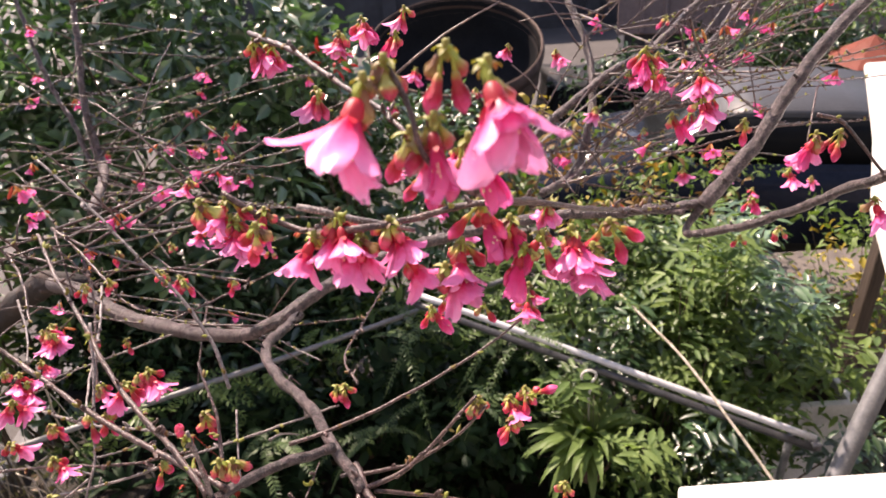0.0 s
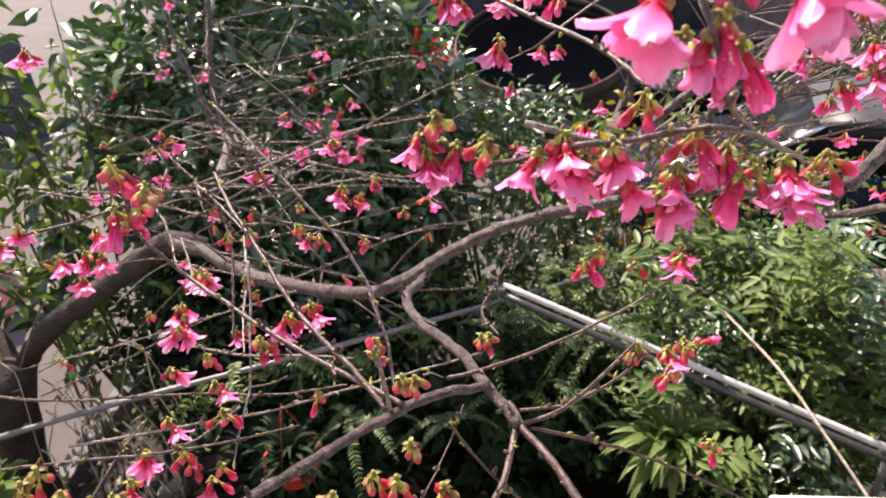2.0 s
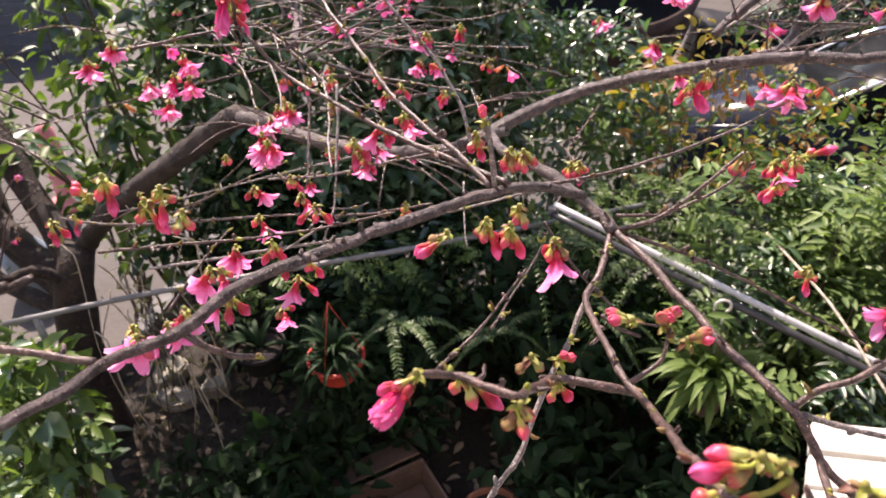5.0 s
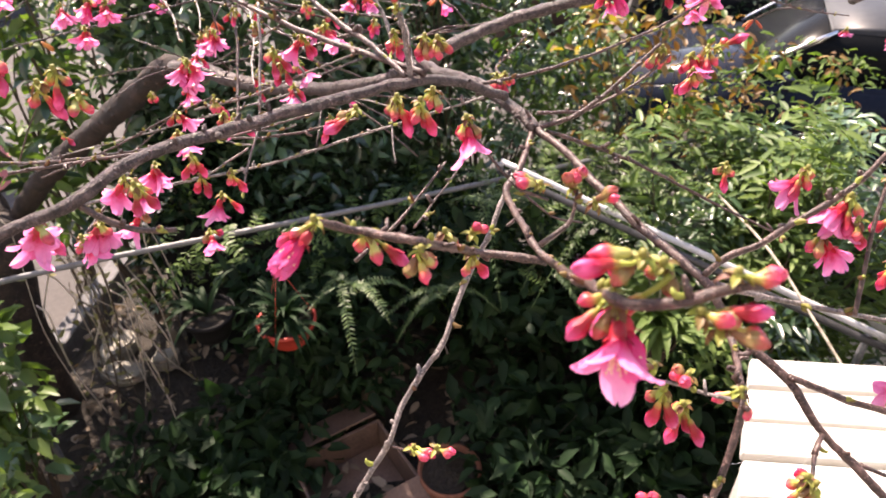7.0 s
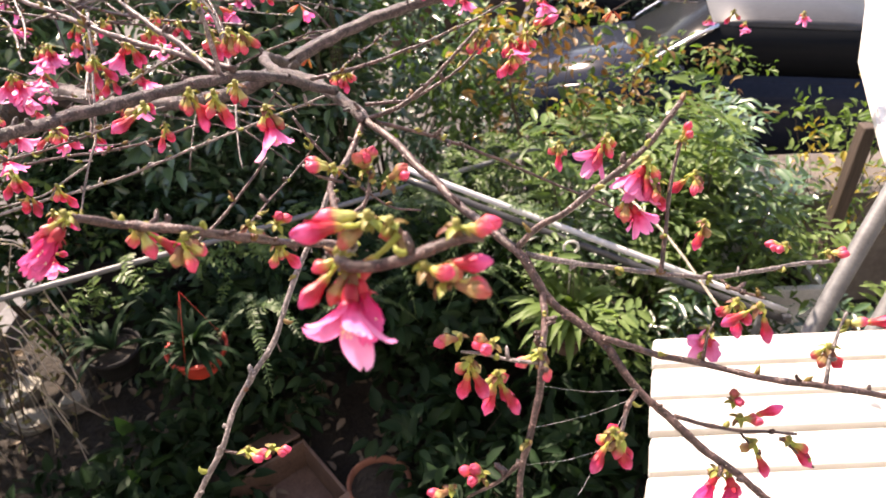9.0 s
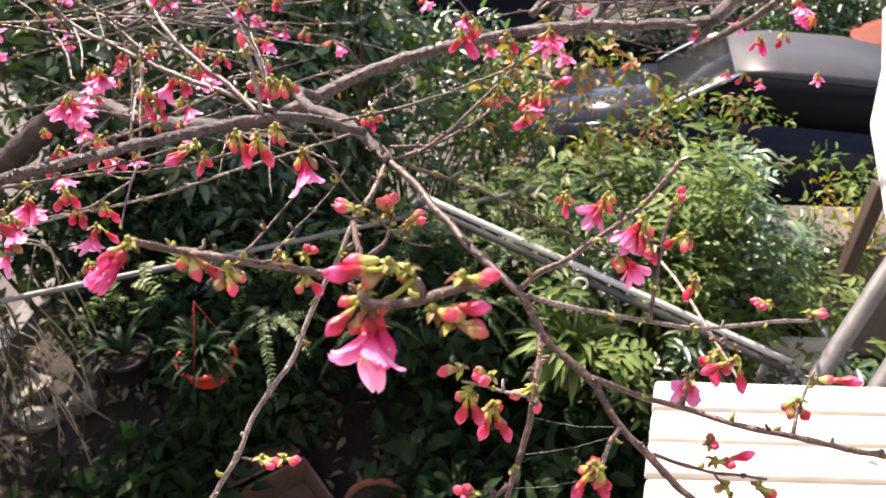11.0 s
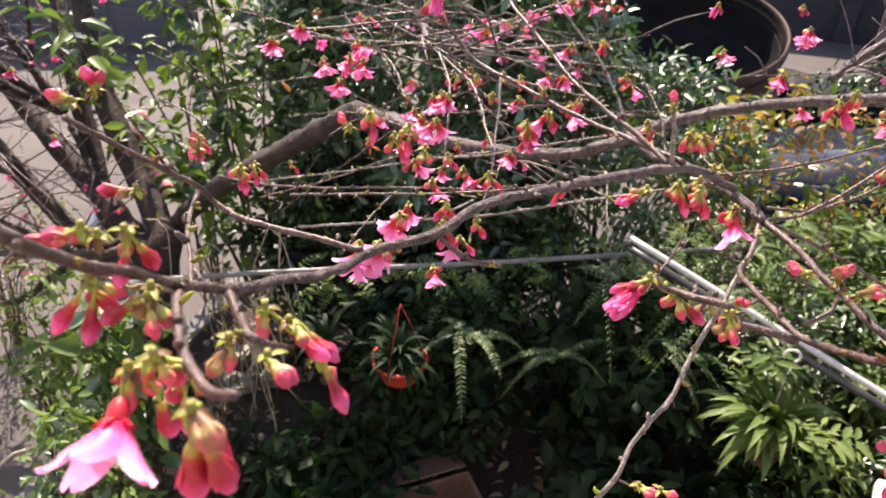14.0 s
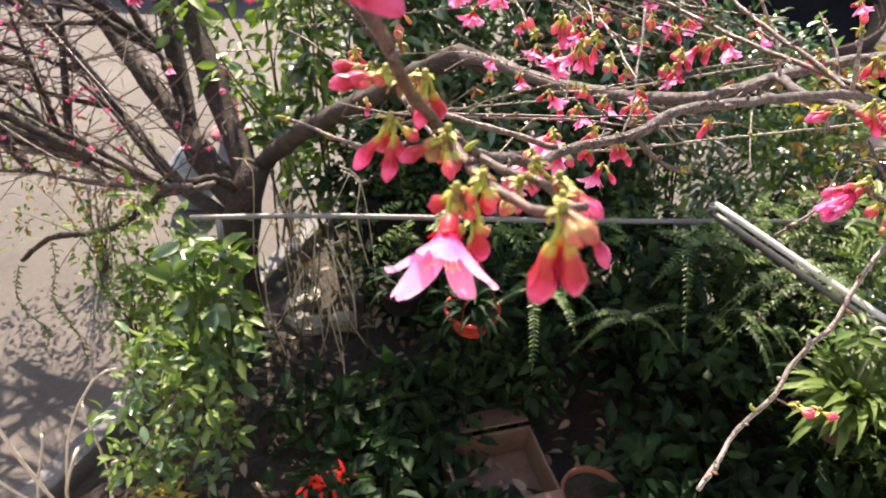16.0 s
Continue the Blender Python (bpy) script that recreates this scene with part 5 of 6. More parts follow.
def sapling(name, base, reach, height, stems, per, length, mats, seed, label):
    """A few thin upright stems, each a part, with sprays of leaves along their upper length."""
    rng = np.random.default_rng(seed)
    t = thing(name, base, label, "sapling")
    groups = [([], [], []) for _ in mats]
    for k in range(stems):
        tip = Vector((rng.normal() * reach, rng.normal() * reach, height * rng.uniform(0.7, 1.05)))
        q, at = spline([Vector((rng.normal() * 0.03, rng.normal() * 0.03, 0)), Vector((tip.x * 0.3 + rng.normal() * 0.03, tip.y * 0.3, tip.z * 0.45)), Vector((tip.x * 0.7 + rng.normal() * 0.04, tip.y * 0.7, tip.z * 0.75)), tip], 0.05)
        verts, faces = [], []
        sweep(q, [0.009 * (1 - 0.8 * a / at[-1]) for a in at], 7, verts, faces)
        part("stem", mesh("stem", verts, faces, STEM), t, at=base)
        for i in range(int(len(q) * 0.3), len(q)):
            if rng.random() < 0.75:
                P, D, N = groups[rng.integers(0, len(mats))]
                for _ in range(int(per * rng.uniform(0.5, 1.6))):
                    d = rng.normal(size=3)
                    d[2] = d[2] * 0.5 + 0.1
                    d /= np.linalg.norm(d)
                    P.append(np.array(q[i]) + d * rng.uniform(0.01, 0.09))
                    D.append(d - np.array([0, 0, 0.3]))
                    N.append(rng.normal(size=3) * 0.5 + np.array([0, 0, 1.0]))
    for (P, D, N), mat in zip(groups, mats):
        L = length * rng.uniform(0.6, 1.2, len(P))
        tagged(part("foliage", leaf_cloud("foliage", P, D, N, L, L * 0.5, mat), t, at=base), kind="stuff")
    return t


# ---- white plank table ----
def table():
    base = (1.2, 0.9, GROUND)
    t = thing("plank_table", base, "white painted plank table standing in full sun", "table")
    y, k = 1.395, 0
    rng = random.Random(5)
    while y > -0.1:
        w = 0.117
        x0, x1 = 0.634 - 0.305 * (1.395 - y + w / 2), 2.3
        board = box("plank", (x1 - x0, w - 0.015, 0.034), WHITE, 0.009, turn=Matrix.Rotation(rng.uniform(-0.003, 0.003), 3, "Z"))
        for v in board.vertices:
            if v.co.x < 0:
                v.co.x += 0.305 * v.co.y
        part("plank", board, t, at=((x0 + x1) / 2 + rng.uniform(-0.004, 0.004), y - w / 2, 1.433 + rng.uniform(-0.0015, 0.0015)))
        y -= w
    for y in (1.3, 0.1):
        part("rail", box("rail", (1.45, 0.05, 0.09), WHITE, 0.004), t, at=(1.50 - 0.12 * (1.3 - y), y, 1.37))
    for x, y in ((0.72, 1.3), (2.2, 1.3), (0.42, 0.1), (2.2, 0.1)):
        part("leg", box("leg", (0.06, 0.06, 1.075), WHITE, 0.005), t, at=(x, y, GROUND + 0.5375))


table()


# ---- rack of tubes with hanging pots ----
TUBE_BLACK = surface("dark_tube", (0.02, 0.021, 0.023), (0.06, 0.062, 0.066), 14, 0.4, 0.1, 0.001)


def tube_rack():
    base = (-0.1, 2.3, GROUND)
    t = thing("tube_rack", base, "galvanised tube rack from which flower pots hang", "rack")
    part("rail", rod("rail", [(-1.95, 1.50, 1.40), (-1.5, 1.74, 1.40), (-0.6, 2.15, 1.40), (0.35, 2.61, 1.40), (0.9, 2.86, 1.40)], 0.0105, METAL_TUBE), t, "dull grey long rail", at=(0, 0, 0))
    a, b = Vector((-0.10, 2.312, 1.531)), Vector((1.23, 1.72, 1.235))
    off = Vector((0.010, 0.030, 0.034))
    part("rail", rod("rail", [a, (a + b) / 2, b], 0.0125, METAL), t, "bright silver sloping tube", at=(0, 0, 0))
    part("rail", rod("rail", [a - off * 0.8, (a + b) / 2 - off * 0.8, b - off * 0.7], 0.0140, TUBE_BLACK), t, "dark grey sloping tube", at=(0, 0, 0))
    for x, y, z in ((-1.86, 1.55, 1.40), (0.6, 2.73, 1.40), (1.16, 1.75, 1.24)):
        part("upright", rod("upright", [(x, y, GROUND), (x, y, (GROUND + z) / 2), (x, y, z)], 0.013, METAL_DULL), t, at=(0, 0, 0))
    for p in (a, b):
        part("end_cap", box("end_cap", (0.03, 0.03, 0.03), KERB, 0.004), t, at=p - off * 0.5)


tube_rack()


def hook():
    p = (0.493, 1.924, 1.405)
    t = thing("hanger_hook", p, "white plastic hook of a hanging pot", "hook")
    v, f = [], []
    q = [Vector((0.026 * math.cos(a), -0.006, 0.026 * math.sin(a))) for a in [radians(-60 + 15 * k) for k in range(19)]]
    sweep(q, [0.0048] * len(q), 8, v, f)
    part("ring", mesh("ring", v, f, WHITE), t, at=p)
    part("shaft", rod("shaft", [(0.012, -0.006, -0.024), (0.005, -0.004, -0.10), (0.01, 0, -0.22)], 0.004, WHITE, 8), t, at=p)


hook()
pot("hanging_pot", (-0.88, 1.80, 1.01), 0.105, 0.10, RED_PLASTIC, "red plastic hanging pot below the rail", 0.26)
strap_plant((-0.88, 1.80, 1.09), 64, 0.21, 0.016, LEAF_SHADE_TINT, 2, "thin strap-leaved plant in the red hanging pot")
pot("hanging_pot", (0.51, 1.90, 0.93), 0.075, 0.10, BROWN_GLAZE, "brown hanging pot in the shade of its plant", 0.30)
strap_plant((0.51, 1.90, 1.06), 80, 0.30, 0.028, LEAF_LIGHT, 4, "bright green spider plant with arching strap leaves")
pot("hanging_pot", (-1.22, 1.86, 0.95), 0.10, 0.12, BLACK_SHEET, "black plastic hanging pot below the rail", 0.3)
strap_plant((-1.22, 1.86, 1.05), 16, 0.24, 0.016, LEAF_SHADE_TINT, 9, "straggly strap-leaved plant in a black pot")

# ---- open tan box and pots on the soil ----
def plant_box():
    base = (-0.64, 1.60, GROUND + 0.06)
    t = thing("wooden_box", base, "open tan wooden box lying on the shaded soil", "box")
    turn = Matrix.Rotation(radians(38), 3, "Z")
    for x, y, w, d in ((0, 0.17, 0.42, 0.014), (0, -0.17, 0.42, 0.014), (0.203, 0, 0.014, 0.326), (-0.203, 0, 0.014, 0.326)):
        part("side_panel", box("side_panel", (w, d, 0.17), WOOD_BOX, 0.003, (x, y, 0.09), None), t, at=base, turn=turn)
    for s in (-1, 1):
        part("flap", box("flap", (0.40, 0.15, 0.008), WOOD_BOX, 0.002, (0, s * 0.075, 0), Matrix.Rotation(radians(-22 * s), 3, "X")), t, at=Vector(base) + turn @ Vector((0, s * 0.177, 0.175)), turn=turn)
    part("bottom_panel", box("bottom_panel", (0.39, 0.326, 0.012), WOOD_BOX, 0.002, (0, 0, 0.02)), t, at=base, turn=turn)
    return t


plant_box()
pot("clay_pot", (-0.25, 1.62, GROUND + 0.06), 0.12, 0.2, TERRACOTTA, "clay pot standing on the shaded soil")
pot("clay_pot", (0.15, 1.55, GROUND + 0.06), 0.10, 0.17, TERRACOTTA, "clay pot standing on the shaded soil")

# ---- posts, planter and boards beside the table ----
t = thing("wooden_post", (1.76, 2.40, GROUND), "weathered dark wooden post", "post")
part("shaft", box("shaft", (0.055, 0.06, 1.35), WOOD_OLD, 0.008), t, at=(1.76, 2.40, GROUND + 0.675))
t = thing("sun_canopy", (1.31, 1.66, GROUND), "white flat sun canopy on slanting grey metal tubes", "canopy")
for x, y in ((1.31, 1.66), (1.46, 1.58)):
    part("tube", rod("tube", [(x - 0.27, y - 0.24, GROUND), (x - 0.20, y - 0.20, 0.95), (x, y, 1.25), (x + 0.25, y + 0.23, 1.57), (x + 0.55, y + 0.5, 1.96), (x + 0.74, y + 0.68, 2.215)], 0.031, METAL_TUBE, 16), t, at=(0, 0, 0))


def canopy_top():
    outline = [(0.87, 1.086), (0.80, 0.9), (2.9, 0.9), (2.9, 2.6), (1.63, 2.6), (1.554, 2.449), (1.30, 1.95), (1.055, 1.522)]
    bm = bmesh.new()
    face = bm.faces.new([bm.verts.new((x - 1.31, y - 1.66, 2.215 - GROUND)) for x, y in outline])
    ext = bmesh.ops.extrude_face_region(bm, geom=[face])
    bmesh.ops.translate(bm, vec=(0, 0, 0.025), verts=[g for g in ext["geom"] if isinstance(g, bmesh.types.BMVert)])
    bmesh.ops.recalc_face_normals(bm, faces=bm.faces[:])
    bmesh.ops.bevel(bm, geom=bm.edges[:], offset=0.005, segments=2, affect="EDGES")
    return from_bm("panel", bm, WHITE)


part("panel", canopy_top(), t, "white canopy panel", at=(1.31, 1.66, GROUND))


def planter(base, size, mat, label):
    t = thing("planter", base, label, "planter")
    w, d, h = size
    for x, y, a, b in ((0, d / 2 - 0.015, w, 0.03), (0, -d / 2 + 0.015, w, 0.03), (w / 2 - 0.015, 0, 0.03, d - 0.06), (-w / 2 + 0.015, 0, 0.03, d - 0.06)):
        part("side_panel", box("side_panel", (a, b, h), mat, 0.006), t, at=(base[0] + x, base[1] + y, base[2] + h / 2))
    part("soil", box("soil", (w - 0.06, d - 0.06, h - 0.06), SOIL, 0.0), t, at=(base[0], base[1], base[2] + (h - 0.06) / 2))
    return t


planter((-1.30, 2.58, GROUND), (0.80, 0.32, 0.80), BLACK_SHEET, "tall black plastic planter behind the rack")
planter((1.42, 2.22, GROUND), (0.36, 0.34, 0.80), FOAM, "tall grey-white planter box")
t = thing("low_wall", (1.75, 3.05, GROUND), "low brown-grey wall with a flat top", "wall", kind="structure")
part("block", box("block", (1.5, 0.42, 0.78), WALL_GREY, 0.012), t, at=(1.85, 3.0, GROUND + 0.39))

t = thing("pale_stick", (0.73, 2.15, 1.3), "pale peeling stick leaning over the rack", "stick")
part("shaft", rod("shaft", [(0.70, 2.32, 1.46), (0.83, 1.93, 1.44), (0.90, 1.72, 1.38), (0.98, 1.50, 1.30), (1.1, 1.2, GROUND + 0.9)], 0.0048, STEM_DRY, 8), t, at=(0, 0, 0))

# ---- things round the trunk and beyond the bed ----
t = thing("bollard", (-3.75, 4.02, GROUND), "faded red plastic bollard standing on the lane", "bollard")
v, f = lathe([(0.001, 0.0), (0.16, 0.0), (0.16, 0.03), (0.085, 0.05), (0.075, 0.45), (0.06, 0.62), (0.03, 0.66), (0.001, 0.665)], 24)
part("body", mesh("body", v, f, PINK_CLOTH), t, at=(-3.75, 4.02, GROUND))
v, f = lathe([(0.079, 0.33), (0.082, 0.335), (0.080, 0.41), (0.077, 0.415)], 24)
part("band", mesh("band", v, f, WHITE), t, "pale band", at=(-3.75, 4.02, GROUND))
t = thing("plastic_sack", (-3.3, 3.0, GROUND), "pale blue plastic sack standing on the lane", "sack")
bm = bmesh.new()
bmesh.ops.create_icosphere(bm, subdivisions=4, radius=0.3)
for w in bm.verts:
    k = 1 + 0.16 * noise.noise(w.co * 6) + 0.06 * noise.noise(w.co * 18)
    w.co = Vector((w.co.x * k * 0.5, w.co.y * k * 0.4, max(-0.2, w.co.z * k * 0.8)))
part("body", from_bm("body", bm, BLUE_BAG, True), t, at=(-3.3, 3.0, GROUND + 0.2))


# ---- plants ----
# Crown is carried above its visible top so its shadow covers the bed.
shrub("camellia_bush", (-1.25, 3.35, GROUND), (-1.28, 3.40, 1.62), (1.02, 0.78, 1.25), 980, 15, 0.100, 0.46, [LEAF_GLOSSY, LEAF_DARK, LEAF_GLOSSY], 21, "large dense shrub with dark glossy leaves", stems=6, spread=0.12, stem_r=0.009, hollow=0.35)
shrub("camellia_bush", (-0.2, 3.4, GROUND), (-0.2, 3.4, 1.2), (0.75, 0.5, 0.80), 420, 15, 0.07, 0.44, [LEAF_GLOSSY, LEAF_MID, LEAF_DARK], 22, "dense shrub with dark glossy leaves", stems=10, spread=0.11, stem_r=0.01, hollow=0.5)
# Undergrowth takes the leaf colour that has the shade in it.
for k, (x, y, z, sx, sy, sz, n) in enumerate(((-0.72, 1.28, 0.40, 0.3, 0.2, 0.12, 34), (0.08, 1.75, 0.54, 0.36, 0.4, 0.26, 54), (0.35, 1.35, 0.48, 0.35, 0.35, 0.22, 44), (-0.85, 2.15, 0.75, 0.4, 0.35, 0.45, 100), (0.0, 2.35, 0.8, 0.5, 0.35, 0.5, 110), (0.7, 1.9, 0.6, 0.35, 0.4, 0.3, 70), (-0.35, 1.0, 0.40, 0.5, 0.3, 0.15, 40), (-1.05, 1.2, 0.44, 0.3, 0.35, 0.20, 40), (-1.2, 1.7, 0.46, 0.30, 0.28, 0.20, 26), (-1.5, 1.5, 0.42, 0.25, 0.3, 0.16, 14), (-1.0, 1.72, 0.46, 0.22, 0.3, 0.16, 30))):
    shrub("undergrowth", (x, y, GROUND + 0.05), (x, y, z), (sx, sy, sz), n, 13, 0.078 + 0.014 * (k % 3), 0.5, [LEAF_SHADE_TINT], 40 + k, "low plants with leaves coloured dark for deep shade", "plant", stems=7, spread=0.10, stem_r=0.004, hollow=0.2)
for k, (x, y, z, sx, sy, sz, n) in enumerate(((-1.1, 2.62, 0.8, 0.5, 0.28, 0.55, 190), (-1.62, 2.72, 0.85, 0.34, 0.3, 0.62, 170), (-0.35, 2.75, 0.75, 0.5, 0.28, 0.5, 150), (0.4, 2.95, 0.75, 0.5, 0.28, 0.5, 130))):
    shrub("dark_shrub", (x, y, GROUND + 0.05), (x, y, z), (sx, sy, sz), n, 15, 0.07, 0.44, [LEAF_SHADE_TINT, LEAF_SHADE_TINT, LEAF_DARK] if k < 2 else [LEAF_MID, LEAF_DARK, LEAF_SHADE_TINT], 90 + k, "shrub behind the rack, part of its leaves coloured dark for shade", stems=6, spread=0.11, stem_r=0.006, hollow=0.45)
rs = random.Random(8)


def whorled_shrub(base, shoots, centre, size, mats, leaf, seed, label):
    """A shrub of upright shoots; each bears tiers of compound leaves whose pointed leaflets spread flat."""
    rng = np.random.default_rng(seed)
    t = thing("feathery_shrub", base, label, "shrub")
    o = np.array(base)
    sets = [([], [], [], [], []) for _ in mats]
    for k in range(shoots):
        top = np.array(centre) + rng.normal(size=3) * np.array(size)
        foot = np.array([base[0] + (top[0] - base[0]) * 0.4, base[1] + (top[1] - base[1]) * 0.4, base[2]])
        way = (top - foot) / np.linalg.norm(top - foot)
        q, at = spline([Vector(foot - o), Vector((foot + top) / 2 - o + rng.normal(size=3) * 0.03), Vector(top - o)], 0.06)
        verts, faces = [], []
        sweep(q, [0.006 - 0.004 * a / at[-1] for a in at], 6, verts, faces)
        part("stem", mesh("stem", verts, faces, STEM), t, at=base)
        P, D, N, L, W = sets[k % len(mats)]
        a0 = rng.uniform(0, 6.28)
        for tier in range(int(rng.integers(4, 8))):
            p = top - way * 0.055 * tier - o
            for m in range(3):
                a = a0 + tier * 1.1 + m * 2.1 + rng.normal() * 0.3
                d = np.array([math.cos(a), math.sin(a), 0.55 - 0.10 * tier + rng.normal() * 0.2])
                frond(P, D, N, L, W, p, d, 0.12 * rng.uniform(0.7, 1.2) + 0.012 * tier, 2, leaf * rng.uniform(0.75, 1.2), 0.33, 0.35, rng)
    for (P, D, N, L, W), mat in zip(sets, mats):
        tagged(part("foliage", leaf_cloud("foliage", P, D, N, L, W, mat, 0.22, 0.16), t, at=base), kind="stuff")


whorled_shrub((1.05, 2.45, GROUND), 56, (1.08, 2.45, 1.42), (0.27, 0.22, 0.20), [LEAF_LIGHT, LEAF_MID, LEAF_GLOSSY], 0.088, 31, "sunlit light green shrub with pointed leaflets")
whorled_shrub((1.15, 2.3, GROUND), 60, (1.1, 2.32, 1.10), (0.33, 0.28, 0.22), [LEAF_MID, LEAF_DARK, LEAF_LIGHT], 0.078, 32, "mid green shrub with pointed leaflets")
starts = [(rs.gauss(0.45, 0.22), rs.gauss(2.6, 0.22), rs.uniform(0.9, 1.5)) for _ in range(130)]
feathered("feathery_shrub", (0.45, 2.6, GROUND), starts, 0.18, 8, 0.034, 0.36, 0.5, LEAF_MID, 33, "green shrub with narrow feathered leaves", "shrub", 0.4)
shrub("yellow_green_shrub", (2.0, 2.75, GROUND), (2.0, 2.75, 1.2), (0.38, 0.35, 0.42), 75, 13, 0.05, 0.42, [LEAF_LIGHT, LEAF_LIGHT, LEAF_YELLOW], 34, "yellow-green shrub beside the low wall", stems=8, spread=0.08)
for k, (x, y, z, n) in enumerate(((-0.62, 1.84, 1.26, 7), (-0.1, 2.25, 1.42, 8), (0.30, 2.20, 1.42, 9), (0.62, 2.05, 1.35, 8), (0.15, 2.05, 1.25, 6), (-0.3, 1.95, 1.15, 6))):
    starts = [(x + rs.gauss(0, 0.03), y + rs.gauss(0, 0.03), z) for _ in range(n)]
    feathered("sword_fern", (x, y, z), starts, 0.28, 22, 0.024, 0.34, 0.75, FERN, 60 + k, "green sword fern with hanging fronds", "fern", 0.25, apart=True)
starts = [(-1.5 + 2.3 * u + rs.gauss(0, 0.03), 1.74 + 1.08 * u + rs.gauss(0, 0.04), 1.36 + rs.gauss(0, 0.05)) for u in (rs.random() for _ in range(95))]
feathered("climbing_vine", (-0.5, 2.2, 1.36), starts, 0.15, 7, 0.030, 0.42, 0.5, LEAF_MID, 71, "leafy vine climbing along the rail", "vine", 0.3)
shrub("mixed_shrub", (1.25, 3.2, GROUND), (1.25, 3.2, 1.25), (0.55, 0.28, 0.45), 110, 11, 0.05, 0.42, [LEAF_MID, LEAF_LIGHT, LEAF_MID, LEAF_RUST], 72, "green shrub with some rusty leaves by the low wall", stems=8, spread=0.09)
shrub("rust_leaf_shrub", (0.55, 2.95, GROUND), (0.55, 2.95, 1.62), (0.50, 0.3, 0.40), 95, 8, 0.06, 0.5, [LEAF_RUST, LEAF_MID, LEAF_YELLOW, LEAF_RUST, LEAF_MID], 35, "small shrub with rust and yellow leaves", stems=6, spread=0.08)
sapling("leafy_sapling", (-1.95, 2.6, GROUND), 0.30, 2.75, 7, 4, 0.105, [LEAF_MID, LEAF_LIGHT, LEAF_DARK], 36, "upright sapling with thin stems and green leaves")
sapling("leafy_sapling", (-2.5, 2.9, GROUND), 0.30, 2.3, 6, 4, 0.095, [LEAF_MID, LEAF_LIGHT], 37, "upright sapling with thin stems and green leaves")
sapling("leafy_sapling", (-2.45, 1.5, GROUND), 0.22, 1.15, 6, 5, 0.045, [LEAF_LIGHT, LEAF_MID], 44, "young sapling with small leaves by the kerb")


def leaf_litter():
    rng = np.random.default_rng(12)
    n = 900
    P = np.stack([rng.uniform(-2.2, 0.9, n), rng.uniform(0.45, 2.6, n), np.full(n, GROUND + 0.13)], 1)
    d = rng.normal(size=(n, 3)) * np.array([1, 1, 0.15])
    L = rng.uniform(0.03, 0.09, n)
    me = leaf_cloud("leaf_litter", P, d, rng.normal(size=(n, 3)) * 0.4 + np.array([0, 0, 1.0]), L, L * 0.5, LITTER)
    tagged(new("leaf_litter", me), "dry pale leaves strewn over the soil", "dry leaves", kind="stuff")


leaf_litter()


def hanging_vine(top, long, seed):
    """A thin hanging shoot with small paired leaves."""
    rng = np.random.default_rng(seed)
    t = thing("hanging_vine", top, "thin hanging vine with small green leaves", "vine", "vines hanging beside the trunk")
    pts = [Vector((0.03 * math.sin(k * 1.1 + seed), 0.02 * math.cos(k * 1.3), -long * k / 6)) for k in range(7)]
    part("stem", rod("stem", pts, 0.0022, STEM, 6, 0.03), t, at=top)
    q, _ = spline(pts, 0.022)
    P = [np.array(p) for p in q for _ in range(2)]
    D = [np.array([(-1) ** k * 1.0, rng.normal() * 0.5, -0.4 + rng.normal() * 0.2]) for k in range(len(P))]
    L = rng.uniform(0.018, 0.034, len(P))
    tagged(part("foliage", leaf_cloud("foliage", P, D, rng.normal(size=(len(P), 3)) * 0.4 + np.array([0, -0.6, 0.8]), L, L * 0.5, LEAF_MID), t, at=top), kind="stuff")


hanging_vine((-2.526, 1.288, 1.232), 0.62, 1)
hanging_vine((-2.386, 1.383, 1.289), 0.50, 2)
hanging_vine((-2.605, 1.196, 1.148), 0.45, 3)
hanging_vine((-2.241, 1.470, 1.334), 0.40, 4)


# Added slabs carry the patches of sunlit ground in their pale colour.
SUN_PATCH_PALE = surface("sunlit_ground_patch", (0.13, 0.12, 0.10), (0.30, 0.28, 0.235), 9, 0.85, 0.6, 0.004)


def sun_patch(x, y, wide, deep, yaw, seed):
    """A low irregular slab with worn edges, its pale colour standing in for sunlit ground."""
    t = thing("sun_patch", (x, y, GROUND + 0.09), "pale slab on the soil standing in for sunlit ground by the trunk", "stone", "stones by the trunk")
    bm = bmesh.new()
    n = 9
    rng = random.Random(seed)
    ring = [(math.cos(2 * math.pi * k / n) * wide * rng.uniform(0.8, 1.1), math.sin(2 * math.pi * k / n) * deep * rng.uniform(0.8, 1.1)) for k in range(n)]
    low = bm.faces.new([bm.verts.new((a, b, -0.06)) for a, b in ring])
    ext = bmesh.ops.extrude_face_region(bm, geom=[low])
    bmesh.ops.translate(bm, vec=(0, 0, 0.11), verts=[g for g in ext["geom"] if isinstance(g, bmesh.types.BMVert)])
    bmesh.ops.recalc_face_normals(bm, faces=bm.faces[:])
    bmesh.ops.bevel(bm, geom=bm.edges[:], offset=0.014, segments=2, affect="EDGES")
    part("slab", from_bm("slab", bm, SUN_PATCH_PALE), t, at=(x, y, GROUND + 0.09), turn=Matrix.Rotation(yaw, 3, "Z"))


for k, (x, y, w, d) in enumerate(((-1.90, 2.14, 0.12, 0.08), (-1.74, 2.26, 0.09, 0.06), (-2.02, 2.32, 0.13, 0.09), (-2.28, 1.62, 0.12, 0.09))):
    sun_patch(x, y, w, d, 0.7 * k, 30 + k)


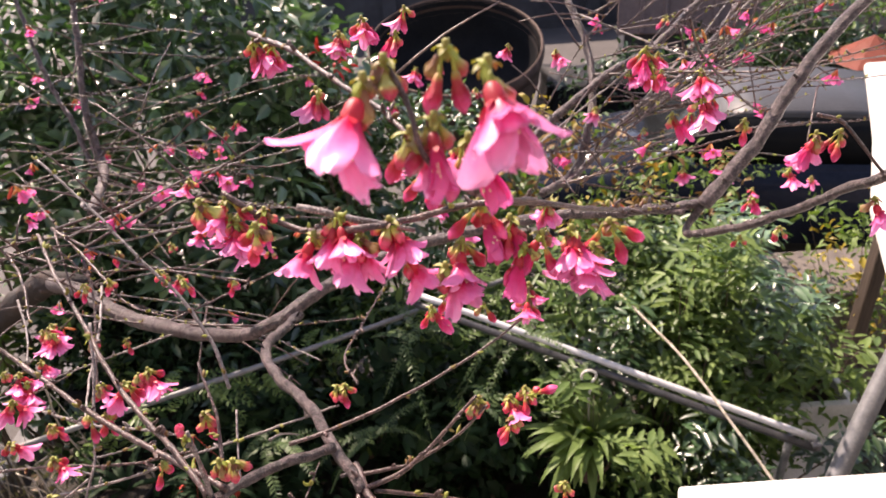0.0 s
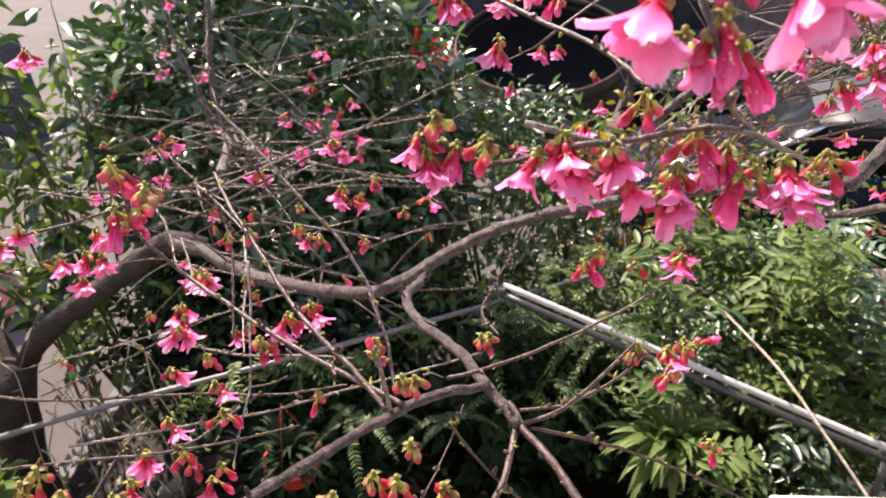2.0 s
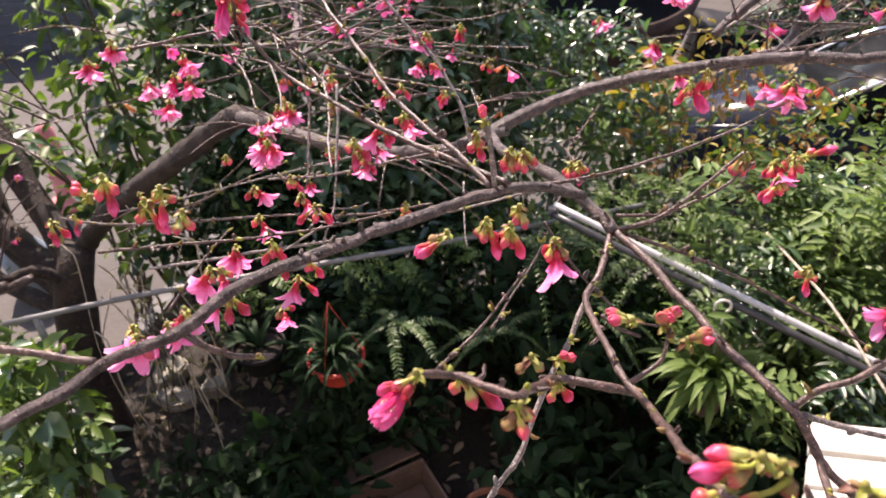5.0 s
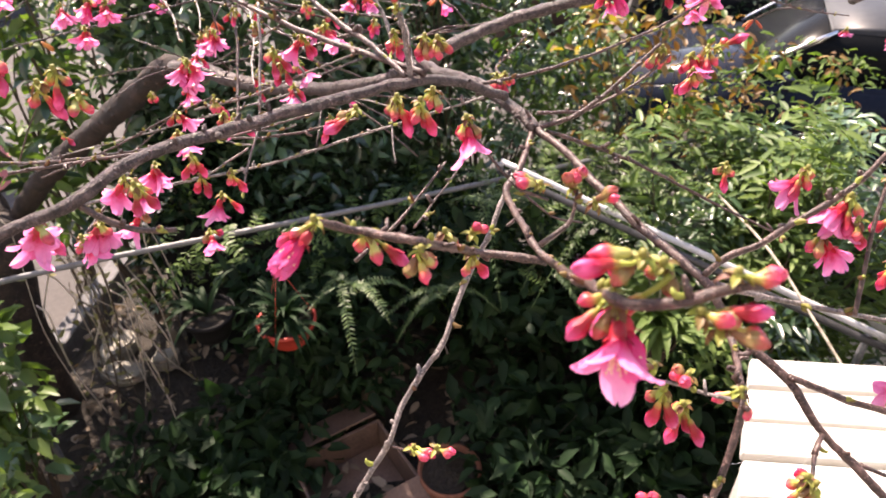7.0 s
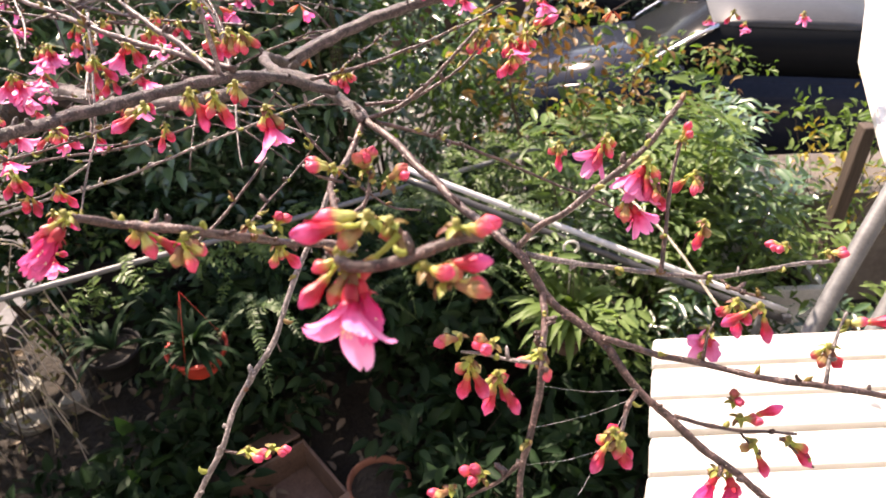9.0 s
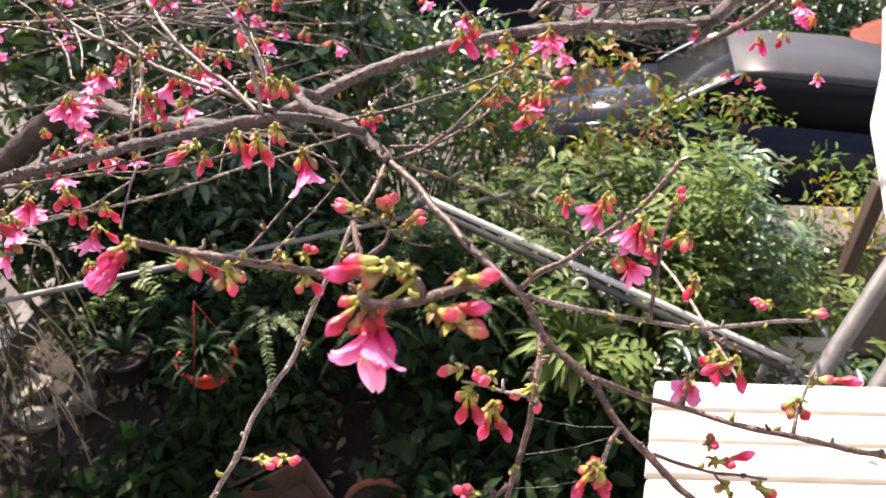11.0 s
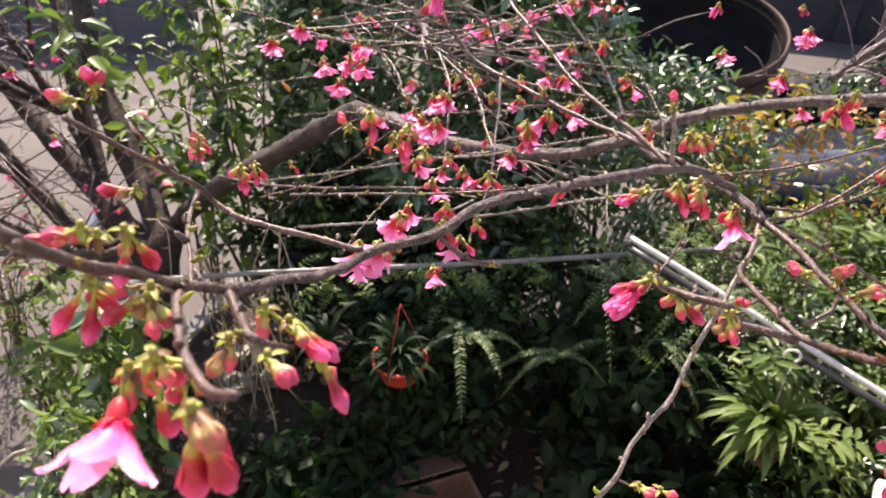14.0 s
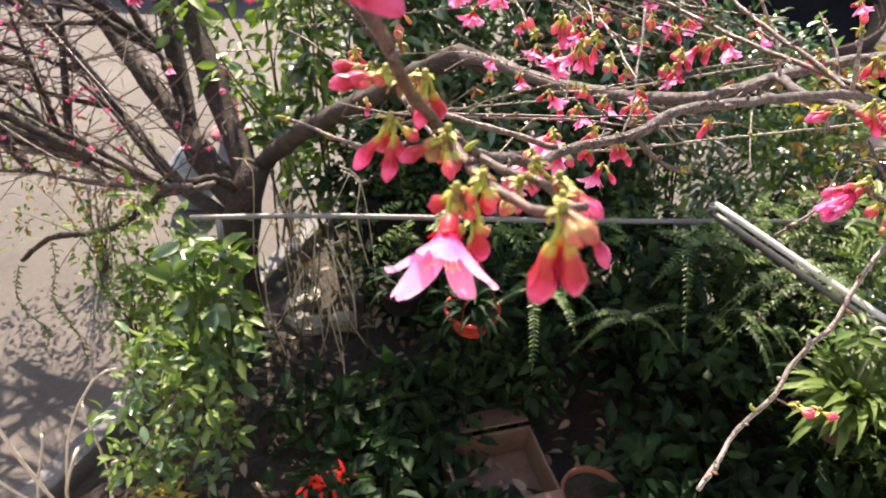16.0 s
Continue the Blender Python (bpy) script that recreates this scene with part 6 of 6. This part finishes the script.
def dry_vine(seed):
    """Thin pale stems that hang and cross beside the trunk, each with a few small withered leaves."""
    rng = random.Random(seed)
    nrng = np.random.default_rng(seed)
    t = thing("dry_vine", (-1.86, 2.0, GROUND), "tangle of pale dry vine stems beside the trunk", "vine")
    P, D = [], []
    for k in range(34):
        x, y = rng.uniform(-2.0, -1.55), rng.uniform(1.86, 2.16)
        z = rng.uniform(0.85, 1.38)
        e = Vector((x + rng.uniform(-0.14, 0.14), y + rng.uniform(-0.1, 0.1), max(GROUND + 0.08, z - rng.uniform(0.35, 1.0))))
        m = (Vector((x, y, z)) + e) / 2 + Vector((rng.uniform(-0.07, 0.07), rng.uniform(-0.07, 0.07), 0))
        pts = [Vector((x + rng.uniform(-0.1, 0.1), y, z + 0.04)), Vector((x, y, z)), m, e]
        part("stem", rod("stem", pts, rng.uniform(0.0016, 0.0036), STEM_PALE if k % 3 else STEM, 6, 0.04), t, at=(0, 0, 0))
        for q in spline(pts, 0.05)[0]:
            if rng.random() < 0.35:
                P.append(np.array(q))
                D.append(nrng.normal(size=3))
    L = nrng.uniform(0.02, 0.05, len(P))
    tagged(part("foliage", leaf_cloud("foliage", P, D, nrng.normal(size=(len(P), 3)) + np.array([0, 0, 1.0]), L, L * 0.5, LITTER_GREEN), t, at=(0, 0, 0)), kind="stuff")


LITTER_GREEN = thin("withered_leaf", (0.10, 0.10, 0.04), (0.34, 0.33, 0.16), 9, (1.0, 1.0, 0.5), 0.3, 0.6)
dry_vine(14)


def dry_stems():
    rng = random.Random(19)
    t = thing("dry_plant", (-2.15, 0.85, GROUND), "bundle of pale dry stalks by the kerb", "dry plant")
    for k in range(11):
        x, y = -2.15 + rng.uniform(-0.12, 0.12), 0.85 + rng.uniform(-0.15, 0.15)
        e = (x + rng.uniform(-0.55, 0.35), y + rng.uniform(-0.3, 0.4), GROUND + rng.uniform(0.3, 0.75))
        m = ((x + e[0]) / 2 + rng.uniform(-0.06, 0.06), (y + e[1]) / 2 + rng.uniform(-0.06, 0.06), e[2] * 0.75)
        part("stalk", rod("stalk", [(x, y, GROUND), m, e, (e[0] + rng.uniform(-0.12, 0.12), e[1] + 0.08, e[2] - rng.uniform(0, 0.12))], rng.uniform(0.004, 0.008), STEM_PALE, 7, 0.04), t, at=(0, 0, 0))


dry_stems()
shrub("trunk_shrub", (-2.08, 1.48, GROUND), (-2.05, 1.45, 0.92), (0.19, 0.22, 0.62), 66, 9, 0.066, 0.46, [LEAF_LIGHT, LEAF_MID, LEAF_MID], 61, "leafy green shrub at the trunk's foot", stems=8, spread=0.08, hollow=0.2)
shrub("trunk_shrub", (-1.62, 2.5, GROUND), (-1.62, 2.52, 0.85), (0.34, 0.26, 0.60), 70, 9, 0.055, 0.45, [LEAF_MID, LEAF_DARK], 62, "sparse green shrub behind the trunk", stems=9, spread=0.09, hollow=0.2)
shrub("lane_shrub", (-3.3, 2.15, GROUND), (-3.3, 2.15, 0.85), (0.55, 0.40, 0.60), 90, 9, 0.045, 0.45, [LEAF_MID, LEAF_LIGHT, LEAF_RUST], 63, "thin shrub with small leaves at the lane's edge", stems=12, spread=0.10, hollow=0.2)
shrub("small_leaf_shrub", (-1.78, 0.95, GROUND), (-1.74, 1.02, 0.85), (0.20, 0.24, 0.46), 70, 10, 0.058, 0.48, [LEAF_LIGHT, LEAF_GLOSSY, LEAF_LIGHT], 38, "sunlit small-leaved shrub by the kerb", stems=9, spread=0.07, hollow=0.35)
shrub("broad_leaf_shrub", (-1.80, 1.36, GROUND), (-1.80, 1.36, 1.0), (0.13, 0.14, 0.52), 42, 7, 0.10, 0.55, [LEAF_LIGHT, LEAF_MID, LEAF_GLOSSY], 39, "broad-leaved green plant beside the trunk", stems=6, spread=0.08, hollow=0.15)
shrub("red_leaf_shrub", (-0.42, 3.1, GROUND), (-0.44, 3.05, 2.2), (0.15, 0.10, 0.10), 7, 7, 0.065, 0.4, [RED_FLOWER, LEAF_MID], 52, "shrub with scarlet leaves at its tips", stems=4, spread=0.08, stem_r=0.006)
shrub("red_flower_plant", (-1.2, 1.18, GROUND), (-1.2, 1.18, 0.60), (0.09, 0.09, 0.03), 5, 6, 0.045, 0.5, [RED_FLOWER], 53, "small plant with scarlet flowers", "plant", stems=3, spread=0.03, stem_r=0.003)
shrub("yellow_leaf_plant", (-1.6, 0.75, GROUND), (-1.6, 0.78, 0.62), (0.16, 0.16, 0.14), 9, 6, 0.055, 0.5, [LEAF_YELLOW], 54, "plant with yellowing leaves", "plant", stems=4, spread=0.05, stem_r=0.003)


# ---- thin bare twigs of the tree's crown, and the blossom on them ----
def far_blossom(spots, seed):
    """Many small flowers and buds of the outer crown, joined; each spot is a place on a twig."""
    rng = random.Random(seed)
    fv, ff, bv, bf = [], [], [], []
    for p in spots:
        for _ in range(rng.choice((1, 2, 2, 3, 4))):
            d = Vector((rng.uniform(-0.7, 0.7), rng.uniform(-0.7, 0.7), rng.uniform(-1.1, -0.2))).normalized()
            o = p + d * 0.003
            x = d.orthogonal().normalized()
            y = d.cross(x)
            sweep([o, o + d * 0.006, o + d * 0.011, o + d * 0.017, o + d * 0.021], [0.0008, 0.0022, 0.0026, 0.0026, 0.0006], 5, bv, bf)
            if rng.random() < 0.55:
                spread = rng.uniform(0.35, 1.0)
                for k in range(6):
                    a = k * 1.05 + rng.uniform(-0.2, 0.2)
                    e, g = x * math.cos(a) + y * math.sin(a), y * math.cos(a) - x * math.sin(a)
                    long, base = rng.uniform(0.014, 0.019), len(fv)
                    c = o + d * 0.010
                    for u, w in ((0.0, 0.001), (0.45, 0.0042), (0.8, 0.0046), (1.0, 0.0018)):
                        m = c + (d * (1 - 0.3 * spread * u) + e * spread * u).normalized() * long * u + e * 0.002
                        fv += [tuple(m - g * w), tuple(m + g * w)]
                    for i in range(3):
                        q = base + 2 * i
                        ff.append((q, q + 1, q + 3, q + 2))
    for name, v, f, mat, label in (("blossom", fv, ff, PETAL_FAR, "pink blossom on the thin twigs"), ("bud_spray", bv, bf, BUD_FAR, "red and green buds on the thin twigs")):
        c = Vector(spots[0])
        tagged(part(name, mesh(name, [Vector(q) - c for q in v], f, mat), tree, label, at=c), label, kind="stuff")


def grow(rng, o, d, long, bend):
    return [o, o + d * long * 0.35 + bend * 0.5, o + d * long * 0.7 + bend, o + d * long + bend * 0.75]


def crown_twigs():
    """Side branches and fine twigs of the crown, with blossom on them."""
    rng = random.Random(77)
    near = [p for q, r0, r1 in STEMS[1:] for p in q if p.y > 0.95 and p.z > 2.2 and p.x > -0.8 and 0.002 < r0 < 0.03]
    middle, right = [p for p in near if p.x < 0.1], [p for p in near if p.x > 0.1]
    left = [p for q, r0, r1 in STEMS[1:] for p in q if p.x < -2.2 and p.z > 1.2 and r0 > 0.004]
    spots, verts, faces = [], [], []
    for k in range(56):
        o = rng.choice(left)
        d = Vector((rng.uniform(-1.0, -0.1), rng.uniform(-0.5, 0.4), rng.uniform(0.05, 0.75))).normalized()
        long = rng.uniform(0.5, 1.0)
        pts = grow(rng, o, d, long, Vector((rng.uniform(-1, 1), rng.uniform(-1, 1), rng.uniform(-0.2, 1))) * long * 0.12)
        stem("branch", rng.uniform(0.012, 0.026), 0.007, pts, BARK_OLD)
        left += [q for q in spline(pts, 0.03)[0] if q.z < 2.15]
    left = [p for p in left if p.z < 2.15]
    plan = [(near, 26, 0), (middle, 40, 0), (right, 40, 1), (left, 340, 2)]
    total = 0
    for origins, count, way in plan:
        for k in range(count):
            o = rng.choice(origins)
            if way == 2:
                d = Vector((rng.uniform(-1, 0.7), rng.uniform(-0.7, 0.4), rng.uniform(-0.25, 0.7))).normalized()
                long = rng.uniform(0.25, 0.85)
            elif way == 1:
                d = Vector((rng.uniform(0.2, 1.1), rng.uniform(-0.3, 0.5), rng.uniform(0.0, 0.5))).normalized()
                long = rng.uniform(0.2, 0.55)
            else:
                d = Vector((rng.uniform(0.25, 1.2), rng.uniform(-0.6, 0.35), rng.uniform(-0.12, 0.38))).normalized() * rng.choice((1, 1, 1, -1))
                long = rng.uniform(0.22, 0.62)
            pts = grow(rng, o, d, long, Vector((rng.uniform(-1, 1), rng.uniform(-1, 1), rng.uniform(-0.4, 0.8))) * long * 0.16)
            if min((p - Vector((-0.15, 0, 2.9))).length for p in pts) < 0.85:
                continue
            total += 1
            if total < 230:
                stem("twig", rng.uniform(0.0022, 0.0042) if way == 2 else rng.uniform(0.0014, 0.0028), 0.0010, pts, rng.choice((BARK, BARK, BARK_SUNLIT, BARK_RED, BARK_RED)))
            else:
                q, _ = spline(pts, 0.03)
                sweep(q, [0.0048 - 0.0030 * i / len(q) for i in range(len(q))], 6, verts, faces)
            q, _ = spline(pts, 0.02)
            for _ in range(rng.choice((1, 2, 3))):
                p = rng.choice(q)
                side = Vector((rng.uniform(-1, 1), rng.uniform(-0.6, 0.6), rng.uniform(-0.3, 0.8))).normalized()
                s = rng.uniform(0.05, 0.2)
                tip = [p, p + side * s * 0.5 + Vector((0, 0, 0.008)), p + side * s]
                w, _ = spline(tip, 0.03)
                sweep(w, [0.0018 - 0.0008 * i / len(w) for i in range(len(w))], 5, verts, faces)
                if rng.random() < 0.2:
                    spots.append(tip[-1])
            for u in range(2, len(q)):
                if rng.random() < (0.010 if way == 2 else 0.022):
                    spots.append(q[u])
    c = Vector((-0.5, 1.5, 2.4))
    tagged(part("twig_spray", mesh("twig_spray", [v - c for v in verts], faces, BARK_RED), tree, "fine bare twigs", at=c), "fine bare twigs", kind="stuff")
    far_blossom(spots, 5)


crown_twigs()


def leaf_buds(seed):
    """Small pointed olive-brown buds in tufts along the thin twigs, joined."""
    rng = random.Random(seed)
    verts, faces, c = [], [], Vector((-0.3, 0.9, 2.5))
    for q, r0, r1 in STEMS:
        if r0 > 0.0032:
            continue
        run, gap = 0.0, rng.uniform(0.01, 0.04)
        for a, b in zip(q, q[1:]):
            run += (b - a).length
            if run < gap:
                continue
            run, gap = 0.0, rng.uniform(0.022, 0.070)
            out = Vector((rng.uniform(-1, 1), rng.uniform(-1, 1), rng.uniform(-0.2, 1.0))).normalized()
            way = (b - a).normalized()
            for _ in range(rng.choice((1, 1, 2, 2, 3))):
                d = (out + way * rng.uniform(0.2, 0.9) + Vector((rng.uniform(-0.5, 0.5), rng.uniform(-0.5, 0.5), rng.uniform(-0.5, 0.5)))).normalized()
                long, r, o = rng.uniform(0.0045, 0.0100), rng.uniform(0.0011, 0.0020), b - c
                bow = d.orthogonal() * long * rng.uniform(-0.15, 0.15)
                sweep([o, o + d * long * 0.25, o + d * long * 0.5 + bow, o + d * long * 0.8 + bow, o + d * long], [r * 0.45, r * 0.85, r, r * 0.65, r * 0.12], 8, verts, faces)
    tagged(part("leaf_bud", mesh("leaf_bud", verts, faces, SCALE), tree, "small olive-brown buds", at=c), "small olive-brown buds", kind="stuff")


leaf_buds(19)


# ---- cars and buildings beyond ----
def car(base, yaw, paint, label, height=1.48, k=1.0):
    """A saloon: lower body, cabin with glass, wheels, lamps; it faces its own -x."""
    t = thing("parked_car", base, label, "car")
    R = Matrix.Rotation(radians(yaw), 3, "Z") * k

    def hull(name, rows, mat, sharp=0.03):
        bm = bmesh.new()
        rings = []
        for x, w, z0, z1 in rows:
            rings.append([bm.verts.new(p) for p in ((x, -w, z0), (x, -w * 1.02, (z0 + z1) / 2), (x, -w * 0.94, z1), (x, w * 0.94, z1), (x, w * 1.02, (z0 + z1) / 2), (x, w, z0))])
        for a, b in zip(rings, rings[1:]):
            for k in range(6):
                bm.faces.new((a[k], a[(k + 1) % 6], b[(k + 1) % 6], b[k]))
        bm.faces.new(rings[0][::-1])
        bm.faces.new(rings[-1])
        bmesh.ops.recalc_face_normals(bm, faces=bm.faces[:])
        bmesh.ops.bevel(bm, geom=bm.edges[:], offset=sharp, segments=3, affect="EDGES", clamp_overlap=True)
        return from_bm(name, bm, mat, True)

    part("body", hull("body", [(-2.15, 0.66, 0.30, 0.62), (-2.05, 0.80, 0.24, 0.72), (-1.1, 0.85, 0.22, 0.90), (0.2, 0.86, 0.22, 0.94), (1.7, 0.85, 0.22, 0.97), (2.1, 0.76, 0.28, 0.90)], paint), t, at=base, turn=R)
    part("window_band", hull("window_band", [(-1.05, 0.76, 0.90, 0.93), (-0.42, 0.70, 0.90, height - 0.08), (1.05, 0.69, 0.92, height - 0.07), (1.75, 0.72, 0.92, 0.99)], CAR_GLASS), t, "black side windows", at=base, turn=R)
    part("roof", hull("roof", [(-0.46, 0.61, height - 0.10, height - 0.06), (-0.1, 0.64, height - 0.10, height - 0.01), (0.6, 0.64, height - 0.10, height), (1.12, 0.58, height - 0.11, height - 0.06)], CAR_ROOF_SKY, 0.02), t, at=base, turn=R)
    for s in (-1, 1):
        part("windscreen_pillar", rod("windscreen_pillar", [(-1.08, 0.75 * s, 0.93), (-0.75, 0.73 * s, 1.17), (-0.42, 0.66 * s, height - 0.07)], 0.018, CHROME, 10), t, at=base, turn=R)
        part("door_mirror", box("door_mirror", (0.10, 0.18, 0.12), paint, 0.03), t, at=Vector(base) + R @ Vector((-0.72, 0.95 * s, 1.0)), turn=R)
        part("headlight", box("headlight", (0.12, 0.28, 0.12), CHROME, 0.03), t, at=Vector(base) + R @ Vector((-2.04, 0.55 * s, 0.62)), turn=R)
        for x in (-1.35, 1.35):
            v, f = lathe([(0.20, -0.1), (0.30, -0.1), (0.32, -0.06), (0.32, 0.06), (0.30, 0.1), (0.20, 0.1), (0.20, -0.1)], 28)
            w = part("wheel", mesh("wheel", v, f, RUBBER), t, at=Vector(base) + R @ Vector((x, 0.78 * s, 0.32)), turn=R @ Matrix.Rotation(radians(90), 3, "X"))
            v, f = lathe([(0.001, -0.085), (0.12, -0.08), (0.20, -0.07), (0.20, 0.07), (0.12, 0.08), (0.001, 0.085)], 20)
            rim = new("rim", mesh("rim", v, f, CHROME))
            rim.parent = w
    return t


car((2.42, 4.93, GROUND), -14, CAR_PAINT, "small dark blue parked car with black windows, roof coloured grey for the reflected sky", 1.42, 0.78)


def vat(base, r, h, lean):
    """A wide round tub, black inside, with a thick rolled rim, leaning a little."""
    t = thing("round_vat", base, "large round brown glazed vat, black inside, leaning", "vat")
    R = Matrix.Rotation(radians(lean), 3, "X")
    v, f = lathe([(0.01, 0.0), (r * 0.78, 0.0), (r * 0.90, h * 0.2), (r * 0.99, h * 0.55), (r * 1.0, h * 0.75), (r * 0.96, h * 0.9)], 48)
    part("body", mesh("body", v, f, BROWN_GLAZE), t, at=base, turn=R)
    v, f = lathe([(r * 0.96, h * 0.80), (r * 1.02, h * 0.81), (r * 1.035, h * 0.90), (r * 1.02, h * 0.975), (r * 1.00, h * 0.99), (r * 0.985, h * 0.95)], 48)
    part("rim", mesh("rim", v, f, BROWN_GLAZE), t, at=base, turn=R)
    # Inner wall is plain black, the outside brown.
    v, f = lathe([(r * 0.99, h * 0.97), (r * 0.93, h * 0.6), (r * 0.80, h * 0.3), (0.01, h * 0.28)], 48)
    part("inner_wall", mesh("inner_wall", v, f, BLACK_SHEET), t, "black inside of the vat", at=base, turn=R)


vat((0.25, 7.25, GROUND + 0.2), 0.85, 0.90, 18)


def dark_filler():
    """A low black mass added to fill the dark gap; its top sags between its corners."""
    base = (1.85, 7.05, GROUND)
    t = thing("dark_filler", base, "low black mass added to fill the dark gap between vat and car", "tarpaulin")
    bm = bmesh.new()
    bmesh.ops.create_cube(bm, size=1.0)
    bmesh.ops.scale(bm, vec=(1.35, 0.8, 0.6), verts=bm.verts)
    bmesh.ops.subdivide_edges(bm, edges=bm.edges[:], cuts=9, use_grid_fill=True)
    for v in bm.verts:
        flare = 1 + 0.16 * max(0.0, 0.3 - v.co.z) ** 1.5
        v.co = Vector((v.co.x * flare, v.co.y * flare, v.co.z)) + Vector((noise.noise(v.co * 4), noise.noise(v.co * 4 + Vector((9, 0, 0))), noise.noise(v.co * 3 + Vector((0, 7, 0))))) * 0.06
        v.co.z = max(v.co.z + 0.3, 0.0)
    part("sheet", from_bm("sheet", bm, BLACK_SHEET, True), t, at=base)


dark_filler()


def hoarding():
    """A stand-in for a dark shutter: slats on posts along the lane, kept low to shorten its shadow."""
    base = (-7.40, 6.68, GROUND)
    t = thing("shutter_stand_in", base, "low dark blue-grey slatted stand-in for a shutter along the lane", "screen", kind="structure")
    R = Matrix.Rotation(radians(22), 3, "Z")
    for k in range(10):
        part("slat", box("slat", (4.2, 0.03, 0.112), WALL_BLUE, 0.008), t, at=Vector(base) + R @ Vector((-0.1, 0.12, 0.06 + 0.115 * k)), turn=R)
    for k in range(4):
        part("post", box("post", (0.07, 0.06, 1.2), WALL_BLUE, 0.006), t, at=Vector(base) + R @ Vector((-2.1 + 1.36 * k, 0.168, 0.6)), turn=R)


hoarding()


def far_wall():
    # Stands in for a dark facade, cut low to shorten its shadow.
    base = (4.2, 11.6, GROUND)
    t = thing("facade_stand_in", base, "long low dark wall standing in for a facade beyond the yard", "wall", kind="structure")
    part("wall", box("wall", (16.0, 0.3, 1.15), WALL_DARK, 0.01), t, at=(4.2, 11.6, GROUND + 0.575))
    for k in range(10):
        part("coping", box("coping", (1.58, 0.38, 0.07), KERB, 0.012), t, at=(-2.99 + 1.6 * k, 11.6, GROUND + 1.187))
    for k in range(9):
        part("buttress", box("buttress", (0.22, 0.09, 1.1), WALL_DARK, 0.01), t, at=(-2.2 + 1.6 * k, 11.41, GROUND + 0.55))


def shed():
    """A low lean-to; its steep front is ribbed brown sheet, turned away from the sun."""
    base = (3.6, 8.4, GROUND)
    t = thing("low_shed", base, "low shed with a steep front of ribbed brown sheets", "shed", kind="structure")
    yaw = Matrix.Rotation(radians(-12), 3, "Z")
    part("wall", box("wall", (3.3, 1.3, 0.55), WALL_DARK, 0.01), t, at=Vector(base) + yaw @ Vector((0.4, 0.75, 0.275)), turn=yaw)
    turn = yaw @ Matrix.Rotation(radians(62), 3, "X")
    for k in range(13):
        m = Vector(base) + yaw @ Vector((-1.2 + 0.285 * k, 0.36, 1.26))
        part("roof_sheet", box("roof_sheet", (0.28, 1.6, 0.03), ROOF_BROWN, 0.012), t, at=m, turn=turn)
        part("rib", box("rib", (0.05, 1.6, 0.035), ROOF_BROWN, 0.012), t, at=m + turn @ Vector((0.14, 0, 0.03)), turn=turn)


far_wall()
shed()
t = thing("market_awning", (4.0, 6.3, GROUND), "orange-red cloth awning on a thin post", "awning")
part("post", rod("post", [(4.0, 6.3, GROUND), (4.0, 6.3, 0.7), (4.0, 6.3, 1.05)], 0.02, METAL_DULL), t, at=(0, 0, 0))
bm = bmesh.new()
top = bm.verts.new((0, 0, 0.22))
ring = [bm.verts.new((0.36 * math.cos(a), 0.36 * math.sin(a), 0.02 * math.sin(3 * a))) for a in [k * math.pi / 4 for k in range(8)]]
for k in range(8):
    bm.faces.new((top, ring[k], ring[(k + 1) % 8]))
bmesh.ops.solidify(bm, geom=bm.faces[:], thickness=0.012)
part("cloth", from_bm("cloth", bm, AWNING), t, at=(4.0, 6.3, 1.05))
shrub("hedge", (3.1, 6.75, GROUND), (3.1, 6.75, 0.72), (2.0, 0.35, 0.52), 330, 15, 0.085, 0.46, [LEAF_DARK, LEAF_SHADE_TINT, LEAF_DARK], 73, "dark clipped hedge behind the parked car", "hedge", stems=10, spread=0.14, stem_r=0.01, hollow=0.3)
shrub("yard_shrub", (4.3, 7.4, GROUND), (4.3, 7.4, 0.9), (0.8, 0.6, 0.7), 120, 14, 0.08, 0.45, [LEAF_MID, LEAF_DARK], 71, "rounded green shrub across the yard", stems=8, spread=0.12, stem_r=0.01)
shrub("yard_shrub", (3.55, 7.0, GROUND), (3.55, 7.0, 0.95), (0.48, 0.4, 0.62), 110, 14, 0.08, 0.45, [LEAF_DARK, LEAF_MID], 72, "rounded dark shrub across the yard", stems=8, spread=0.12, stem_r=0.01)
